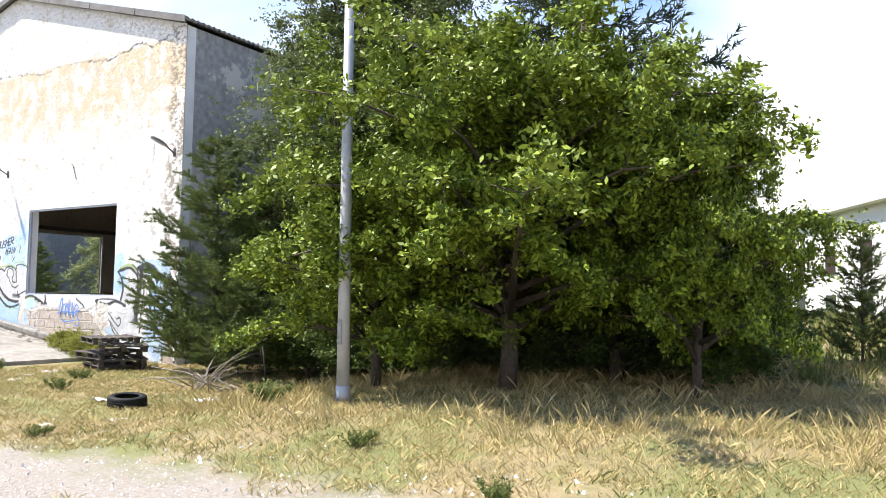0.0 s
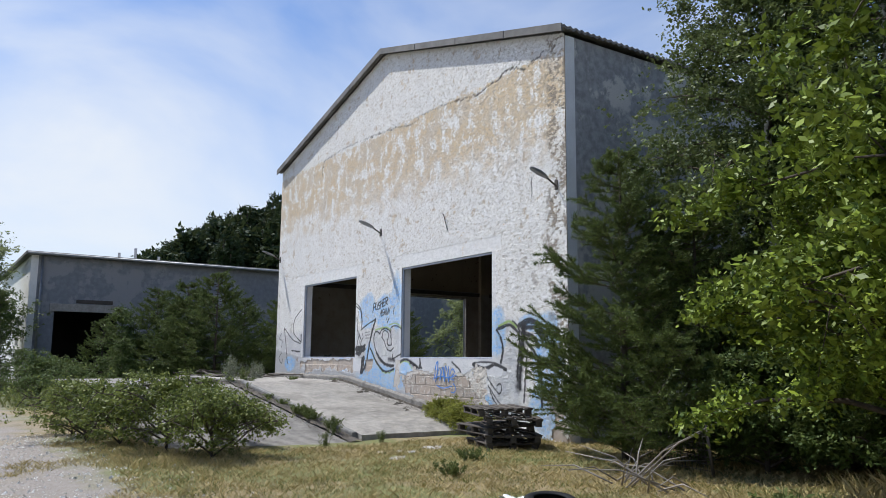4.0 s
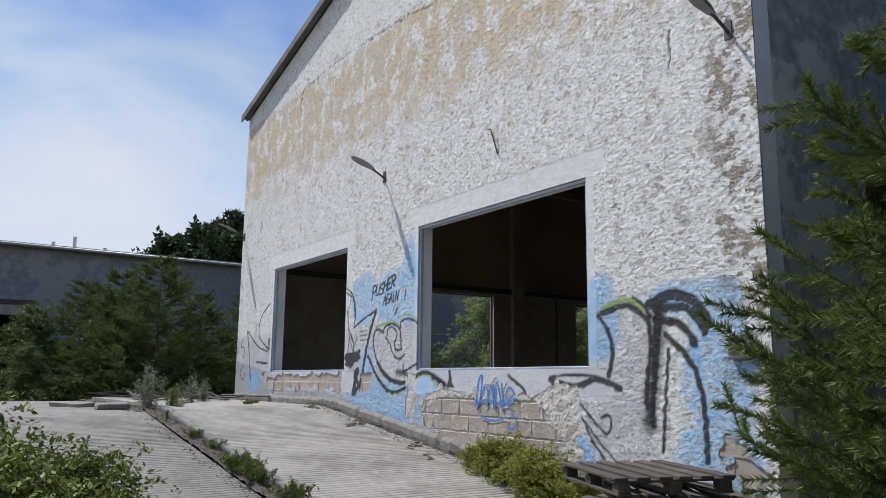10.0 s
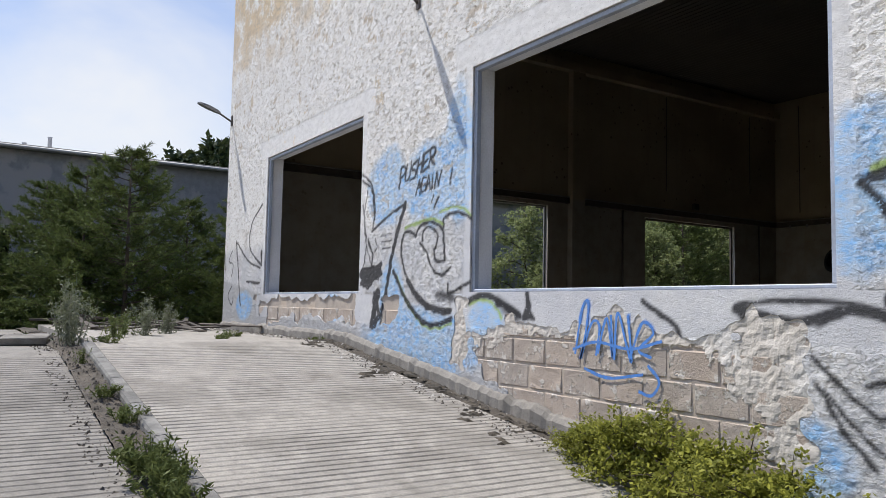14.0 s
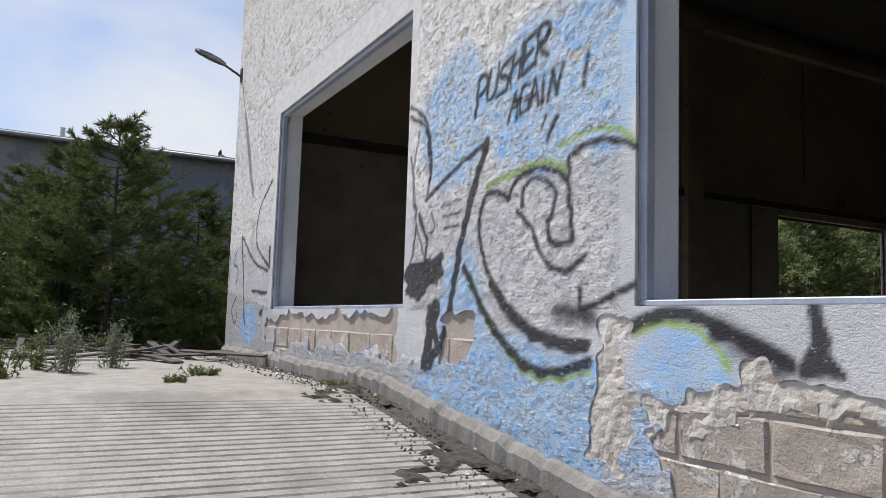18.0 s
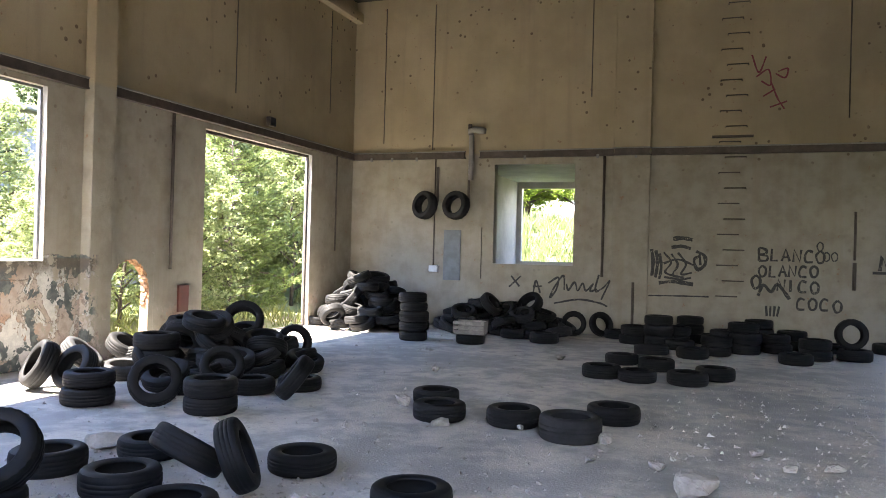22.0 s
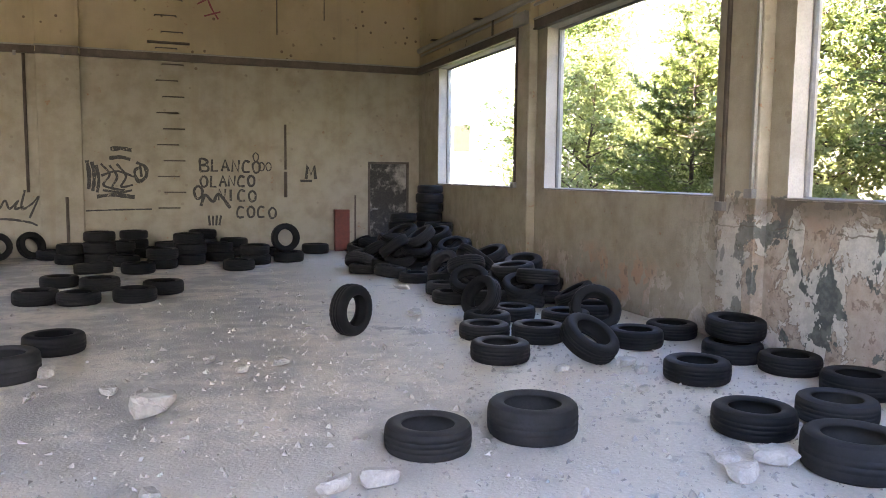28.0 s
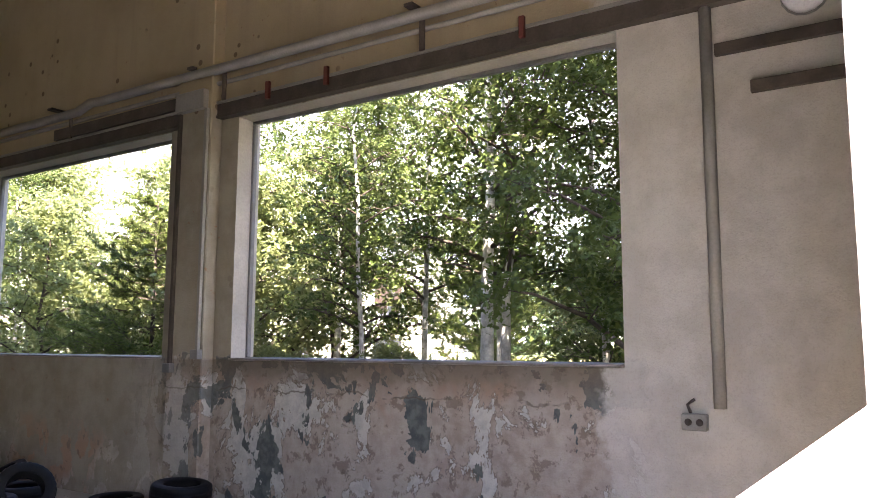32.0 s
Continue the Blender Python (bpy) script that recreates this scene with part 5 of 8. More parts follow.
TYRES = [tyre_mesh("tyre", 0.300, 0.195, 0.180, 0.006, RUBBER), tyre_mesh("tyre", 0.290, 0.175, 0.172, 0.005, RUBBER), tyre_mesh("tyre", 0.315, 0.215, 0.195, 0.007, RUBBER),
         tyre_mesh("tyre", 0.295, 0.190, 0.180, 0.0, RUBBERDUST), tyre_mesh("tyre", 0.325, 0.245, 0.205, 0.008, RUBBERDUST)]
HALFW = [0.0975, 0.0875, 0.1075, 0.095, 0.1225]
RAD = [0.30, 0.29, 0.315, 0.295, 0.325]
TLABEL = ["worn black car tyre lying on the floor", "narrow black car tyre with smooth sidewall", "wide black car tyre with block tread", "bald dusty grey-black car tyre", "broad dusty car tyre with directional tread"]
trnd = random.Random(7)


def tyre(kind, m, group, label=""):
    ob = thing("tyre", label or TLABEL[kind], "tyre", m, group)
    for nm, me in TYRES[kind]:
        part(nm, me, ob)
    return ob


def flat_tyre(x, y, z=FLOORZ, kind=0, group="loose tyres on the hall floor", tilt=0.0, label=""):
    return tyre(kind, pose(x, y, z + HALFW[kind] * 1.04 + abs(math.sin(radians(tilt))) * RAD[kind], tilt, 0, trnd.uniform(0, 360)), group, label)


def stack(x, y, n, group, kind=0):
    z = FLOORZ
    for i in range(n):
        k = trnd.choice((0, 0, 1, 2))
        flat_tyre(x + trnd.uniform(-0.03, 0.03), y + trnd.uniform(-0.03, 0.03), z, k, group, 0, "black car tyre in a neat upright stack")
        z += HALFW[k] * 2.08


def upright(x, y, turn, kind=0, lean=0.0, z=FLOORZ, group="loose tyres on the hall floor", label="black car tyre standing on its tread"):
    return tyre(kind, pose(x, y, z + RAD[kind] * math.cos(radians(lean)) + HALFW[kind] * abs(math.sin(radians(lean))), 90 - lean, 0, turn), group, label)


def heap(cx, cy, rx, ry, layers, group, seed, fall=0.2):
    """A tipped heap: wide at the foot, tyres tilted on those below."""
    rr = random.Random(seed)
    for L, count in enumerate(layers):
        s = 1.0 - fall * L
        placed = []
        tries = 0
        while len(placed) < count and tries < 400:
            tries += 1
            a, q = rr.uniform(0, 2 * math.pi), math.sqrt(rr.random()) * s
            x, y = cx + rx * q * math.cos(a), cy + ry * q * math.sin(a)
            if any((x - px) ** 2 + (y - py) ** 2 < 0.42 ** 2 for px, py in placed):
                continue
            placed.append((x, y))
            k = rr.choice((0, 0, 1, 1, 2, 3))
            tilt = rr.choice((0, 8, 14, 22, 28)) if L == 0 else rr.choice((6, 15, 24, 35, 50))
            z = FLOORZ + L * 0.175
            zz = z + HALFW[k] * math.cos(radians(tilt)) + RAD[k] * math.sin(radians(tilt)) * (0.96 if L == 0 else 0.55)
            tyre(k, pose(x, y, zz, tilt, 0, rr.uniform(0, 360)), group, "black car tyre thrown on a heap")


# loose tyres in front of the camera's window
for x, y, k in ((-0.33, 5.08, 0), (-1.57, 5.66, 1), (-1.69, 4.18, 0), (-2.50, 4.57, 0), (-3.01, 5.5, 1), (-3.42, 4.76, 0), (-2.95, 3.75, 0), (0.70, 4.12, 2), (-1.65, 2.95, 2),
                (-1.24, 8.10, 0), (-1.60, 8.95, 1), (-0.40, 8.19, 0), (0.30, 7.81, 4), (0.60, 8.84, 0), (3.34, 5.0, 3), (4.15, 5.06, 4)):
    flat_tyre(x, y, FLOORZ, k)
tyre(0, pose(-2.08, 4.82, 0.47, 34, 0, 150), "loose tyres on the hall floor", "black car tyre leaning on another tyre")
tyre(1, pose(-1.68, 4.88, 0.46, 68, 0, 118), "loose tyres on the hall floor", "black car tyre propped nearly upright")
tyre(2, pose(-2.95, 3.85, 0.58, 50, 0, 30), "loose tyres on the hall floor", "wide black tyre propped upright on a flat one")
tyre(0, pose(-2.15, 2.85, 0.50, 55, 0, 110), "loose tyres on the hall floor", "black car tyre leaning with its tread up")
tyre(0, pose(-3.6, 3.3, 0.42, 30, 0, 60), "loose tyres on the hall floor", "black car tyre leaning on a heap")
for x, y in ((0.53, 11.95), (-0.03, 12.1), (0.07, 13.8), (0.7, 13.3), (1.26, 12.0), (1.64, 12.7)):
    flat_tyre(x, y, FLOORZ, trnd.choice((0, 1, 1)), "tyres in the middle of the hall")
flat_tyre(0.60, 13.5, FLOORZ + 0.2, 1, "tyres in the middle of the hall", 6)
upright(3.68, 8.78, 38, 0)
# along the end wall
G2 = "tyres along the end wall"
for x, y, c in ((0.78, 17.6, 2), (1.2, 15.3, 1), (1.42, 18.1, 1), (2.14, 16.6, 3), (2.97, 15.4, 1), (2.75, 17.1, 2), (5.0, 18.2, 1), (3.5, 17.2, 1), (0.2, 17.9, 1), (-0.6, 18.1, 1),
                (-1.84, 16.2, 1), (-4.45, 15.1, 5), (4.1, 16.6, 1), (1.75, 17.3, 2), (0.9, 16.6, 1), (0.45, 17.1, 3), (1.0, 18.2, 3), (2.45, 17.9, 3), (3.1, 18.0, 2), (3.4, 16.3, 2), (1.6, 16.0, 2), (-0.1, 17.2, 2), (2.1, 18.2, 2), (3.9, 17.9, 1)):
    stack(x, y, c, G2)
upright(4.05, 16.55, 8, 0, 6, FLOORZ + 0.2, G2)
upright(-1.55, 17.9, 12, 1, 14, FLOORZ, G2)
upright(-0.95, 18.1, 40, 1, 20, FLOORZ, G2)
heap(-6.5, 17.1, 1.3, 1.4, (16, 13, 10, 8, 6, 5, 3), G2, 11, 0.12)
heap(-3.2, 17.4, 1.75, 0.95, (14, 10, 7, 4), G2, 12, 0.17)
# heap by the gateway side
GH = "heap of tyres by the side wall"
heap(-5.45, 9.7, 1.35, 1.5, (15, 11, 6, 2), GH, 13)
for x, y, c in ((-3.69, 7.23, 2), (-5.22, 7.0, 2), (-5.75, 8.75, 3), (-4.75, 8.1, 1), (-3.95, 8.45, 1), (-4.9, 9.0, 2)):
    stack(x, y, c, GH)
for x, y, k, tilt, turn, lift in ((-4.40, 7.15, 0, 62, 38, 0), (-3.18, 8.2, 0, 52, -60, 0), (-6.38, 7.35, 2, 62, -30, 0), (-5.90, 7.45, 0, 58, -6, 0), (-4.35, 8.35, 1, 48, 40, 0.05), (-5.25, 10.1, 2, 60, 30, 0.42),
                                  (-5.3, 9.2, 0, 14, 80, 0.62), (-6.45, 8.1, 3, 40, 120, 0.1), (-4.75, 7.75, 1, 26, 10, 0.06)):
    tyre(k, pose(x, y, FLOORZ + lift + RAD[k] * math.sin(radians(tilt)) + HALFW[k] * math.cos(radians(tilt)), tilt, 0, turn), GH, "black car tyre leaning on a heap")
upright(-5.0, 11.2, 45, 0, 8, FLOORZ, GH)
for x, y, k, tilt, turn, lift in ((-4.45, 9.35, 0, 8, 40, 0), (-4.2, 10.2, 1, 20, 70, 0), (-4.55, 9.7, 0, 24, 200, 0.2), (-3.55, 8.95, 1, 0, 0, 0), (-6.7, 9.2, 0, 30, 100, 0.1), (-6.9, 10.6, 2, 62, 80, 0)):
    tyre(k, pose(x, y, FLOORZ + lift + RAD[k] * math.sin(radians(tilt)) + HALFW[k] * math.cos(radians(tilt)), tilt, 0, turn), GH, "black car tyre thrown on a heap")
# along the window wall
G3 = "tyres under the side windows"
for x, y, k in ((4.84, 7.19, 0), (5.10, 8.22, 1), (5.63, 7.92, 0), (5.91, 9.2, 1), (6.54, 7.36, 0), (7.22, 7.65, 1), (6.26, 5.95, 0), (7.12, 6.5, 0), (7.32, 5.93, 1), (5.72, 4.61, 0),
                (6.52, 4.62, 3), (7.28, 5.12, 0), (5.80, 3.80, 4), (5.40, 8.85, 1), (6.35, 8.6, 0), (6.9, 8.9, 2)):
    flat_tyre(x, y, FLOORZ, k, G3)
flat_tyre(7.22, 6.58, FLOORZ + 0.2, 0, G3, 4)
tyre(0, pose(5.62, 6.78, 0.42, 34, 0, 24), G3, "black car tyre leaning on its neighbours")
tyre(0, pose(6.42, 8.02, 0.46, 58, 0, -20), G3, "black car tyre leaning on its neighbours")
tyre(1, pose(5.48, 9.25, 0.46, 62, 0, -70), G3, "black car tyre leaning on its neighbours")
for x, y in ((5.2, 14.31), (5.74, 14.47), (5.75, 12.87)):
    flat_tyre(x, y, FLOORZ, 1, G3)
heap(6.5, 10.9, 1.0, 1.9, (16, 11, 6), G3, 14)
heap(6.3, 14.4, 1.2, 1.6, (16, 12, 7, 3), G3, 15)
heap(6.55, 17.3, 0.85, 1.0, (8, 4), G3, 17)
stack(7.32, 16.8, 8, G3)
stack(6.72, 16.9, 5, G3)
stack(7.3, 16.1, 4, G3)


# ---- rubble ----
def rock_mesh(seed, r):
    """An angular broken lump: the hull of a few points, lightly chipped."""
    rr = random.Random(seed)
    bm = bmesh.new()
    for k in range(30):
        a, q = rr.uniform(0, 6.28), rr.uniform(0.6, 1.0)
        bm.verts.new((r * q * math.cos(a) * 1.1, r * q * math.sin(a) * 0.85, rr.uniform(-0.28, 0.62) * r * (1.25 - 0.5 * q)))
    hull = bmesh.ops.convex_hull(bm, input=bm.verts)
    bmesh.ops.delete(bm, geom=[v for v in hull["geom_interior"] if isinstance(v, bmesh.types.BMVert)], context="VERTS")
    bmesh.ops.triangulate(bm, faces=bm.faces[:])
    bmesh.ops.subdivide_edges(bm, edges=bm.edges[:], cuts=2, use_grid_fill=True)
    bmesh.ops.smooth_vert(bm, verts=bm.verts[:], factor=0.5, use_axis_x=True, use_axis_y=True, use_axis_z=True)
    for v in bm.verts:
        v.co += v.co * (0.16 * noise.noise(v.co * (2.6 / r) + Vector((seed, 0, 0))) + 0.10 * noise.noise(v.co * (8.0 / r) + Vector((seed, 3, 0))))
    return finish(bm, "stone", LUMP)


ROCKS = [rock_mesh(i, 0.1) for i in range(9)]
rk = random.Random(3)


def rock(x, y, s, z=FLOORZ, label="broken pale plaster lump on the floor"):
    ob = new("rubble_stone", rk.choice(ROCKS))
    ob.matrix_world = pose(x, y, z + 0.03 * s, 0, 0, rk.uniform(0, 360)) @ Matrix.Diagonal((s * rk.uniform(0.8, 1.4), s * rk.uniform(0.7, 1.1), s * 1.25, 1))
    return tagged(ob, label, "rubble", "plaster rubble on the hall floor")


for x, y, s in ((1.6, 6.31, 2.1), (0.47, 5.04, 1.6), (-0.68, 4.5, 0.9), (-0.3, 3.86, 0.9), (0.66, 7.8, 1.2), (0.65, 6.95, 0.8), (1.23, 7.0, 0.9), (-1.1, 7.75, 0.9), (-0.28, 7.95, 0.7),
                (-2.5, 11.3, 1.0), (-1.35, 3.75, 1.2), (-0.95, 3.6, 1.2), (-3.56, 5.5, 1.6), (-1.0, 13.7, 1.0), (2.07, 7.9, 0.9), (1.59, 4.7, 0.8), (2.34, 7.45, 0.8), (2.72, 7.6, 0.9),
                (2.87, 4.5, 1.2), (2.6, 4.5, 1.0), (5.94, 6.6, 1.1), (5.89, 6.3, 0.8), (5.23, 6.6, 0.8), (5.56, 5.75, 0.7), (4.14, 7.05, 0.6), (5.22, 11.9, 1.2), (4.76, 9.8, 1.0),
                (5.4, 4.05, 1.3), (5.1, 4.15, 0.9), (5.0, 3.9, 1.2), (-1.9, 8.6, 1.4)):
    rock(x, y, s)
# loose grit: one field of small chips
chips = []
cr = np.random.RandomState(5)
for i in range(7000):
    near = cr.rand()
    x, y = cr.uniform(-6.5, 7.5), 0.5 + 17.5 * cr.rand() ** 1.8
    if i < 2500:
        x, y = cr.normal(-0.9, 1.8), cr.normal(3.6, 1.1)
    elif i < 4000:
        x, y = cr.normal(4.6, 1.7), cr.normal(5.4, 2.4)
    if not (INX0 + 0.1 < x < INX1 - 0.1 and WT + 0.05 < y < DEEP - 0.1):
        continue
    s = 0.006 + 0.022 * cr.rand() ** 3
    p = np.array([x, y, FLOORZ])
    q = p + np.array([cr.normal(0, s, 3) * (1, 1, 0) for _ in range(3)])
    top = p + np.array([0, 0, s * 1.1])
    chips += [(q[0], q[1], top), (q[1], q[2], top), (q[2], q[0], top)]
tagged(new("floor_grit", quads_mesh("floor_grit", np.array(chips), LUMP, 3)), "fine plaster chips scattered over the floor", "grit", "", "stuff")


# ---- vegetation ----
def leaf_quads(rs, centres, size, flat=0.35, shape=(1.0, 0.55)):
    """Diamond leaves, one quad each, turned at random but leaning towards the light."""
    n = len(centres)
    nrm = rs.normal(0, 1, (n, 3))
    nrm[:, 2] = np.abs(nrm[:, 2]) + flat
    nrm /= np.linalg.norm(nrm, axis=1)[:, None]
    a = np.cross(nrm, rs.normal(0, 1, (n, 3)))
    a /= np.linalg.norm(a, axis=1)[:, None] + 1e-9
    b = np.cross(nrm, a)
    s = size * rs.uniform(0.6, 1.3, (n, 1))
    a, b = a * s * shape[0], b * s * shape[1]
    return np.stack([centres - a, centres - b * 0.9 + a * 0.1, centres + a, centres + b * 0.9 + a * 0.1], 1)


def crown_tree(seed, height, spread, base, leaves, leaf, mat, bark, trunk_r, limbs=16, droop=0.0, dense=0.34, leader=0.62):
    """Meshes of a broad-leaved tree: trunk, branches, crown."""
    rs = np.random.RandomState(seed)
    tv, tf, bv, bf = [], [], [], []
    pts = [Vector((0, 0, 0))]
    for i in range(1, 7):
        pts.append(Vector((rs.normal(0, 0.05) * i * height / 12, rs.normal(0, 0.05) * i * height / 12, height * 0.92 * i / 6)))
    tube(tv, tf, pts, [trunk_r * (1 - 0.15 * i) + 0.008 for i in range(7)], 8)
    tips = []
    for k in range(limbs):
        u = base + (0.97 - base) * (k + rs.rand()) / limbs
        z = u * height * 0.92
        i = min(5, int(u * 6))
        p = pts[i].lerp(pts[i + 1], u * 6 - i)
        reach = spread * (math.sin(math.pi * min(0.98, 0.16 + 0.84 * (u - base) / (1 - base) * leader + 0.18)) ** 0.7) * rs.uniform(0.65, 1.1)
        ang = k * 2.4 + rs.normal(0, 0.4)
        rise = rs.uniform(0.15, 0.55) * reach - droop * reach
        e = p + Vector((math.cos(ang) * reach, math.sin(ang) * reach, rise))
        m1 = p.lerp(e, 0.4) + Vector((0, 0, 0.10 * reach))
        m2 = p.lerp(e, 0.75) + Vector((0, 0, 0.08 * reach))
        r0 = trunk_r * 0.42 * (1.05 - u)
        tube(bv, bf, [p, m1, m2, e], [r0 + 0.012, r0 * 0.7 + 0.009, r0 * 0.4 + 0.007, 0.005], 5)
        for j in range(7):
            t = rs.uniform(0.3, 1.0)
            q = p.lerp(m1, t / 0.4) if t < 0.4 else (m1.lerp(m2, (t - 0.4) / 0.35) if t < 0.75 else m2.lerp(e, (t - 0.75) / 0.25))
            d = Vector((rs.normal(), rs.normal(), rs.normal() * 0.6)).normalized() * reach * rs.uniform(0.14, 0.40)
            tube(bv, bf, [q, q + d * 0.6 + Vector((0, 0, 0.03)), q + d], [0.011, 0.007, 0.003], 4)
            for w in (0.5, 0.8, 1.0):
                tips.append(q + d * w)
        tips.append(e)
    tips.append(pts[-1])
    tips = np.array([tuple(t) for t in tips])
    n = leaves
    m = max(1, n // 8)
    knots = tips[rs.randint(0, len(tips), m)] + rs.normal(0, 1, (m, 3)) * np.array([dense, dense, dense * 0.75]) * rs.uniform(0.2, 1.0, (m, 1))
    c = knots[rs.randint(0, m, n)] + rs.normal(0, 1, (n, 3)) * leaf * np.array([1.25, 1.25, 0.8])
    c[:, 2] = np.maximum(c[:, 2], 0.05)
    return (mesh_from("trunk", tv, tf, bark, smooth=True), mesh_from("bough", bv, bf, BARK, smooth=True), quads_mesh("crown", leaf_quads(rs, c, leaf), mat))


def pine_tree(seed, height, spread, needles, length, mat, bark, whorls=13, low=0.08, width=0.006, bend=0.35, power=0.8):
    rs = np.random.RandomState(seed)
    tv, tf, bv, bf = [], [], [], []
    tube(tv, tf, [(0, 0, 0), (0.02, 0.01, height * 0.5), (0, 0, height)], [0.02 * height * 0.75, 0.012 * height * 0.7, 0.012], 7)
    segs = []
    for w in range(whorls):
        u = low + (0.96 - low) * w / (whorls - 1)
        for k in range(rs.randint(5, 8)):
            a = rs.uniform(0, 2 * math.pi)
            L = spread * (1 - u) ** power * rs.uniform(0.7, 1.15) + 0.12
            p = Vector((0, 0, u * height + rs.normal(0, 0.06)))
            e = p + Vector((math.cos(a) * L, math.sin(a) * L, bend * L + rs.normal(0, 0.08)))
            m1 = p.lerp(e, 0.5) - Vector((0, 0, 0.10 * L))
            tube(bv, bf, [p, m1, e], [0.014, 0.010, 0.004], 4)
            segs.append((m1, e))
            segs.append((p.lerp(m1, 0.5), m1))
            for j in range(int(8 + 5 * L)):
                t = rs.uniform(0.25, 1)
                q = p.lerp(m1, t * 2) if t < 0.5 else m1.lerp(e, t * 2 - 1)
                side = Vector((-math.sin(a), math.cos(a), 0)) * rs.choice((-1, 1))
                d = (side * rs.uniform(0.5, 1) + Vector((math.cos(a), math.sin(a), 0)) * 0.7 + Vector((0, 0, rs.uniform(-0.1, 0.9)))).normalized() * (L * rs.uniform(0.12, 0.30) + 0.10)
                tube(bv, bf, [q, q + d], [0.007, 0.003], 3)
                segs.append((q, q + d))
    segs.append((Vector((0, 0, height * 0.9)), Vector((0, 0, height))))
    lens = np.array([(b - a).length for a, b in segs])
    pick = rs.choice(len(segs), needles, p=lens / lens.sum())
    A, B = np.array([tuple(a) for a, b in segs])[pick], np.array([tuple(b) for a, b in segs])[pick]
    t = rs.rand(needles, 1) ** 0.7
    c = A + (B - A) * t
    ax = (B - A) / np.linalg.norm(B - A, axis=1)[:, None]
    d = rs.normal(0, 1, (needles, 3))
    d = d - ax * (d * ax).sum(1)[:, None]
    d /= np.linalg.norm(d, axis=1)[:, None]
    d = d * 0.8 + ax * 0.75
    L = length * rs.uniform(0.6, 1.2, (needles, 1))
    sd = np.cross(d, rs.normal(0, 1, (needles, 3)))
    sd /= np.linalg.norm(sd, axis=1)[:, None]
    tri3 = np.stack([c - sd * width, c + sd * width, c + d * L], 1)
    return (mesh_from("trunk", tv, tf, bark, smooth=True), mesh_from("bough", bv, bf, bark), quads_mesh("crown", tri3, mat, 3))


def plant(name, meshes, x, y, scale, turn, label, category, group="", z=None, sxy=1.0):
    ob = thing(name, label, category, pose(x, y, (gz(x, y) if z is None else z) - 0.03, 0, 0, turn) @ Matrix.Diagonal((scale * sxy, scale * sxy, scale, 1)), group)
    for nm, me in zip(("trunk", "bough", "crown"), meshes):
        part(nm, me, ob)
    return ob


YELLOWLEAF = leaf_material("yellow_green_weed", (0.13, 0.14, 0.015), (0.30, 0.30, 0.04), 0.6, 0.3)
OAK = crown_tree(1, 6.7, 4.7, 0.17, 150000, 0.060, OAKLEAF, BARK, 0.17, 60, 0.14, 0.20, 0.75)
OAK2 = crown_tree(2, 6.0, 3.4, 0.12, 70000, 0.062, OAKLEAF, BARK, 0.13, 36, 0.12, 0.22, 0.75)
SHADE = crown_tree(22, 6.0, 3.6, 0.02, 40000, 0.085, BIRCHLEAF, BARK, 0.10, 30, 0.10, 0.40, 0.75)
BIRCH_A = crown_tree(3, 11.5, 2.4, 0.16, 95000, 0.044, HALLBIRCH, BIRCHBARK, 0.115, 48, 0.12, 0.42, 0.7)
BIRCH_B = crown_tree(4, 9.0, 1.9, 0.14, 26000, 0.048, BIRCHLEAF, BIRCHBARK, 0.080, 30, 0.05, 0.34, 0.7)
BIRCH_W = crown_tree(13, 11.0, 2.0, 0.34, 15000, 0.050, BIRCHLEAF, BIRCHBARK, 0.13, 34, 0.15, 0.36, 0.7)
THIN = crown_tree(14, 8.5, 1.3, 0.30, 7500, 0.048, BIRCHLEAF, BIRCHBARK, 0.06, 24, 0.0, 0.30, 0.7)
# DIMYOUNG is the sapling in dark leaf, YOUNG in the glare-pale one
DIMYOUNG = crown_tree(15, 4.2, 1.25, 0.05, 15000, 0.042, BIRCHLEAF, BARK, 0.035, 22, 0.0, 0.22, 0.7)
YOUNG = crown_tree(5, 4.2, 1.25, 0.05, 15000, 0.042, GLARELEAF, BARK, 0.035, 22, 0.0, 0.26, 0.7)
BUSH = crown_tree(6, 1.25, 1.25, 0.02, 9000, 0.036, BRAMBLE, BARK, 0.020, 20, -0.05, 0.20, 0.8)
DARKBUSH = crown_tree(62, 1.4, 1.5, 0.02, 7000, 0.05, BIRCHLEAF, BARK, 0.02, 20, -0.05, 0.22, 0.8)
HERB = crown_tree(61, 1.25, 1.35, 0.02, 8000, 0.05, YELLOWLEAF, BARK, 0.014, 20, -0.05, 0.20, 0.8)
PINE = pine_tree(7, 6.1, 2.25, 190000, 0.085, NEEDLE, BARK, 19, 0.03, 0.0060, 0.42, 0.75)
PINE2 = pine_tree(8, 5.0, 1.9, 85000, 0.095, NEEDLE, BARK, 16, 0.03, 0.0085, 0.40, 0.6)
SPRUCE = pine_tree(9, 12.0, 2.8, 60000, 0.12, SPRUCENEEDLE, BARK, 28, 0.04, 0.014, -0.12, 0.9)
FARPINE = pine_tree(10, 11.0, 2.6, 3000, 0.50, SPRUCENEEDLE, BARK, 16, 0.10, 0.13, -0.05, 0.7)
FARTREE = crown_tree(11, 9.0, 2.6, 0.15, 2600, 0.34, SPRUCENEEDLE, BARK, 0.15, 22, 0.0, 0.6, 0.8)

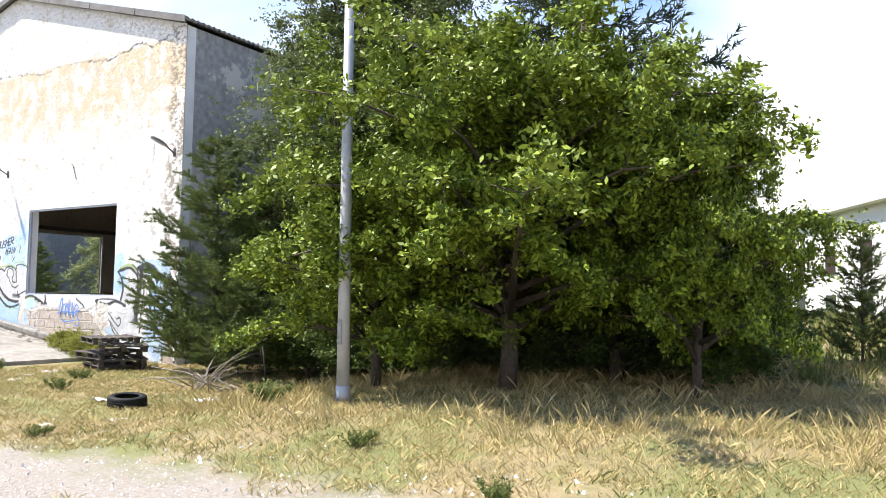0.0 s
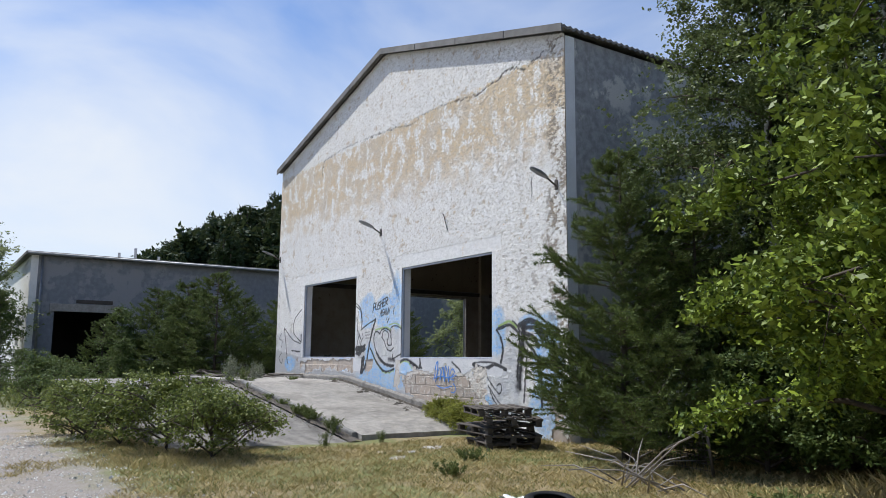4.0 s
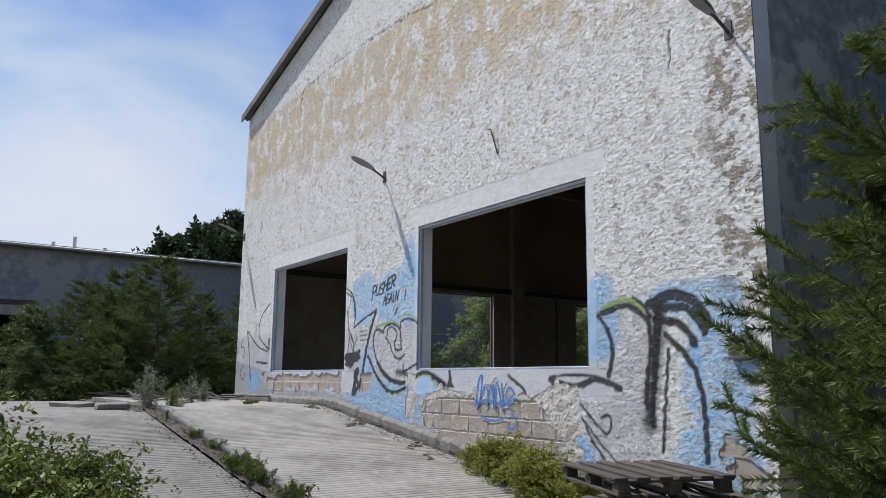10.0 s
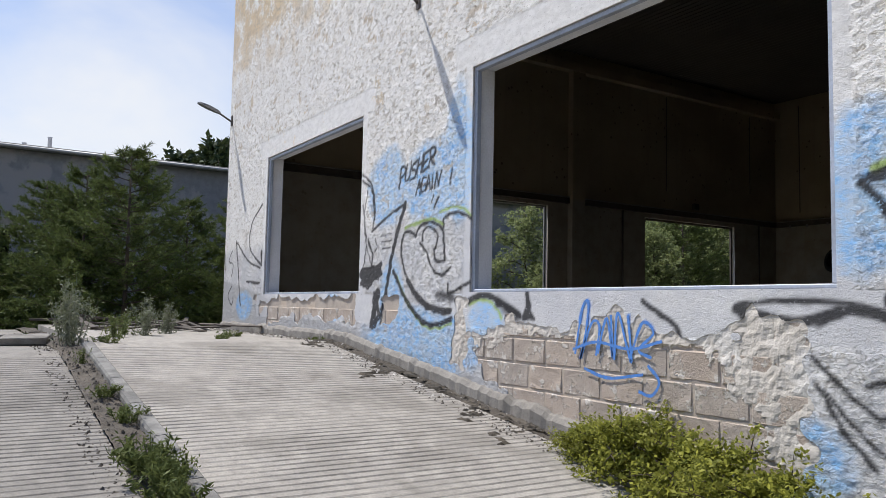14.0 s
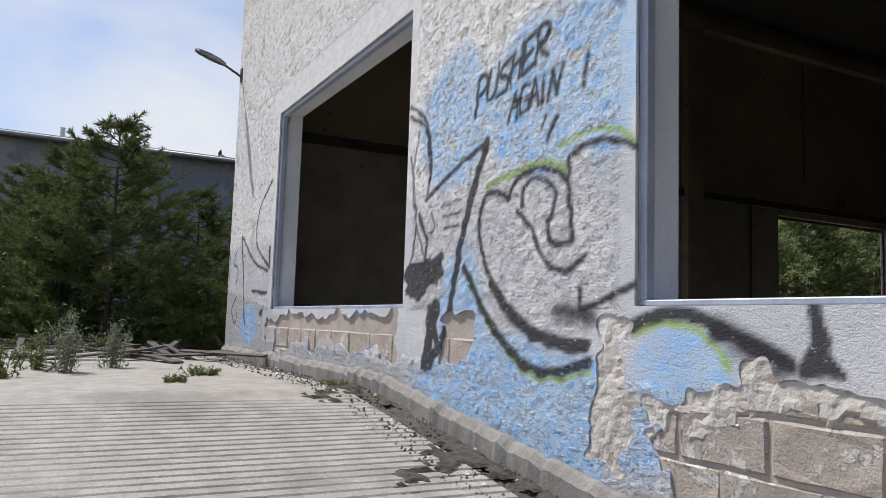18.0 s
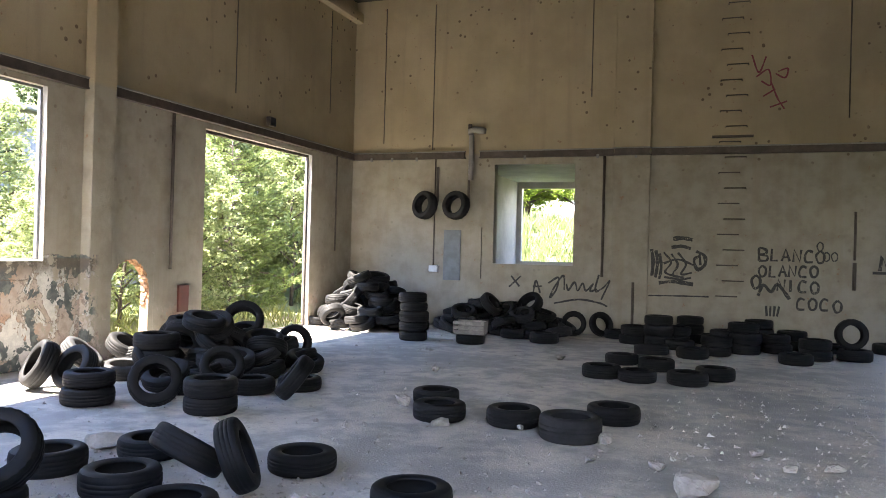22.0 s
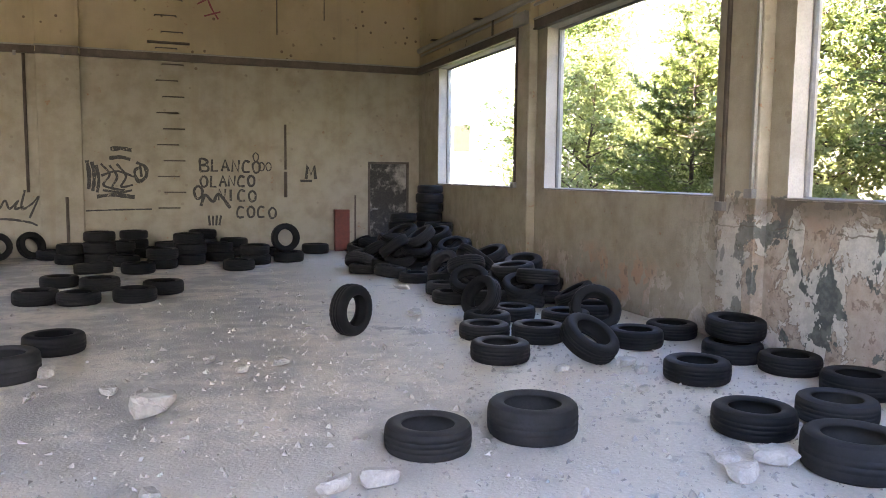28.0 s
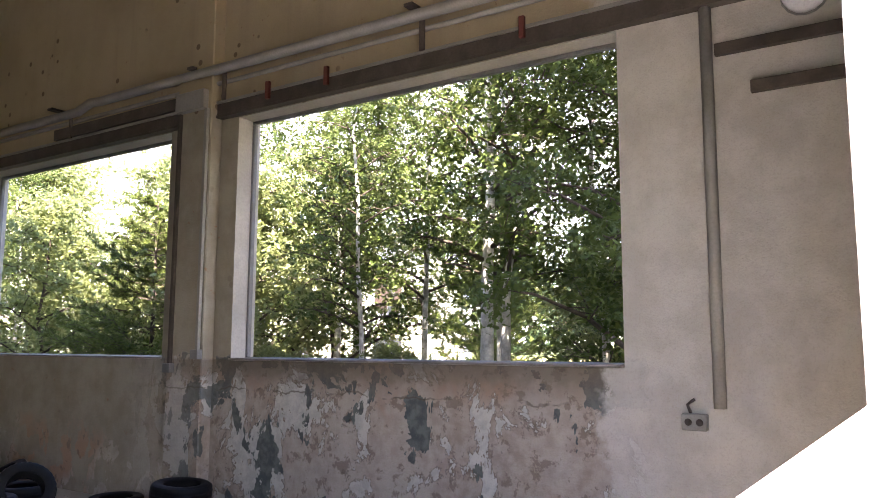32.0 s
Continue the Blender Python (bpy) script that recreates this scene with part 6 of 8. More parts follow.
# beside the start and along the east side of the hall
plant("oak_tree", OAK, 18.5, -2.2, 0.88, 30, "broad low oak with dense bright green leaves beside the pole", "tree", sxy=0.97)
# second crown is added to block sky light and darken the first one's underside
plant("oak_tree", OAK, 19.4, 0.3, 0.78, 210, "broad oak crown added to darken the underside of its neighbour", "tree", sxy=0.9)
plant("oak_tree", OAK2, 16.3, -2.7, 0.70, 140, "smaller oak with low leafy boughs", "tree")
plant("oak_tree", OAK2, 21.2, -1.3, 0.80, 250, "smaller oak in dense green leaf", "tree", sxy=0.66)
# shrubs screen light from behind; the darker birch leaf puts shade in their colour
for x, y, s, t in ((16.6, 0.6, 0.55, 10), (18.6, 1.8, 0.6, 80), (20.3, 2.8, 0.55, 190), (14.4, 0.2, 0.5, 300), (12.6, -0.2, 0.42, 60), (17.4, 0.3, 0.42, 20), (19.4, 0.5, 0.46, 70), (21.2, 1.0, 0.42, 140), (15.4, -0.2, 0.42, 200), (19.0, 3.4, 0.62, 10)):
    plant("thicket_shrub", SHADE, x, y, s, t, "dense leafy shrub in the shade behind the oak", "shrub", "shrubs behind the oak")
plant("spruce_tree", SPRUCE, 17.7, 3.1, 1.4, 0, "tall dark green spruce behind the oak", "tree")
plant("birch_tree", BIRCH_A, 11.8, 1.6, 0.98, 20, "slender birch with fine green leaves beside the hall", "tree", "birches by the hall")
plant("birch_tree", BIRCH_A, 13.7, 1.9, 1.0, 160, "slender birch with fine green leaves beside the hall", "tree", "birches by the hall")
plant("birch_tree", BIRCH_B, 10.6, 3.0, 0.95, 80, "young birch close to the hall corner", "tree", "birches by the hall")
plant("pine_tree", PINE, 10.5, -1.05, 0.9, 0, "young scots pine with long fresh needles at the wall corner", "tree", "young pines")
plant("pine_tree", PINE2, 11.4, -0.2, 0.95, 100, "young bushy pine in the shade of the trees", "tree", "young pines")
plant("pine_tree", PINE2, 13.3, 0.9, 1.0, 200, "young bushy pine in the shade of the trees", "tree", "young pines")
plant("pine_tree", PINE2, 22.9, 7.2, 0.62, 10, "young pine in front of the white house", "tree", "young pines", sxy=0.75)
plant("pine_tree", PINE2, 24.2, 7.4, 0.5, 70, "small pine in the meadow", "tree", "young pines")
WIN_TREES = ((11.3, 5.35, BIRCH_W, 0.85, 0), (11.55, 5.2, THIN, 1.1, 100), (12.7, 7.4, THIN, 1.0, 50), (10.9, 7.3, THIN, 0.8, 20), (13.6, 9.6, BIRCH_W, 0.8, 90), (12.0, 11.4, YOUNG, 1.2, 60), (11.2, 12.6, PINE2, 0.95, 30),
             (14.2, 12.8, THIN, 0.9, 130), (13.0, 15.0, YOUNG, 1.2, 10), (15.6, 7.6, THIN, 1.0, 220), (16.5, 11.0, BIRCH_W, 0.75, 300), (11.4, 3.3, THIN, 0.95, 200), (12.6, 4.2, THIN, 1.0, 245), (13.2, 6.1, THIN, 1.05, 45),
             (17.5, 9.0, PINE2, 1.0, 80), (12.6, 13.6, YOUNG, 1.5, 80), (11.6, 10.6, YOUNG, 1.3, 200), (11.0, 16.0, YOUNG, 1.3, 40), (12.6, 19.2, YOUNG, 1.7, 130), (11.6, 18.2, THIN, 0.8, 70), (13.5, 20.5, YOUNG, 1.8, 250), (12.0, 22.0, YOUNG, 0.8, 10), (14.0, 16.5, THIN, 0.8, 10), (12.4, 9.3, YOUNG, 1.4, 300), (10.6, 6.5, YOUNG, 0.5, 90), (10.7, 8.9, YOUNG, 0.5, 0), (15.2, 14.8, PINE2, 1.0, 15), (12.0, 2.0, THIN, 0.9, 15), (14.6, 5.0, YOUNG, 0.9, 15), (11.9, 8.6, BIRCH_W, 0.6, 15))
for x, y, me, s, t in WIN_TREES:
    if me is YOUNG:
        plant("sapling", me, x, y, s, t, "light green leafy sapling outside the windows, glare in its colour", "sapling", "trees outside the windows")
    elif me is PINE2:
        plant("pine_tree", me, x, y, s, t, "bushy young pine outside the windows", "tree", "trees outside the windows")
    else:
        plant("birch_tree", me, x, y, s, t, "white-barked birch outside the windows", "tree", "trees outside the windows")
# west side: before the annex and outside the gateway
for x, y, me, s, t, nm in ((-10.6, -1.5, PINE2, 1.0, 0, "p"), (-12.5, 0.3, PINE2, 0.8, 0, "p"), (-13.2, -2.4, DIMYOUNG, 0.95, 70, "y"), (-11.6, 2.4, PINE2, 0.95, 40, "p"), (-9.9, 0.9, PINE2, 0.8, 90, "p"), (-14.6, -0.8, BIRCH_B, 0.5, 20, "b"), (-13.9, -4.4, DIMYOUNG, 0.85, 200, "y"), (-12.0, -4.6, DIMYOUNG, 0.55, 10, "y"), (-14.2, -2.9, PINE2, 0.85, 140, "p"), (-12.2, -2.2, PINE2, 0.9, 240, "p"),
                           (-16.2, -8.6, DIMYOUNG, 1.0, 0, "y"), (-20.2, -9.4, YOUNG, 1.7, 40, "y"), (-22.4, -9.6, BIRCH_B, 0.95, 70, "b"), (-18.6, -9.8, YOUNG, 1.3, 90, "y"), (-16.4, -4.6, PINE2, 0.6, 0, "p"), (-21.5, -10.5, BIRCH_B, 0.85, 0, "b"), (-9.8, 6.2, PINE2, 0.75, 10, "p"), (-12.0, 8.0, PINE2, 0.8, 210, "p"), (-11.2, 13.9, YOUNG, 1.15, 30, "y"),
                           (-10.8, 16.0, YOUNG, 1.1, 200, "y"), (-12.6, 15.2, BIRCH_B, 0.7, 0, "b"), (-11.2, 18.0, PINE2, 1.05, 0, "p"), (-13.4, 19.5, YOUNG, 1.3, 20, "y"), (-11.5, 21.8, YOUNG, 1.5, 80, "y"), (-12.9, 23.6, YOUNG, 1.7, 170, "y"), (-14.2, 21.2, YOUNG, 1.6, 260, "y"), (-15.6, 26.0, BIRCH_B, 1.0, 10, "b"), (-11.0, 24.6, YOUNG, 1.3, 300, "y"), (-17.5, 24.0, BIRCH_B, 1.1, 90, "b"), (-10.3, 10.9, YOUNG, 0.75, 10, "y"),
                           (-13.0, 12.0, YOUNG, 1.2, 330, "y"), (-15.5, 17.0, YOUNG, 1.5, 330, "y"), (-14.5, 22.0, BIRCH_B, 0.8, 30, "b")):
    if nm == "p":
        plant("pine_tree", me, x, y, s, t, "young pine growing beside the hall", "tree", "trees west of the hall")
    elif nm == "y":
        plant("sapling", me, x, y, s, t, "leafy sapling beside the hall, lit or dim by leaf colour", "sapling", "trees west of the hall")
    else:
        plant("birch_tree", me, x, y, s, t, "young birch beside the hall", "tree", "trees west of the hall")
# behind the hall, seen through the deep window
for x, y, s in ((-6.6, 33.5, 0.95), (-9.0, 34.0, 1.0), (-4.2, 34.5, 0.95), (-12.0, 33.0, 0.9), (-7.6, 37.0, 1.2)):
    plant("oak_tree", OAK2, x, y, s, x * 40, "leafy tree on the grass bank", "tree", "trees on the bank")
# bushes
for x, y, s, t in ((-10.4, -5.0, 0.6, 0), (-11.4, -6.3, 0.7, 60), (-12.6, -3.4, 0.8, 130), (-10.3, -7.6, 0.7, 200), (-13.0, -7.4, 0.9, 20), (-10.6, -3.2, 0.5, 80), (-15.0, -6.6, 0.9, 10)):
    plant("bush", DARKBUSH, x, y, s, t, "dark green undergrowth beyond the ramp", "bush", "bushes beyond the ramp")
for x, y, s, t in ((3.0, -8.3, 0.9, 20), (1.4, -8.3, 0.85, 110), (5.6, -7.4, 1.0, 0), (6.9, -7.0, 0.85, 80), (4.2, -7.9, 0.8, 150), (5.3, -6.1, 0.7, 40)):
    plant("bush", BUSH, x, y, s, t, "low bramble bush with green leaves at the ramp edge", "bush", "bushes by the ramp")
for x, y, s, t in ((4.0, -0.45, 0.40, 0), (4.7, -0.5, 0.42, 90), (5.3, -0.6, 0.40, 150), (3.5, -0.4, 0.26, 30), (6.0, -0.7, 0.32, 10)):
    plant("weed_clump", HERB, x, y, s, t, "yellow-green weeds growing at the wall foot", "weeds", "weeds by the ramp", max(0.05, ramp_z(x) - 0.05))


def stalks(seed, n, h, spread, leaves, leaf, mat):
    """Upright weed stems with narrow leaves."""
    rs = np.random.RandomState(seed)
    bv, bf, tips = [], [], []
    for k in range(n):
        a, r = rs.uniform(0, 6.28), spread * rs.rand()
        p = Vector((math.cos(a) * r * 0.4, math.sin(a) * r * 0.4, 0))
        e = Vector((math.cos(a) * r, math.sin(a) * r, h * rs.uniform(0.6, 1.0)))
        tube(bv, bf, [p, p.lerp(e, 0.5) + Vector((0, 0, 0.05 * h)), e], [0.006, 0.005, 0.002], 4)
        for j in range(10):
            tips.append(p.lerp(e, rs.uniform(0.15, 1.0)))
    tips = np.array([tuple(q) for q in tips])
    c = tips[rs.randint(0, len(tips), leaves)] + rs.normal(0, 0.035 * h + 0.01, (leaves, 3))
    c[:, 2] = np.maximum(c[:, 2], 0.01)
    return mesh_from("stem", bv, bf, mat), quads_mesh("foliage", leaf_quads(rs, c, leaf, 0.1, (1.0, 0.28)), mat)


def weeds(meshes, x, y, s, label, z=None):
    ob = thing("weed_plant", label, "weed", pose(x, y, (gz(x, y) if z is None else z), 0, 0, x * 97) @ Matrix.Diagonal((s, s, s, 1)), "weeds by the ramp")
    part("stem", meshes[0], ob)
    part("foliage", meshes[1], ob)


GREYWEED = leaf_material("grey_green_weed", (0.13, 0.15, 0.10), (0.25, 0.26, 0.20), 0.6, 0.2)
TALLWEED = stalks(41, 14, 0.95, 0.42, 900, 0.035, GREYWEED)
WEEDLEAF = leaf_material("joint_weed_leaves", (0.045, 0.070, 0.018), (0.140, 0.165, 0.045), 0.6, 0.2)
GREENWEED = stalks(42, 10, 0.55, 0.30, 600, 0.035, WEEDLEAF)
LOWWEED = stalks(43, 16, 0.22, 0.28, 700, 0.030, WEEDLEAF)
for x, y, s in ((-2.35, -3.55, 1.0), (-3.0, -3.45, 0.8), (-3.9, -2.4, 0.8), (-4.6, -1.9, 0.7)):
    weeds(TALLWEED, x, y, s, "tall grey-green weed standing in a concrete joint", ramp_z(x) - 0.1)
for x, y, s in ((-3.3, -2.9, 0.8), (-4.3, -2.6, 0.9), (2.9, -3.60, 0.6), (3.15, -3.58, 0.55), (4.7, -3.7, 0.8), (-1.0, -3.58, 0.4), (6.2, -4.6, 0.6), (5.9, -3.2, 0.5)):
    weeds(GREENWEED, x, y, s, "fresh green weed sprouting beside the ramp", max(gz(x, y), ramp_z(min(x, 5.3)) - 0.1) if x < 5.3 else None)
for x, y, s in ((-1.9, -3.2, 0.7), (0.6, -3.6, 0.6), (1.5, -3.58, 0.7), (2.7, -3.6, 1.1), (3.0, -3.5, 1.0), (3.35, -3.58, 1.0), (4.3, -3.6, 1.0), (-2.7, -1.6, 0.6), (-3.5, -1.2, 0.7), (-2.2, -0.35, 0.5)):
    weeds(LOWWEED, x, y, s, "low leafy weed in a joint of the concrete", ramp_z(x) - 0.05)
for x, y, s in ((15.9, -4.9, 1.0), (18.8, -6.4, 0.6), (21.0, -7.2, 0.6), (14.8, -7.6, 0.5), (10.5, -4.6, 0.7), (9.3, -3.4, 0.7)):
    weeds(LOWWEED, x, y, s * 1.5, "low green weed in the dry grass")

# wooded hill and skyline far off
hr = random.Random(21)
wood = tagged(thing("far_wood", "dark wooded hillside far behind the buildings", "wood"), kind="stuff")
for i in range(230):
    az, r = 62 + 15.8 * hr.random(), hr.uniform(78, 118)
    x, y = 17 - r * math.sin(radians(az)), -10 + r * math.cos(radians(az))
    pine = hr.random() < (0.85 if az < 74 else 0.4)
    me = FARPINE if pine else FARTREE
    crest = 2.0 + r * math.tan(radians(7.6 + max(0.0, 78 - az) * 0.56)) * hr.uniform(0.72, 1.0)
    s = max(0.35, (crest - gz(x, y)) / (11.0 if pine else 9.0))
    if i > 195:
        a = hr.uniform(-0.5, 2.6)
        x, y, s = 60 * math.cos(a) + hr.uniform(-8, 8), 70 * math.sin(a) + hr.uniform(-6, 20), hr.uniform(0.7, 1.25)
    for k in (0, 2):
        o = part(("trunk", "", "crown")[k], me[k], wood)
        o.matrix_local = pose(x, y, gz(x, y) - 0.4, 0, 0, hr.uniform(0, 360)) @ Matrix.Diagonal((s, s, s, 1))


# ---- grass ----
def grass_field(name, seed, n, x0, x1, y0, y1, h0, h1, mat, test, wid=0.005, lean=0.5):
    rs = np.random.RandomState(seed)
    tuft = rs.uniform((x0, y0), (x1, y1), (n // 9, 2))
    p = tuft[rs.randint(0, len(tuft), n)] + rs.normal(0, 0.075, (n, 2))
    keep = np.array([test(x, y) for x, y in p])
    p = p[keep]
    n = len(p)
    z = np.array([gz(x, y) for x, y in p]) - 0.01
    base = np.column_stack([p, z])
    a = rs.uniform(0, 2 * np.pi, n)
    h = rs.uniform(h0, h1, n) * rs.uniform(0.5, 1.0, n)
    side = np.column_stack([np.cos(a), np.sin(a), np.zeros(n)]) * wid
    tip = base + np.column_stack([rs.normal(0, lean, n) * h, rs.normal(0, lean, n) * h, h])
    q = np.stack([base - side, base + side, (base * 0.4 + tip * 0.6) + side * 0.6 + np.column_stack([np.zeros((n, 2)), h * 0.12]), tip], 1)
    return tagged(new(name, quads_mesh(name, q, mat)), "uneven tufts of grass over the yard", "grass", "", "stuff")


def free(x, y):
    if -9.3 < x < 6.1 and -7.35 < y < 0.1:
        return False
    if -8.1 < x < 8.1 and -0.05 < y < 19.1:
        return False
    return True


def patchy(lo, off):
    def ok(x, y):
        if not free(x, y):
            return False
        n = noise.noise(Vector((x * 0.55, y * 0.55, off))) + 0.5 * noise.noise(Vector((x * 1.7, y * 1.7, off)))
        lane = smooth_step(-7.9, -9.3, y - 0.13 * max(0.0, x - 10.0))
        return n > lo + 1.1 * lane
    return ok


grass_field("dry_grass", 31, 300000, 3, 30, -13.5, 1.5, 0.03, 0.11, DRYGRASS, patchy(-0.75, 1.0), 0.006, 0.8)
grass_field("green_grass", 32, 90000, 3, 30, -12.0, 3.0, 0.03, 0.10, GREENGRASS, patchy(-0.12, 5.0), 0.007, 0.7)
grass_field("tall_grass", 33, 40000, 14, 31, -6.2, 9, 0.10, 0.32, DRYGRASS, patchy(-0.1, 9.0), 0.0028, 0.45)
grass_field("meadow_grass", 34, 40000, 14, 36, 2, 26, 0.15, 0.5, GREENGRASS, patchy(-0.4, 13.0), 0.014, 0.3)
# bank grass takes the glare-pale leaf colour too
grass_field("bank_grass", 35, 22000, -12, 2, 22.6, 31, 0.25, 0.7, GLARELEAF, free, 0.016, 0.3)
grass_field("west_grass", 36, 22000, -24, -9, -12, 20, 0.15, 0.6, GREENGRASS, free, 0.012, 0.35)
grass_field("west_yard_grass", 37, 30000, -9, 8, -13.5, -7.0, 0.06, 0.2, DRYGRASS, patchy(-0.1, 2.0), 0.006, 0.6)

# ---- annex to the west ----
annex = thing("annex_building", "long grey rendered hall with a flat-pitched roof and dark gateway", "building")
# inner faces are coloured near-black to stand for the unlit inside
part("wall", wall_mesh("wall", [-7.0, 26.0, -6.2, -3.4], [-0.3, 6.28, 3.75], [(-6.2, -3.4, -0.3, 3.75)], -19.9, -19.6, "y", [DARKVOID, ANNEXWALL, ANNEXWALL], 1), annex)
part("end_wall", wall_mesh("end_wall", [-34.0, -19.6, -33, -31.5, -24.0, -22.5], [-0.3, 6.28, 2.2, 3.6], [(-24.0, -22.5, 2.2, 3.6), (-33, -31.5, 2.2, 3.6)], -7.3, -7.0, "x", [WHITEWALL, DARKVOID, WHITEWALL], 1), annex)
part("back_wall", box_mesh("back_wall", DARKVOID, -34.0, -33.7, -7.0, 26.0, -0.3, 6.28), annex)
part("side_wall", box_mesh("side_wall", ANNEXWALL, -33.7, -19.9, 25.7, 26.0, -0.3, 6.28), annex)
part("floor_slab", box_mesh("floor_slab", RAMP, -33.7, -19.9, -7.0, 25.7, 0.3, 0.42), annex)
part("roof", box_mesh("roof", ROOFSHEET, -34.3, -19.35, -7.55, 26.3, 6.28, 6.44, 0.02), annex)
part("gutter", tube_mesh("gutter", GALV, [(-19.27, -7.5, 6.33), (-19.27, 26.2, 6.29)], 0.07), annex)
part("downpipe", tube_mesh("downpipe", GALV, [(-19.5, -6.85, 6.3), (-19.5, -6.85, 0.2)], 0.055), annex)
part("lintel", box_mesh("lintel", RAMP, -19.6, -19.5, -6.4, -3.2, 3.75, 4.1), annex)
part("sign_board", box_mesh("sign_board", WOODDARK, -19.6, -19.54, -5.3, -3.7, 4.15, 4.32), annex)

for y, h in ((-3.0, 0.55), (-2.2, 0.85), (-1.0, 0.5)):
    part("vent_pipe", tube_mesh("vent_pipe", WHITEPAINT, [(-22.5, y, 6.4), (-22.5, y, 6.48 + h), (-22.5, y, 6.5 + h)], [0.07, 0.07, 0.09], 8), annex)
# ---- white house to the north-east ----
ux, uy = 0.472, -0.882
house = thing("white_house", "long white rendered house with a low roof and dark windows", "house")
hl = 30.0


def hp(u, w, z):
    return (12.6 + ux * u - uy * w, 42.0 + uy * u + ux * w, z)


def hbox(name, mat, u0, u1, w0, w1, z0, z1):
    v = [hp(u, w, z) for z in (z0, z1) for w in (w0, w1) for u in (u0, u1)]
    f = [(0, 2, 3, 1), (4, 5, 7, 6), (0, 1, 5, 4), (2, 6, 7, 3), (0, 4, 6, 2), (1, 3, 7, 5)]
    return mesh_from(name, v, f, mat)


part("wall", hbox("wall", WHITEWALL, 0, hl, 0.0, 9.0, 0.0, 6.0), house)
part("roof", hbox("roof", WHITEWALL, -0.4, hl + 0.4, -0.5, 9.4, 6.0, 6.22), house)
HGLASS = plain("dim_window_glass", (0.05, 0.055, 0.06), 0.15, 0, 0.2)
BOARD = plain("brown_window_board", (0.030, 0.015, 0.009), 0.7, 0, 0.2)
for i in range(8):
    for z0 in (0.9, 3.2):
        u = 2.42 + i * 3.48
        wobj = part("window", hbox("window", WHITEWALL, u - 0.06, u + 1.10, -0.04, -0.003, z0 - 0.06, z0 + 1.36), house)
        part("pane", hbox("pane", BOARD if z0 > 3 else HGLASS, u, u + 1.04, -0.07, -0.045, z0, z0 + 1.3), wobj)


# ---- loose stones ----
def stone_field(name, seed, n, place, size, mat, label):
    rs = np.random.RandomState(seed)
    out = []
    for i in range(n):
        p = place(rs)
        if p is None:
            continue
        s = size * (0.35 + rs.rand() ** 3)
        q = [np.array([p[0] + s * math.cos(a) * rs.uniform(0.6, 1), p[1] + s * math.sin(a) * rs.uniform(0.6, 1), p[2] - s * 0.2]) for a in (0.3, 1.9, 3.4, 5.0)]
        t1 = np.array([p[0] + rs.normal(0, s * 0.2), p[1] + rs.normal(0, s * 0.2), p[2] + s * rs.uniform(0.4, 0.8)])
        t2 = t1 + rs.normal(0, s * 0.3, 3) * (1, 1, 0.3)
        out += [(q[0], q[1], t1), (q[1], q[2], t2), (q[2], q[3], t2), (q[3], q[0], t1), (q[1], t2, t1), (q[3], t1, t2)]
    return tagged(new(name, quads_mesh(name, np.array(out), mat, 3)), label, "stones", "", "stuff")


def on_drive(rs):
    x, y = rs.uniform(1, 26), rs.uniform(-13.5, -6.5)
    if y - 0.13 * max(0.0, x - 10.0) > -8.3 + rs.normal(0, 0.5):
        return None
    return x, y, gz(x, y)


def on_strip(rs):
    x, y = rs.uniform(-8, 6.2), -0.60 * rs.rand() ** 1.3
    return x, y - 0.02, ramp_z(x) - (0.02 if y > -0.34 else -0.004)


def on_gutter(rs):
    x, y = rs.uniform(-7, 5.2), rs.uniform(-3.95, -3.46)
    return x, y, ramp_z(x) - (0.05 if y > -3.72 else 0.10)


DARKSTONE = plain("dark_debris", (0.11, 0.095, 0.08), 0.95, 0, 0.4, 9.0, 50.0, 0.6, 0.006, local=False)
stone_field("drive_gravel", 51, 16000, on_drive, 0.032, RUBBLE, "pale gravel scattered on the drive")
stone_field("wall_debris", 52, 3800, on_strip, 0.017, DARKSTONE, "dark crumbled debris at the wall foot")
stone_field("wall_chips", 53, 350, on_strip, 0.024, RUBBLE, "pale plaster chips fallen from the wall")
stone_field("gutter_debris", 54, 1800, on_gutter, 0.022, DARKSTONE, "dark leaf litter and crumbs in the joint")


# ---- lines sprayed on other walls ----
NSTROKE = [0]


def stroke(mat, w, *c, y=-0.0105, parent=None, test=True):
    v, f = [], []
    NSTROKE[0] += 1
    y -= 0.00025 * (NSTROKE[0] % 24)
    ribbon(v, f, list(zip(c[::2], c[1::2])), w, y, peeled if test else None)
    if f:
        part("sprayed_line", mesh_from("sprayed_line", v, f, mat), parent or wall_front)


def word(text, x, z, h, w, mat, y, parent, step=0.78, seed=1):
    rr = random.Random(seed)
    v, f = [], []
    for i, ch in enumerate(text):
        for c in LETTERS.get(ch, ()):
            ox, oz = x + i * h * step + rr.uniform(-0.04, 0.04) * h, z + rr.uniform(-0.07, 0.07) * h
            ribbon(v, f, [(ox + a * h, oz + b2 * h) for a, b2 in zip(c[::2], c[1::2])], w, y, None, ch in ROUND)
    part("painted_word", mesh_from("painted_word", v, f, mat), parent)


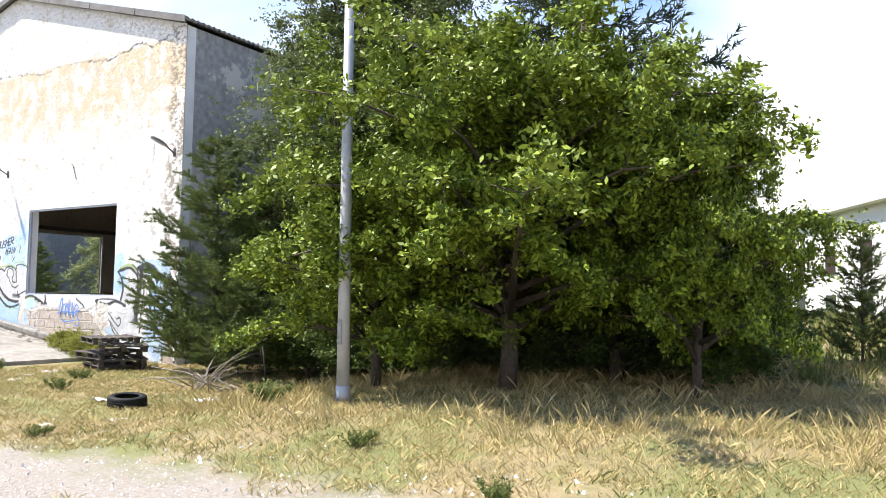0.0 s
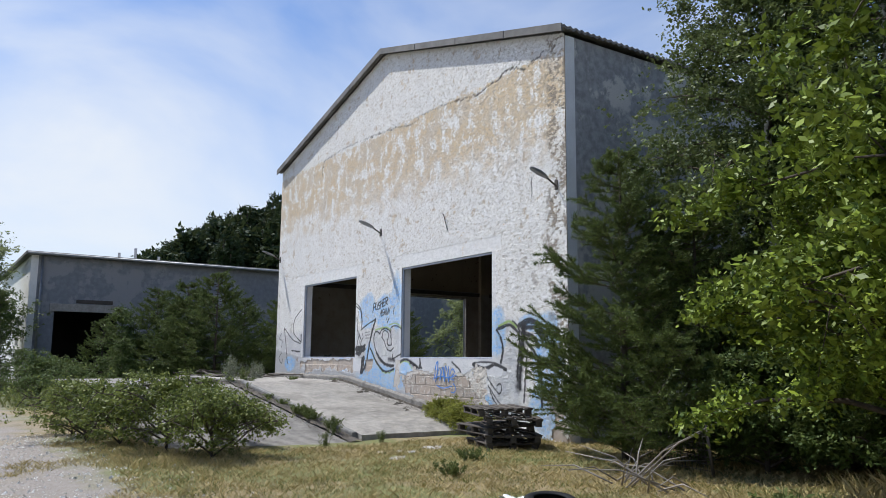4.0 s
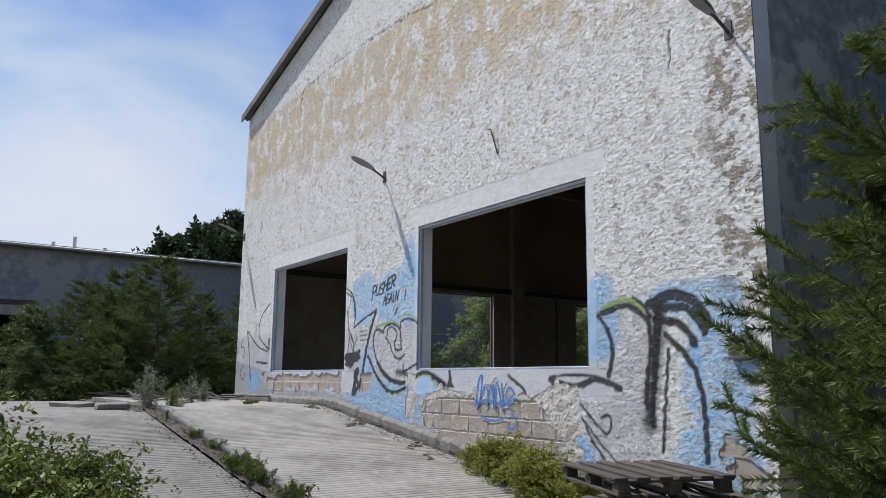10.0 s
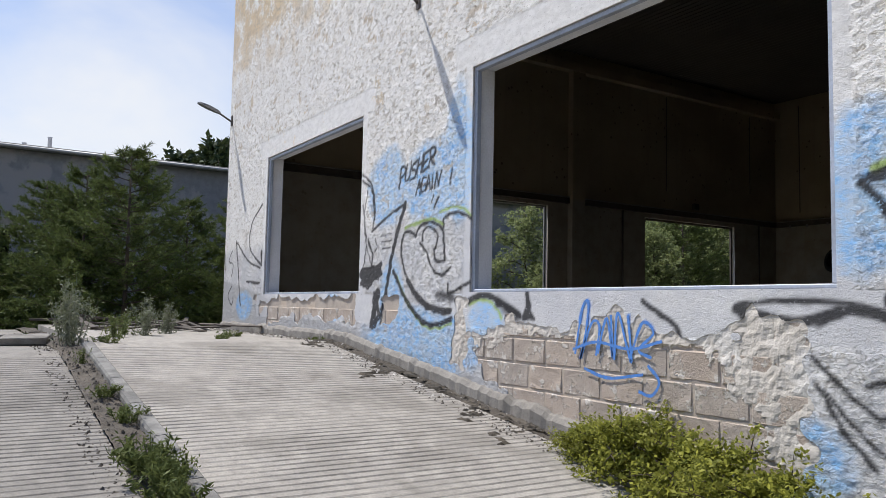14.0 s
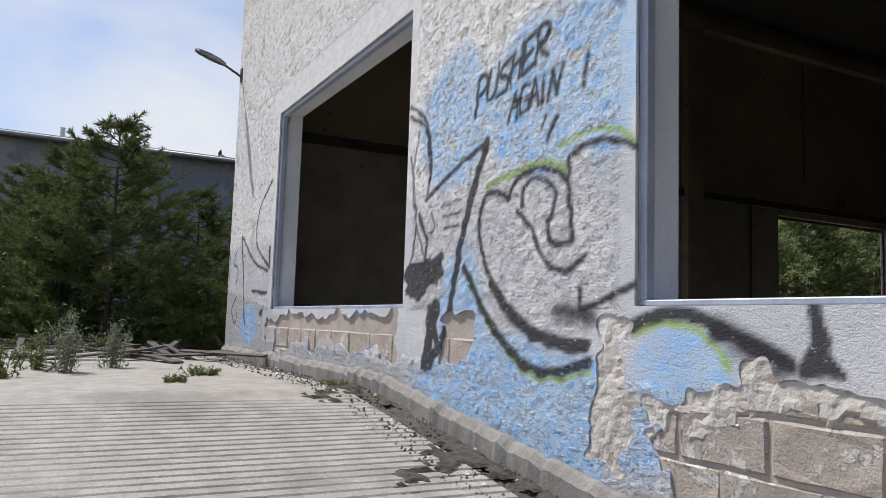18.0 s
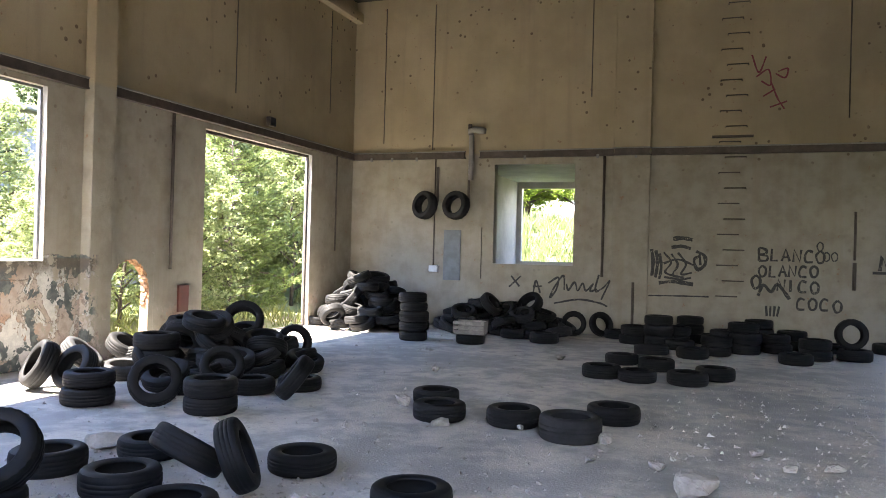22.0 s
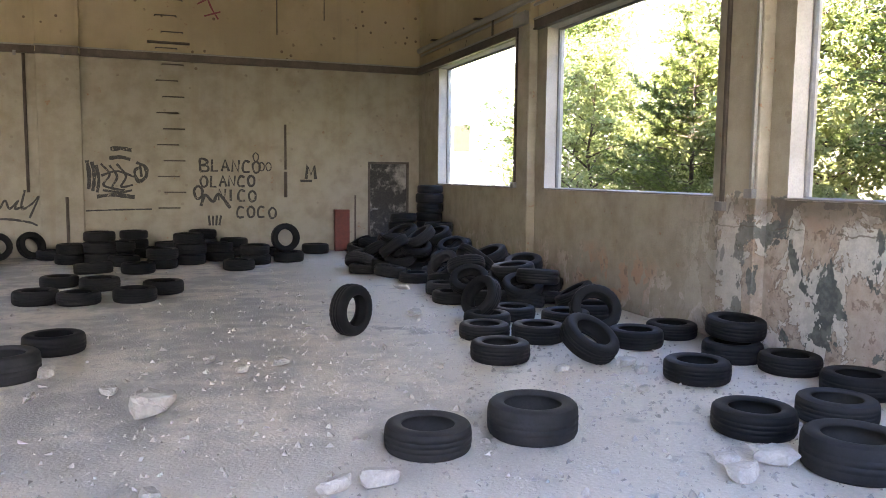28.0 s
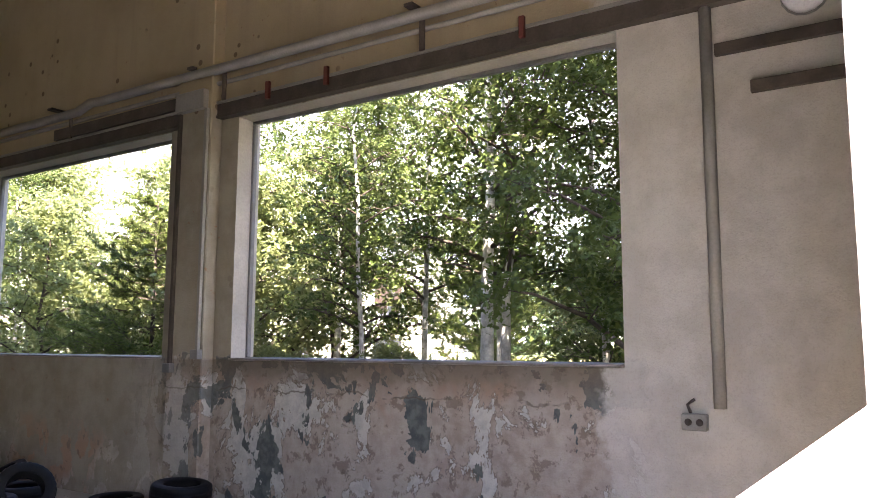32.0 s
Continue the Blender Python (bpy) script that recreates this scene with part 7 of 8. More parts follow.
# writing on the end wall
wall_north = bpy.data.objects["wall_north"]
NY = DEEP - 0.007
word("BLANCO", 2.45, 2.03, 0.27, 0.064, BLACKPAINT, NY, wall_north, 0.86, 5)
word("OO", 3.75, 2.08, 0.20, 0.035, BLACKPAINT, NY, wall_north, 0.8, 15)
word("O", 3.62, 2.28, 0.20, 0.035, BLACKPAINT, NY, wall_north, 1, 6)
word("OLANCO", 2.45, 1.70, 0.25, 0.062, BLACKPAINT, NY, wall_north, 0.84, 7)
word("NICO", 2.85, 1.36, 0.26, 0.062, BLACKPAINT, NY, wall_north, 0.84, 8)
word("COCO", 3.25, 0.97, 0.26, 0.062, BLACKPAINT, NY, wall_north, 0.92, 9)
word("O", 2.30, 1.42, 0.30, 0.07, BLACKPAINT, NY, wall_north, 1, 10)
stroke(BLACKPAINT, 0.09, 2.45, 1.25, 2.55, 1.5, 2.72, 1.35, 2.85, 1.52, 3.1, 1.2, y=NY, parent=wall_north, test=False)
for k in range(4):
    stroke(BLACKPAINT, 0.06, 2.62 + 0.09 * k, 1.03, 2.64 + 0.07 * k, 0.80, y=NY, parent=wall_north, test=False)
word("M", 4.86, 1.88, 0.32, 0.10, BLACKPAINT, NY, wall_north, 1, 11)
stroke(BLACKPAINT, 0.07, 4.72, 1.84, 5.0, 1.84, y=NY, parent=wall_north, test=False)
# black scrawl
for w, c in ((0.10, (0.10, 2.25, 0.14, 1.95, 0.12, 1.62)), (0.09, (0.20, 2.22, 0.24, 1.9, 0.20, 1.58)), (0.08, (0.28, 2.15, 0.33, 1.85, 0.29, 1.55)), (0.12, (0.58, 2.50, 0.80, 2.52, 1.02, 2.48)), (0.10, (0.55, 2.30, 0.78, 2.33, 0.98, 2.28)),
             (0.06, (0.38, 2.18, 0.55, 1.95, 0.42, 1.72, 0.66, 1.62)), (0.06, (0.55, 2.15, 0.70, 1.90, 0.60, 1.66, 0.85, 1.60)), (0.06, (0.70, 2.18, 0.88, 1.92, 0.78, 1.68, 1.02, 1.72)), (0.06, (0.38, 1.92, 0.70, 2.02, 1.05, 1.90)),
             (0.09, (1.10, 2.22, 1.28, 2.12, 1.30, 1.92, 1.14, 1.80, 1.06, 2.02, 1.18, 2.12)), (0.07, (1.18, 2.16, 1.20, 1.90)), (0.11, (0.28, 1.46, 0.62, 1.50, 1.05, 1.45)), (0.06, (0.40, 1.60, 0.75, 1.56, 1.00, 1.60))):
    stroke(BLACKPAINT, w, *c, y=NY, parent=wall_north, test=False)
stroke(BLACKPAINT, 0.04, 0.05, 1.15, 0.7, 1.17, 1.4, 1.18, y=NY, parent=wall_north, test=False)
# looping signature
for c in ((-3.35, 1.22, -3.05, 1.5), (-3.3, 1.5, -3.08, 1.24), (-2.72, 1.12, -2.66, 1.4, -2.55, 1.1), (-2.74, 1.25, -2.5, 1.27), (-2.35, 1.35, -2.1, 1.5, -2.15, 1.2, -2.3, 1.0, -2.2, 1.25, -1.98, 1.55, -1.95, 1.2),
          (-1.9, 1.35, -1.85, 1.2, -1.7, 1.4, -1.62, 1.2, -1.5, 1.38, -1.42, 1.2, -1.25, 1.38, -1.32, 1.2, -1.15, 1.25), (-1.12, 1.6, -1.2, 1.2, -1.0, 1.3, -0.86, 1.45, -1.05, 1.0),
          (-2.2, 0.86, -1.6, 0.98, -1.1, 0.92, -0.9, 0.84)):
    stroke(BLACKPAINT, 0.055, *c, y=NY, parent=wall_north, test=False)
for c in ((2.2, 6.7, 2.35, 6.3, 2.5, 6.65), (2.3, 6.2, 2.55, 6.35, 2.6, 6.0, 2.4, 6.1), (2.6, 6.1, 2.75, 5.7, 2.9, 5.45), (2.45, 5.75, 2.7, 5.9), (2.75, 6.3, 2.95, 6.35, 2.9, 6.15, 2.7, 6.25), (2.6, 5.5, 2.95, 5.62)):
    stroke(REDPAINT, 0.045, *c, y=NY, parent=wall_north, test=False)

# ---- things on the front wall ----


def wall_lamp(x, z):
    lamp = thing("wall_lamp", "grey street-type wall lamp on a bent steel arm, weathered", "lamp", pose(x, 0, z), "lamps on the front wall")
    part("wall_plate", box_mesh("wall_plate", DARKSTEEL, -0.05, 0.05, -0.02, -0.002, -0.12, 0.10, 0.004), lamp)
    part("arm", tube_mesh("arm", DARKSTEEL, [(0, -0.01, -0.04), (0, -0.07, 0.0), (0, -0.30, 0.12)], 0.02), lamp)
    v, f = [], []
    for k, (yy, w2, h2) in enumerate(((-0.26, 0.035, 0.03), (-0.34, 0.06, 0.05), (-0.50, 0.085, 0.055), (-0.68, 0.07, 0.04), (-0.74, 0.03, 0.02))):
        zz = 0.12 + (-yy - 0.3) * 0.32
        v += [(-w2, yy, zz), (-w2 * 0.7, yy, zz + h2), (w2 * 0.7, yy, zz + h2), (w2, yy, zz), (w2 * 0.8, yy, zz - h2 * 0.4), (-w2 * 0.8, yy, zz - h2 * 0.4)]
        if k:
            f += [(6 * (k - 1) + i, 6 * (k - 1) + (i + 1) % 6, 6 * k + (i + 1) % 6, 6 * k + i) for i in range(6)]
    f += [(5, 4, 3, 2, 1, 0), tuple(range(24, 30))]
    head = part("head", mesh_from("head", v, f, GALV), lamp)
    return lamp


for x, z in ((-0.06, 5.44), (7.70, 5.46), (-7.88, 5.42)):
    wall_lamp(x, z)
mb = thing("meter_box", "small grey wall box with broken cover on the plaster", "box", pose(7.66, 0, 1.92))
part("body", box_mesh("body", GALV, -0.14, 0.14, -0.07, -0.008, -0.13, 0.13, 0.01), mb)
part("cover", box_mesh("cover", DARKSTEEL, -0.11, 0.02, -0.082, -0.071, -0.08, 0.09, 0.004), mb)
part("cover_flap", box_mesh("cover_flap", RAMP, 0.03, 0.12, -0.08, -0.071, -0.1, 0.02, 0.004), mb)
hook = thing("wall_hook", "bent rusty wire bracket on the front wall", "bracket", pose(3.4, 0, 5.25))
part("wire", tube_mesh("wire", DARKSTEEL, [(-0.13, -0.03, 0.24), (0, -0.07, 0.2), (0.04, -0.05, 0.05), (0.1, -0.01, -0.22)], 0.012, 5), hook)

# ---- outdoor things ----
pole = thing("lamp_pole", "tall plain galvanised steel lamp pole in the grass", "pole", pose(17.08, -4.53, gz(17.08, -4.53) - 0.1, 0, -0.4, 0))
part("shaft", tube_mesh("shaft", POLEPAINT, [(0, 0, 0), (0, 0, 2.2), (0, 0, 9.0)], [0.092, 0.085, 0.055], 14), pole)
part("access_door", box_mesh("access_door", GALV, -0.04, 0.04, -0.098, -0.088, 0.9, 1.25, 0.004), pole)
part("base_collar", tube_mesh("base_collar", POLEPAINT, [(0, 0, 0.05), (0, 0, 0.32)], 0.10, 14), pole)


def pallet(m, dark, name="pallet"):
    wood = WOODDARK if dark else WOODPALE
    p = thing(name, "weathered wooden pallet in an untidy stack" if dark else "bleached wooden pallet lying across the stack", "pallet", m, "pallet stack")
    me = box_mesh("board", wood, -0.64, 0.64, -0.06, 0.06, 0, 0.024, 0.004)
    for k in range(6):
        part("deck_board", me, p, pose(0, -0.48 + k * 0.192, 0.126, 0, 0, (k % 3 - 1) * 0.6))
    for yy in (-0.46, 0, 0.46):
        part("bottom_board", me, p, pose(0, yy, 0.002))
    cross = box_mesh("cross_board", wood, -0.06, 0.06, -0.54, 0.54, 0, 0.022, 0.004)
    blk = box_mesh("block", wood, -0.06, 0.06, -0.055, 0.055, 0, 0.078, 0.004)
    for xx in (-0.57, 0, 0.57):
        part("cross_board", cross, p, pose(xx, 0, 0.104))
        for yy in (-0.46, 0, 0.46):
            part("spacer_block", blk, p, pose(xx, yy, 0.026))
    return p


for k, (dx, dy, a, d, t, z) in enumerate(((0, 0, -18, True, 0, 0.0), (0.12, 0.06, -30, True, 0, 0.152), (-0.16, -0.05, -8, True, 2.5, 0.304), (0.16, 0.1, -34, True, -2, 0.470), (-0.05, -0.1, -22, True, 0.6, 0.640))):
    pallet(pose(7.75 + dx, -1.55 + dy, gz(7.75, -1.55) - 0.02 + z, t, 0, a), d)
og = "litter in the yard"
flat = tyre(0, pose(13.3, -5.25, gz(13.3, -5.25) + 0.10, 4, 3, 20), og, "old black tyre lying in the dry grass")
tyre(1, pose(6.35, -1.05, 0.16, 2, 6, 50), og, "old tyre half hidden by weeds at the wall foot")


def litter(x, y, s, a):
    bm = bmesh.new()
    bmesh.ops.create_grid(bm, x_segments=6, y_segments=5, size=s)
    for v in bm.verts:
        v.co.z = 0.05 + 0.06 * noise.noise(v.co * 9 + Vector((x, y, 0)))
        v.co.y *= 0.6
    bmesh.ops.solidify(bm, geom=list(bm.faces), thickness=0.003)
    ob = new("paper_scrap", finish(bm, "paper_scrap", WHITEPAINT))
    ob.matrix_world = pose(x, y, gz(x, y), 0, 0, a)
    return tagged(ob, "crumpled white paper scrap in the grass", "litter", og)


for x, y, s, a in ((12.5, -5.15, 0.14, 10), (13.95, -4.2, 0.2, 70)):
    litter(x, y, s, a)
for x, y, s in ((7.6, -3.9, 4.6), (7.3, -2.9, 3.2), (8.4, -4.3, 2.4), (14.6, -6.4, 2.2), (14.0, -7.0, 1.6)):
    ob = new("concrete_slab", rk.choice(ROCKS))
    ob.matrix_world = pose(x, y, gz(x, y) - 0.01, 0, 0, rk.uniform(0, 180)) @ Matrix.Diagonal((s, s * 0.7, 0.5, 1))
    tagged(ob, "flat broken concrete piece sunk in the grass", "slab", og)
brush = thing("dead_branches", "tangle of dry dead branches on the ground", "branches", pose(12.6, -2.9, gz(12.6, -2.9)))
br = random.Random(8)
for k in range(22):
    a, L = br.uniform(0, 6.28), br.uniform(0.7, 1.7)
    p0 = Vector((br.uniform(-0.7, 0.7), br.uniform(-0.5, 0.5), 0.02))
    d = Vector((math.cos(a), math.sin(a), br.uniform(0.05, 0.8))).normalized() * L
    part("dead_branch", tube_mesh("dead_branch", WOODPALE, [p0, p0 + d * 0.5 + Vector((0, 0, 0.12)), p0 + d], [0.014, 0.010, 0.004], 5), brush)
fence = thing("wire_panel", "fallen rusty wire mesh panel leaning in the undergrowth", "fence", pose(11.2, -0.9, gz(11.2, -0.9), 0, 0, 160))
for xx in (-1.4, 0.0, 1.4):
    part("post", tube_mesh("post", DARKSTEEL, [(xx, 0, 0), (xx, 0.1, 0.75)], 0.02, 6), fence)
for k in range(7):
    part("wire", tube_mesh("wire", DARKSTEEL, [(-1.4, 0.015 * k, 0.08 + 0.1 * k), (0, 0.015 * k + 0.02, 0.05 + 0.1 * k), (1.4, 0.015 * k, 0.08 + 0.1 * k)], 0.005, 4), fence)
for k in range(28):
    part("wire", tube_mesh("wire", DARKSTEEL, [(-1.35 + 0.1 * k, 0, 0.03), (-1.35 + 0.1 * k, 0.09, 0.7)], 0.004, 4), fence)

# ---- fixtures inside ----
rail = tagged(thing("wall_rail", "dark steel channel rail running round the hall walls", "rail"), kind="structure")
for args in ((INX0, INX0 + 0.11, WT, 9.36), (INX0, INX0 + 0.11, 9.84, DEEP - 0.11), (INX0, -4.58, DEEP - 0.11, DEEP), (-4.2, -0.82, DEEP - 0.11, DEEP), (0.03, INX1, DEEP - 0.11, DEEP), (-0.82, 0.03, DEEP - 0.21, DEEP - 0.1),
             (INX1 - 0.10, INX1, WT, 6.72), (INX1 - 0.10, INX1, 7.3, 12.2), (INX1 - 0.10, INX1, 12.75, DEEP - 0.11)):
    x0, x1, y0, y1 = args
    part("web", box_mesh("web", DARKSTEEL, x0 + 0.02, x1 - 0.02, y0 + 0.02 if y1 - y0 < 0.2 else y0, y1 - 0.02 if y1 - y0 < 0.2 else y1, 4.49, 4.62, 0), rail)
    part("flange", box_mesh("flange", PIPEGREY, x0, x1, y0, y1, 4.62, 4.65, 0.003), rail)
    part("flange", box_mesh("flange", DARKSTEEL, x0, x1, y0, y1, 4.46, 4.49, 0.003), rail)
for x in (-7.2, -6.6, -5.9, -3.0, -1.2, -0.3):
    part("rail_clip", box_mesh("rail_clip", GALV, x - 0.03, x + 0.03, DEEP - 0.13, DEEP - 0.105, 4.40, 4.50), rail)
for y in (2.88, 5.07, 5.89):
    part("red_clip", box_mesh("red_clip", REDMETAL, INX1 - 0.14, INX1 - 0.10, y - 0.025, y + 0.025, 4.53, 4.72), rail)
pipe = thing("heating_pipe", "long grey heating pipe on brackets above the windows", "pipe")
part("run", tube_mesh("run", PIPEGREY, [(7.53, 0.5, 4.95), (7.53, 8.85, 5.01), (7.52, 9.05, 5.02), (7.53, 9.35, 4.95), (7.53, 18.3, 4.98)], 0.058, 12), pipe)
part("run", tube_mesh("run", PIPEGREY, [(7.60, 0.5, 4.85), (7.60, 18.3, 4.88)], 0.026, 10), pipe)
for y in (1.2, 4.0, 7.05, 9.9, 12.2, 14.6, 17.2):
    part("clamp", box_mesh("clamp", DARKSTEEL, 7.46, INX1, y - 0.05, y + 0.05, 5.055, 5.085, 0.003), pipe)
for y in (3.91, 6.58, 9.55, 13.9):
    part("hanger", box_mesh("hanger", DARKSTEEL, 7.555, 7.575, y - 0.03, y + 0.03, 4.64, 4.96, 0.003), pipe)
for y in (7.01, 12.48):
    box = new("cable_box", box_mesh("cable_box", PIPEGREY, 7.44, 7.52, y - 0.24, y + 0.24, 4.56, 4.78, 0.008))
    tagged(box, "grey sheet steel cable box on a pilaster", "box", "cable boxes")
beam2 = new("lintel_beam", box_mesh("lintel_beam", DARKSTEEL, 7.56, INX1, 7.34, 9.93, 4.66, 4.80, 0.004))
tagged(beam2, "dark steel section fixed above a window", "beam")
for y, a, b2 in ((7.22, 1.75, 4.56), (6.77, 1.9, 4.56), (12.66, 1.9, 4.56)):
    st = thing("steel_post", "dark steel conduit post on a pilaster", "conduit", None, "wall conduits")
    part("channel", box_mesh("channel", PIPEGREY if y < 7 else DARKSTEEL, 7.48, 7.52, y - 0.022, y + 0.022, a, b2, 0.004), st)
    part("foot_bracket", box_mesh("foot_bracket", GALV, 7.45, 7.52, y - 0.06, y + 0.06, a - 0.10, a, 0.004), st)


def conduit(x, y, z0, z1, w=0.02, mat=DARKSTEEL, label="thin dark cable conduit on the wall"):
    ob = new("conduit", tube_mesh("conduit", mat, [(x, y, z0), (x, y, z1)], w, 6))
    return tagged(ob, label, "conduit", "wall conduits")


for args in ((-1.05, DEEP - 0.02, 1.55, 4.46, 0.035), (4.37, DEEP - 0.02, 1.45, 2.05, 0.04), (4.37, DEEP - 0.02, 2.1, 3.15, 0.028), (-5.40, DEEP - 0.02, 1.7, 4.46, 0.018), (-0.30, DEEP - 0.115, 0.35, 1.45, 0.035), (6.05, DEEP - 0.02, 0.3, 1.5, 0.02),
             (-4.1, DEEP - 0.02, 1.4, 2.7, 0.012), (INX0 + 0.02, 11.45, 1.6, 4.46, 0.03), (INX0 + 0.02, 17.75, 2.0, 4.46, 0.022), (INX0 + 0.02, 13.3, 5.2, 8.1, 0.012), (INX0 + 0.02, 17.3, 5.5, 8.1, 0.012),
             (-6.9, DEEP - 0.02, 4.9, 8.5, 0.014), (-5.5, DEEP - 0.02, 4.7, 8.5, 0.014), (-1.4, DEEP - 0.02, 5.9, 8.5, 0.014), (4.2, DEEP - 0.02, 5.2, 8.5, 0.014), (5.3, DEEP - 0.02, 5.6, 8.5, 0.012)):
    conduit(*args)
conduit(INX1 - 0.03, 1.40, 1.52, 5.2, 0.045, PIPEGREY, "grey plastic cable duct on the wall")
for z0, y0 in ((4.12, 1.34), (3.80, 1.10)):
    ob = new("wooden_batten", box_mesh("wooden_batten", WOODDARK, INX1 - 0.05, INX1, 0.36, y0, z0 - 0.045, z0 + 0.045, 0.004))
    tagged(ob, "dark brown batten fixed to the wall", "batten", "battens on the wall")
sock = thing("socket_box", "old grey double socket box on the wall", "socket", pose(INX1, 1.58, 1.42))
part("body", box_mesh("body", PIPEGREY, -0.06, 0, -0.09, 0.09, -0.06, 0.06, 0.008), sock)
for yy in (-0.04, 0.04):
    part("outlet", tube_mesh("outlet", DARKSTEEL, [(-0.064, yy, 0), (-0.058, yy, 0)], 0.026, 10), sock)
part("cable", tube_mesh("cable", DARKSTEEL, [(-0.02, 0.03, 0.06), (-0.03, 0.05, 0.12), (-0.02, 0.0, 0.16)], 0.012, 5), sock)
bulk = thing("bulkhead_lamp", "white round bulkhead lamp high on the wall", "lamp", pose(INX1, 0.72, 4.42))
part("glass", tube_mesh("glass", WHITEPAINT, [(-0.01, 0, 0), (-0.08, 0, 0), (-0.13, 0, 0), (-0.15, 0, 0)], [0.15, 0.15, 0.11, 0.04], 16), bulk)
part("base", tube_mesh("base", GALV, [(0, 0, 0), (-0.012, 0, 0)], 0.165, 16), bulk)
# rung ladder
lad = thing("rung_ladder", "iron climbing rungs set into the end wall", "ladder")
for k in range(21):
    z = 1.21 + 0.352 * k
    o = 0.13 if k % 2 else 0.0
    part("rung", tube_mesh("rung", DARKSTEEL, [(1.55 + o, DEEP, z), (1.55 + o, DEEP - 0.12, z), (2.0 + o, DEEP - 0.12, z), (2.0 + o, DEEP, z)], 0.014, 6), lad)
part("step_bar", box_mesh("step_bar", DARKSTEEL, 1.39, 2.27, DEEP - 0.16, DEEP - 0.02, 4.83, 4.87, 0.003), lad)
# tyres hung on the wall
for i, x in enumerate((-5.55, -4.70)):
    tyre(4, pose(x, DEEP - 0.34, 3.24, 80, 0, -24 + 10 * i) @ Matrix.Scale(1.12, 4), "tyres hung on the end wall", "black tyre hung from a strap on the end wall")
    st = new("hanging_strap", box_mesh("hanging_strap", DARKSTEEL, x + 0.20, x + 0.26, DEEP - 0.06, DEEP - 0.03, 3.35, 4.25, 0.003))
    tagged(st, "dark strap holding a tyre to the wall", "strap", "tyres hung on the end wall")
ob = new("grey_panel", box_mesh("grey_panel", plain("slate_grey_paint", (0.16, 0.18, 0.20), 0.6, 0, 0.2, 5.0, 40.0, 0.2, 0.003, local=False), -5.12, -4.66, DEEP - 0.025, DEEP - 0.002, 1.33, 2.62, 0.004))
tagged(ob, "slate grey board with peeling white flakes", "panel")
ob = new("junction_box", box_mesh("junction_box", WHITEPAINT, -5.50, -5.25, DEEP - 0.10, DEEP - 0.002, 1.53, 1.70, 0.012))
tagged(ob, "white cable junction box on the wall", "box")
vent = thing("vent_pipe", "grey elbowed vent pipe on the end wall", "pipe")
part("riser", tube_mesh("riser", PIPEGREY, [(-4.40, DEEP - 0.12, 3.9), (-4.40, DEEP - 0.12, 5.05)], 0.065, 12), vent)
part("elbow", tube_mesh("elbow", PIPEGREY, [(-4.42, DEEP - 0.12, 5.05), (-4.42, DEEP - 0.14, 5.15), (-4.30, DEEP - 0.18, 5.17), (-4.02, DEEP - 0.24, 5.12)], [0.07, 0.08, 0.085, 0.085], 12), vent)
part("stub", tube_mesh("stub", DARKSTEEL, [(-4.45, DEEP - 0.12, 5.15), (-4.45, DEEP - 0.12, 5.32)], 0.05, 10), vent)
cab = thing("red_cabinet", "small red metal cabinet against the end wall", "cabinet", pose(5.7, DEEP, FLOORZ))
part("body", box_mesh("body", REDMETAL, -0.18, 0.18, -0.16, -0.012, 0.0, 1.0, 0.01), cab)
part("door", box_mesh("door", REDMETAL, -0.16, 0.16, -0.175, -0.162, 0.03, 0.97, 0.004), cab)
ob = new("red_board", box_mesh("red_board", REDMETAL, INX0, INX0 + 0.05, 11.68, 11.96, 0.80, 1.30, 0.005))
tagged(ob, "small dark red board fixed to the side wall", "board")
fl = thing("floodlight", "small black floodlight on the side wall", "lamp", pose(INX0, 14.5, 4.80))
part("housing", box_mesh("housing", DARKSTEEL, 0.05, 0.16, -0.12, 0.12, -0.09, 0.11, 0.012), fl)
part("bracket", box_mesh("bracket", DARKSTEEL, 0.0, 0.05, -0.03, 0.03, -0.04, 0.04, 0.004), fl)
part("glass", box_mesh("glass", HGLASS, 0.161, 0.168, -0.10, 0.10, -0.07, 0.09, 0.003), fl)
crate = thing("wooden_crate", "pale broken wooden crate lying on tyres", "crate", pose(-3.2, 15.2, FLOORZ + 0.2, 0, 0, 6))
for k in range(3):
    part("slat", box_mesh("slat", WOODPALE, -0.33, 0.33, -0.22, -0.205, 0.02 + 0.09 * k, 0.09 + 0.09 * k), crate)
    part("slat", box_mesh("slat", WOODPALE, -0.33, 0.33, 0.205, 0.22, 0.02 + 0.09 * k, 0.09 + 0.09 * k), crate)
part("base", box_mesh("base", WOODPALE, -0.33, 0.33, -0.2, 0.2, 0.0, 0.018), crate)
for x in (-0.32, 0.32):
    part("end_board", box_mesh("end_board", WOODPALE, x - 0.01, x + 0.01, -0.2, 0.2, 0.02, 0.27), crate)
flat_tyre(-3.2, 15.2, FLOORZ, 0, G2)

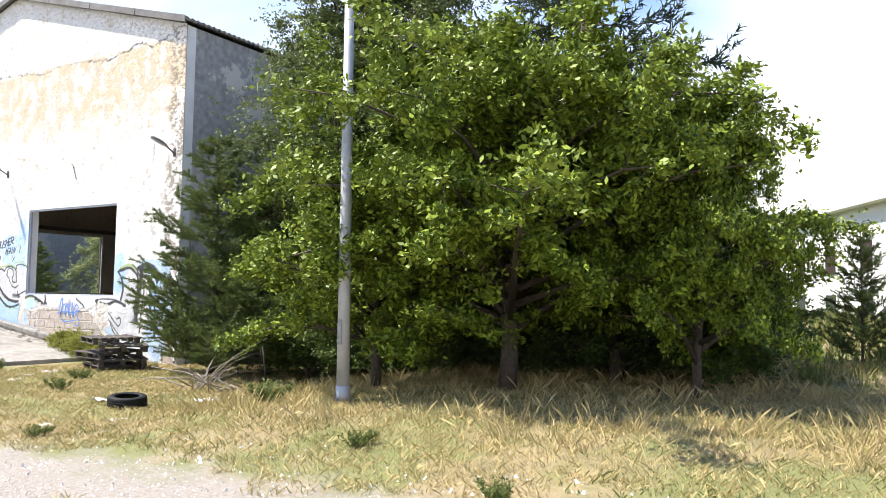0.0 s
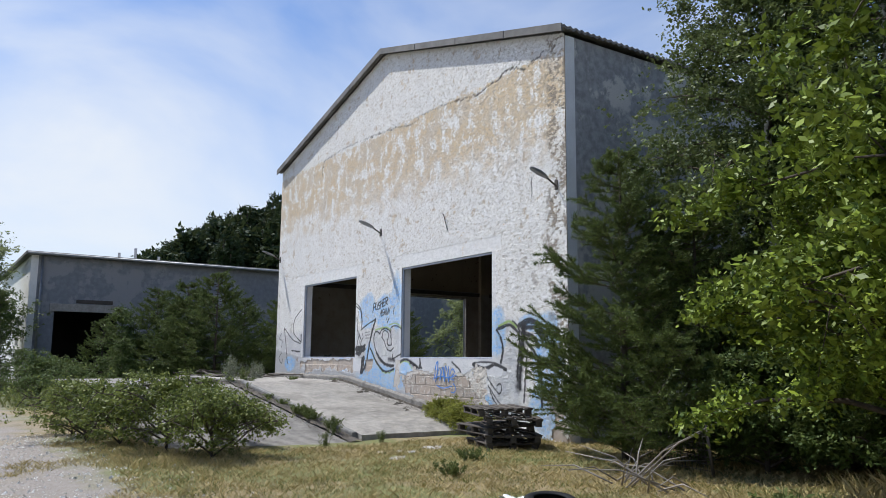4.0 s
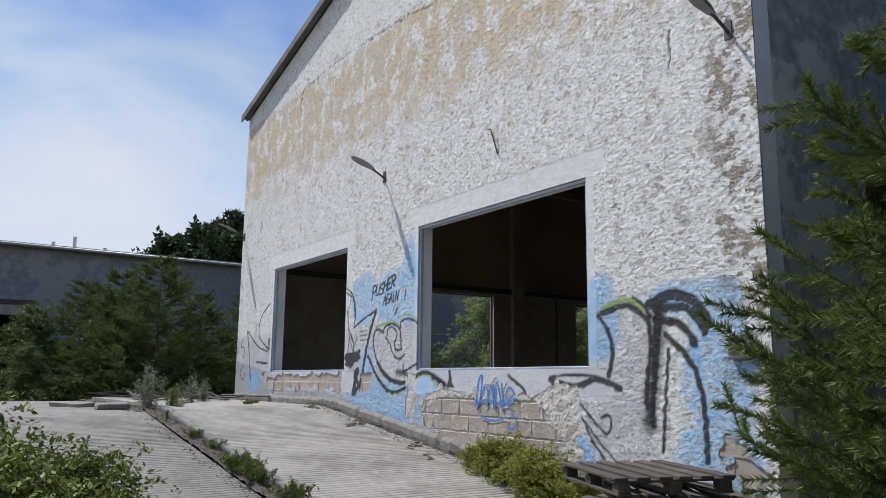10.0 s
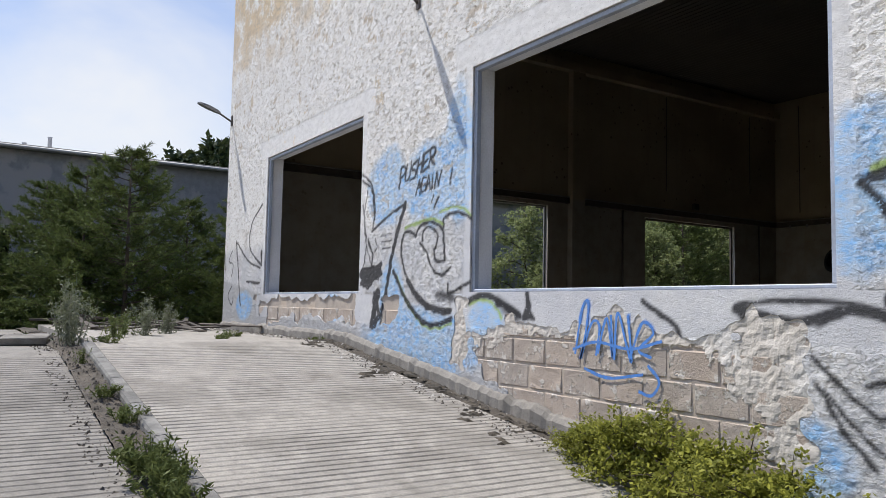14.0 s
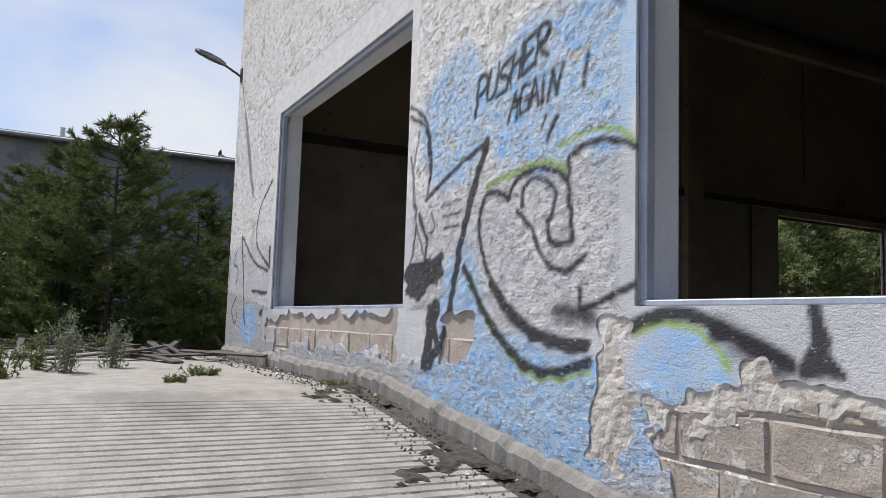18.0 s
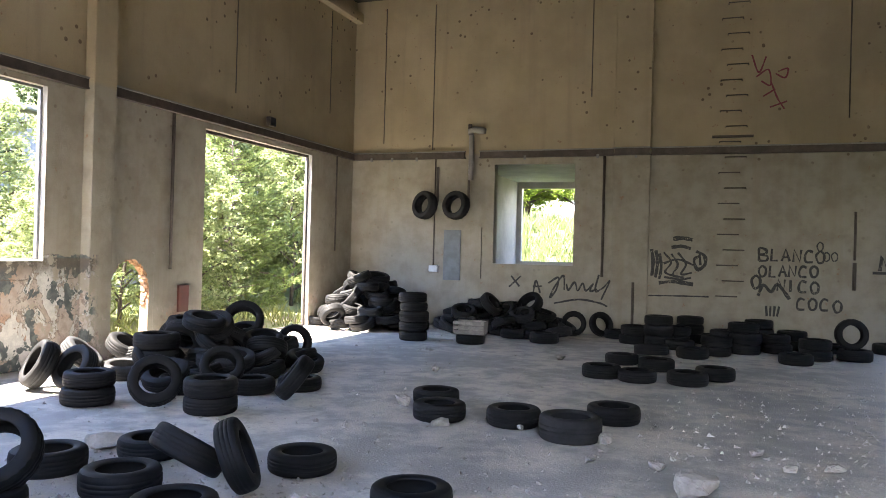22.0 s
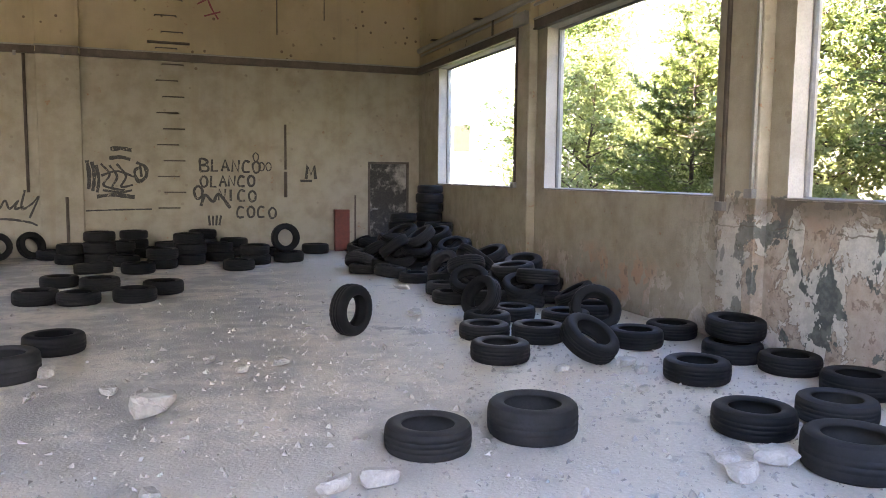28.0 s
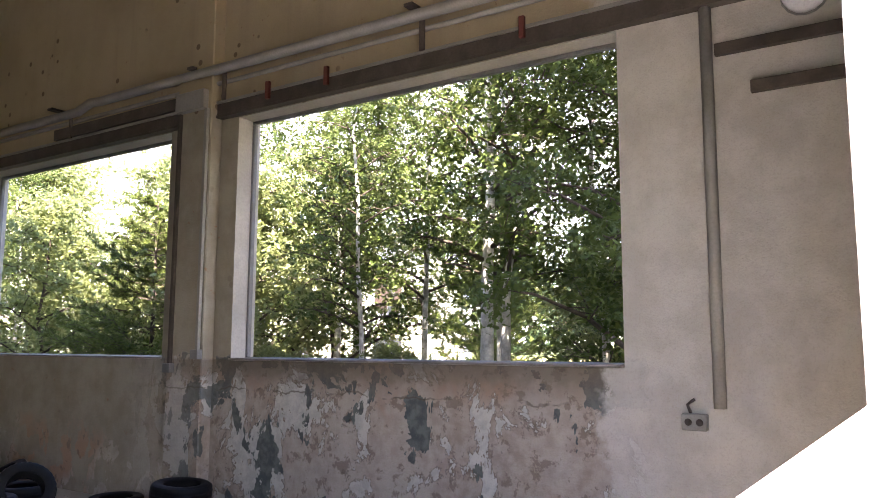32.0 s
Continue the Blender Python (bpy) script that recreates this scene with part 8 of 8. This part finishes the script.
# ragged arch of the knocked hole
RIM = plain("broken_brick", (0.42, 0.25, 0.16), 0.92, 0, 0.35, 6.0, 40.0, 0.8, 0.01, per_ob=0.5)
rb = random.Random(4)
hx0, hx1, hz0, hz1 = 9.9, 11.05, 0.3, 1.9
cyh, czh = (hx0 + hx1) / 2, 1.18
arch = []
for k in range(61):
    a = -0.45 + (math.pi + 0.9) * k / 60
    w = 1 + 0.06 * noise.noise((a * 4, 3, 1)) + 0.05 * noise.noise((a * 13, 7, 1))
    y, z = cyh + 0.47 * w * math.cos(a), czh + 0.60 * w * math.sin(a)
    if k in (0, 60):
        z = hz0
    arch.append((y, z))
v, f, ix = [], [], []
for k, (y, z) in enumerate(arch):
    a = math.atan2(z - czh, y - cyh)
    d = min(abs((hx1 - cyh) / math.cos(a)) if abs(math.cos(a)) > 1e-6 else 9, ((hz1 - czh) if math.sin(a) > 0 else (czh - hz0)) / max(1e-6, abs(math.sin(a))))
    e = (cyh + d * math.cos(a), czh + d * math.sin(a)) if 0 < k < 60 else (hx1 if k == 0 else hx0, hz0)
    v += [(INX0 - 0.002, *e), (INX0 - 0.002 - 0.03 * abs(noise.noise((a * 6, 1, 1))), y, z), (-HX + 0.002, y, z), (-HX + 0.002, *e)]
    if k:
        p, q = 4 * (k - 1), 4 * k
        f += [(p, q, q + 1, p + 1), (p + 1, q + 1, q + 2, p + 2), (p + 2, q + 2, q + 3, p + 3)]
        ix += [0, 1, 2]
part("hole_edge", mesh_from("hole_edge", v, f, [INNER, RIM, GREYWALL], ix), wall_west, None, "broken brickwork round a knocked hole")
BR = []
for s in range(4):
    bm = boxbm(bmesh.new(), -0.05, 0.05, -0.07, 0.07, -0.035, 0.035, 0.012)
    for vert in bm.verts:
        vert.co += Vector((noise.noise(vert.co * 30 + Vector((s, 0, 0))), noise.noise(vert.co * 30 + Vector((0, s, 3))), noise.noise(vert.co * 30 + Vector((0, 5, s))))) * 0.02
    BR.append(finish(bm, "brick", RIM))
for k in range(2, 59, 2):
    (y, z), a = arch[k], -0.45 + (math.pi + 0.9) * k / 60
    part("brick", BR[k % 4], wall_west, pose(rb.uniform(-7.95, -7.87), y + 0.04 * math.cos(a), z + 0.04 * math.sin(a), math.degrees(a) + rb.uniform(-12, 12), rb.uniform(-10, 10), rb.uniform(-8, 8)))

# ---- exposed blocks of the front wall ----
BLK = []
for s in range(5):
    bm = boxbm(bmesh.new(), 0.0, 0.484, 0.0, 0.06, 0.0, 0.233, 0.012)
    bmesh.ops.subdivide_edges(bm, edges=[e for e in bm.edges if e.calc_length() > 0.15], cuts=3)
    for v in bm.verts:
        v.co += Vector((0.3, 1, 0.3)) * 0.014 * noise.noise(v.co * 11 + Vector((s * 3, 0, 0)))
    BLK.append(finish(bm, "block", BLOCK))
kb = random.Random(6)
for row in range(-1, 7):
    z = 0.02 + row * 0.248
    x = -8.0 + (0.25 if row % 2 else 0.0)
    while x < 7.5:
        hit = any(peeled(x + a, z + b2) for a in (0.08, 0.25, 0.42) for b2 in (0.05, 0.13, 0.2))
        if hit and z + 0.236 < 1.70:
            part("block", BLK[kb.randrange(5)], wall_front, pose(x, kb.uniform(0.008, 0.015), z))
        x += 0.50
TAGPAINT = paint_stroke("bright_blue_spray_paint", (0.07, 0.24, 0.66), 0.40)
for c in TAG:
    stroke(TAGPAINT, 0.032, *c, y=-0.001, test=False)


# ---- crumbled plaster on the hall floor ----
def on_floor(rs):
    x, y = (rs.normal(-0.9, 1.6), rs.normal(3.7, 0.9)) if rs.rand() < 0.45 else ((rs.normal(4.9, 1.5), rs.normal(5.6, 2.2)) if rs.rand() < 0.7 else (rs.uniform(-5, 6), rs.uniform(5, 14)))
    if not (INX0 + 0.2 < x < INX1 - 0.1 and WT + 0.1 < y < DEEP - 0.2):
        return None
    return x, y, FLOORZ


stone_field("floor_crumbs", 61, 2600, on_floor, 0.042, LUMP, "crumbled plaster lumps scattered on the floor")
stone_field("floor_dust_crumbs", 62, 5500, on_floor, 0.018, LUMP, "fine white plaster crumbs on the floor")

# ---- foot of the front wall ----
def wall_plinth():
    v, f = [], []
    xs = np.arange(-7.95, 5.25, 0.05)
    for x in xs:
        n1, n2 = noise.noise((x * 2.3, 1, 5)), noise.noise((x * 9.0, 4, 5))
        top, out = ramp_z(x) + 0.12 + 0.04 * n1 + 0.028 * n2, -0.07 - 0.03 * n1 - 0.022 * n2
        v += [(x, 0.01, top + 0.015), (x, out * 0.45, top), (x, out, top - 0.045 + 0.012 * n2), (x, out - 0.01, ramp_z(x) - 0.06)]
    for i in range(len(xs) - 1):
        for j in range(3):
            f.append((4 * i + j, 4 * i + j + 1, 4 * i + j + 5, 4 * i + j + 4))
    return mesh_from("plinth", v, f, OLDRAMP)


part("plinth", wall_plinth(), wall_front, None, "rough cement skirting at the foot of the wall")


def moss_mats():
    """Dark matted patches, thick in the middle and broken at the edge."""
    v, f, ids = [], [], {}
    st = 0.028
    on = set()
    for i in range(int(8.0 / st)):
        for j in range(int(1.1 / st)):
            x, y = -2.6 + i * st, -1.22 + j * st
            d = 0.62 * noise.noise((x * 1.5 + y * 1.2, y * 2.2, 8)) + 0.34 * noise.noise((x * 7, y * 7, 2)) + 0.22 * noise.noise((x * 19, y * 19, 6))
            if d - 0.55 * max(0.0, -0.30 - y) - 0.25 * max(0.0, -1.6 - x) > 0.04:
                on.add((i, j))

    def vid(i, j):
        if (i, j) not in ids:
            x, y = -2.6 + i * st, -1.22 + j * st
            deep = sum((i + a, j + b2) in on for a in (-1, 0) for b2 in (-1, 0)) == 4
            ids[(i, j)] = len(v)
            v.append((x + 0.012 * noise.noise((x * 40, y * 40, 1)), y + 0.012 * noise.noise((x * 40, y * 40, 4)), ramp_z(x) + (0.014 + 0.016 * noise.noise((x * 23, y * 23, 9)) if deep else -0.004)))
        return ids[(i, j)]
    for i, j in sorted(on):
        f.append((vid(i, j), vid(i + 1, j), vid(i + 1, j + 1), vid(i, j + 1)))
    return mesh_from("moss_mats", v, f, DARKMOSS)


DARKMOSS = plain("dry_dark_moss", (0.062, 0.052, 0.040), 0.95, 0, 0.5, 9.0, 60.0, 0.9, 0.012, local=False)
tagged(new("moss_mats", moss_mats()), "dry dark moss matted on the ramp by the wall", "moss", "", "stuff")
bq = random.Random(77)
PLANKS = [box_mesh("board", WOODDARK, -L / 2, L / 2, -w / 2, w / 2, 0, t, 0.004) for L, w, t in ((1.3, 0.10, 0.024), (0.9, 0.12, 0.022), (1.7, 0.08, 0.04), (0.6, 0.14, 0.024))]
for k in range(30):
    x, y = bq.uniform(-8.8, -5.2), bq.uniform(-2.9, -0.45)
    ob = new("broken_board", PLANKS[k % 4])
    ob.matrix_world = pose(x, y, 1.05 + 0.10 * bq.random(), bq.uniform(-9, 9), bq.uniform(-9, 9), bq.uniform(0, 180))
    tagged(ob, "dark weathered board in a heap on the platform", "board", "broken boards on the platform")
for x, y, z, a, sx in ((-3.6, -3.95, 0.95, -8, 4.4), (-5.0, -4.4, 0.93, 30, 4.0)):
    bm = boxbm(bmesh.new(), -sx / 9, sx / 9, -sx / 15, sx / 15, 0.0, 0.09, 0.01)
    bmesh.ops.subdivide_edges(bm, edges=[e for e in bm.edges if e.calc_length() > 0.2], cuts=4, use_grid_fill=True)
    for vert in bm.verts:
        vert.co += Vector((1, 1, 0.3)) * 0.05 * noise.noise(vert.co * 5 + Vector((x, 0, 0)))
    ob = new("concrete_slab", finish(bm, "concrete_slab", OLDRAMP))
    ob.matrix_world = pose(x, y, z, 2, 1, a)
    tagged(ob, "flat broken concrete slab lying on the platform", "slab", "broken boards on the platform")

# ---- loose pieces by the side wall, steel under the ceiling ----
beam = thing("ceiling_beam", "dark rusty steel beam under the ceiling boards", "beam")
part("girder", box_mesh("girder", DARKSTEEL, -0.14, 0.0, 12.5, DEEP - 0.11, 8.54, 8.735, 0.004), beam)
part("cross_bar", box_mesh("cross_bar", DARKSTEEL, -1.5, -0.141, 15.45, 15.58, 8.60, 8.735, 0.004), beam)
tyre(4, pose(5.72, 2.72, 0.345, 10, 0, 140), G3, "broad tyre leaning on its neighbour")
panel = new("loose_board", box_mesh("loose_board", CREAM, -0.62, 0.62, -0.45, 0.45, 0.0, 0.02, 0.003))
panel.matrix_world = pose(6.35, 3.0, FLOORZ + 0.02, 1.2, 0, -24)
tagged(panel, "pale flat board lying on the dusty floor", "board")
twigs = thing("dry_twigs", "tangle of dark dry twigs at the wall foot", "twigs", pose(7.35, 3.6, FLOORZ))
for k in range(16):
    y0 = br.uniform(-0.9, 0.7)
    p0 = Vector((br.uniform(-0.2, 0.2), y0, 0.02))
    p1 = Vector((br.uniform(-0.2, 0.22), y0 + br.uniform(0.3, 0.8), br.uniform(0.02, 0.14)))
    part("twig", tube_mesh("twig", WOODDARK, [p0, p0.lerp(p1, 0.5) + Vector((0.03, 0, 0.05)), p1], [0.009, 0.007, 0.003], 5), twigs)
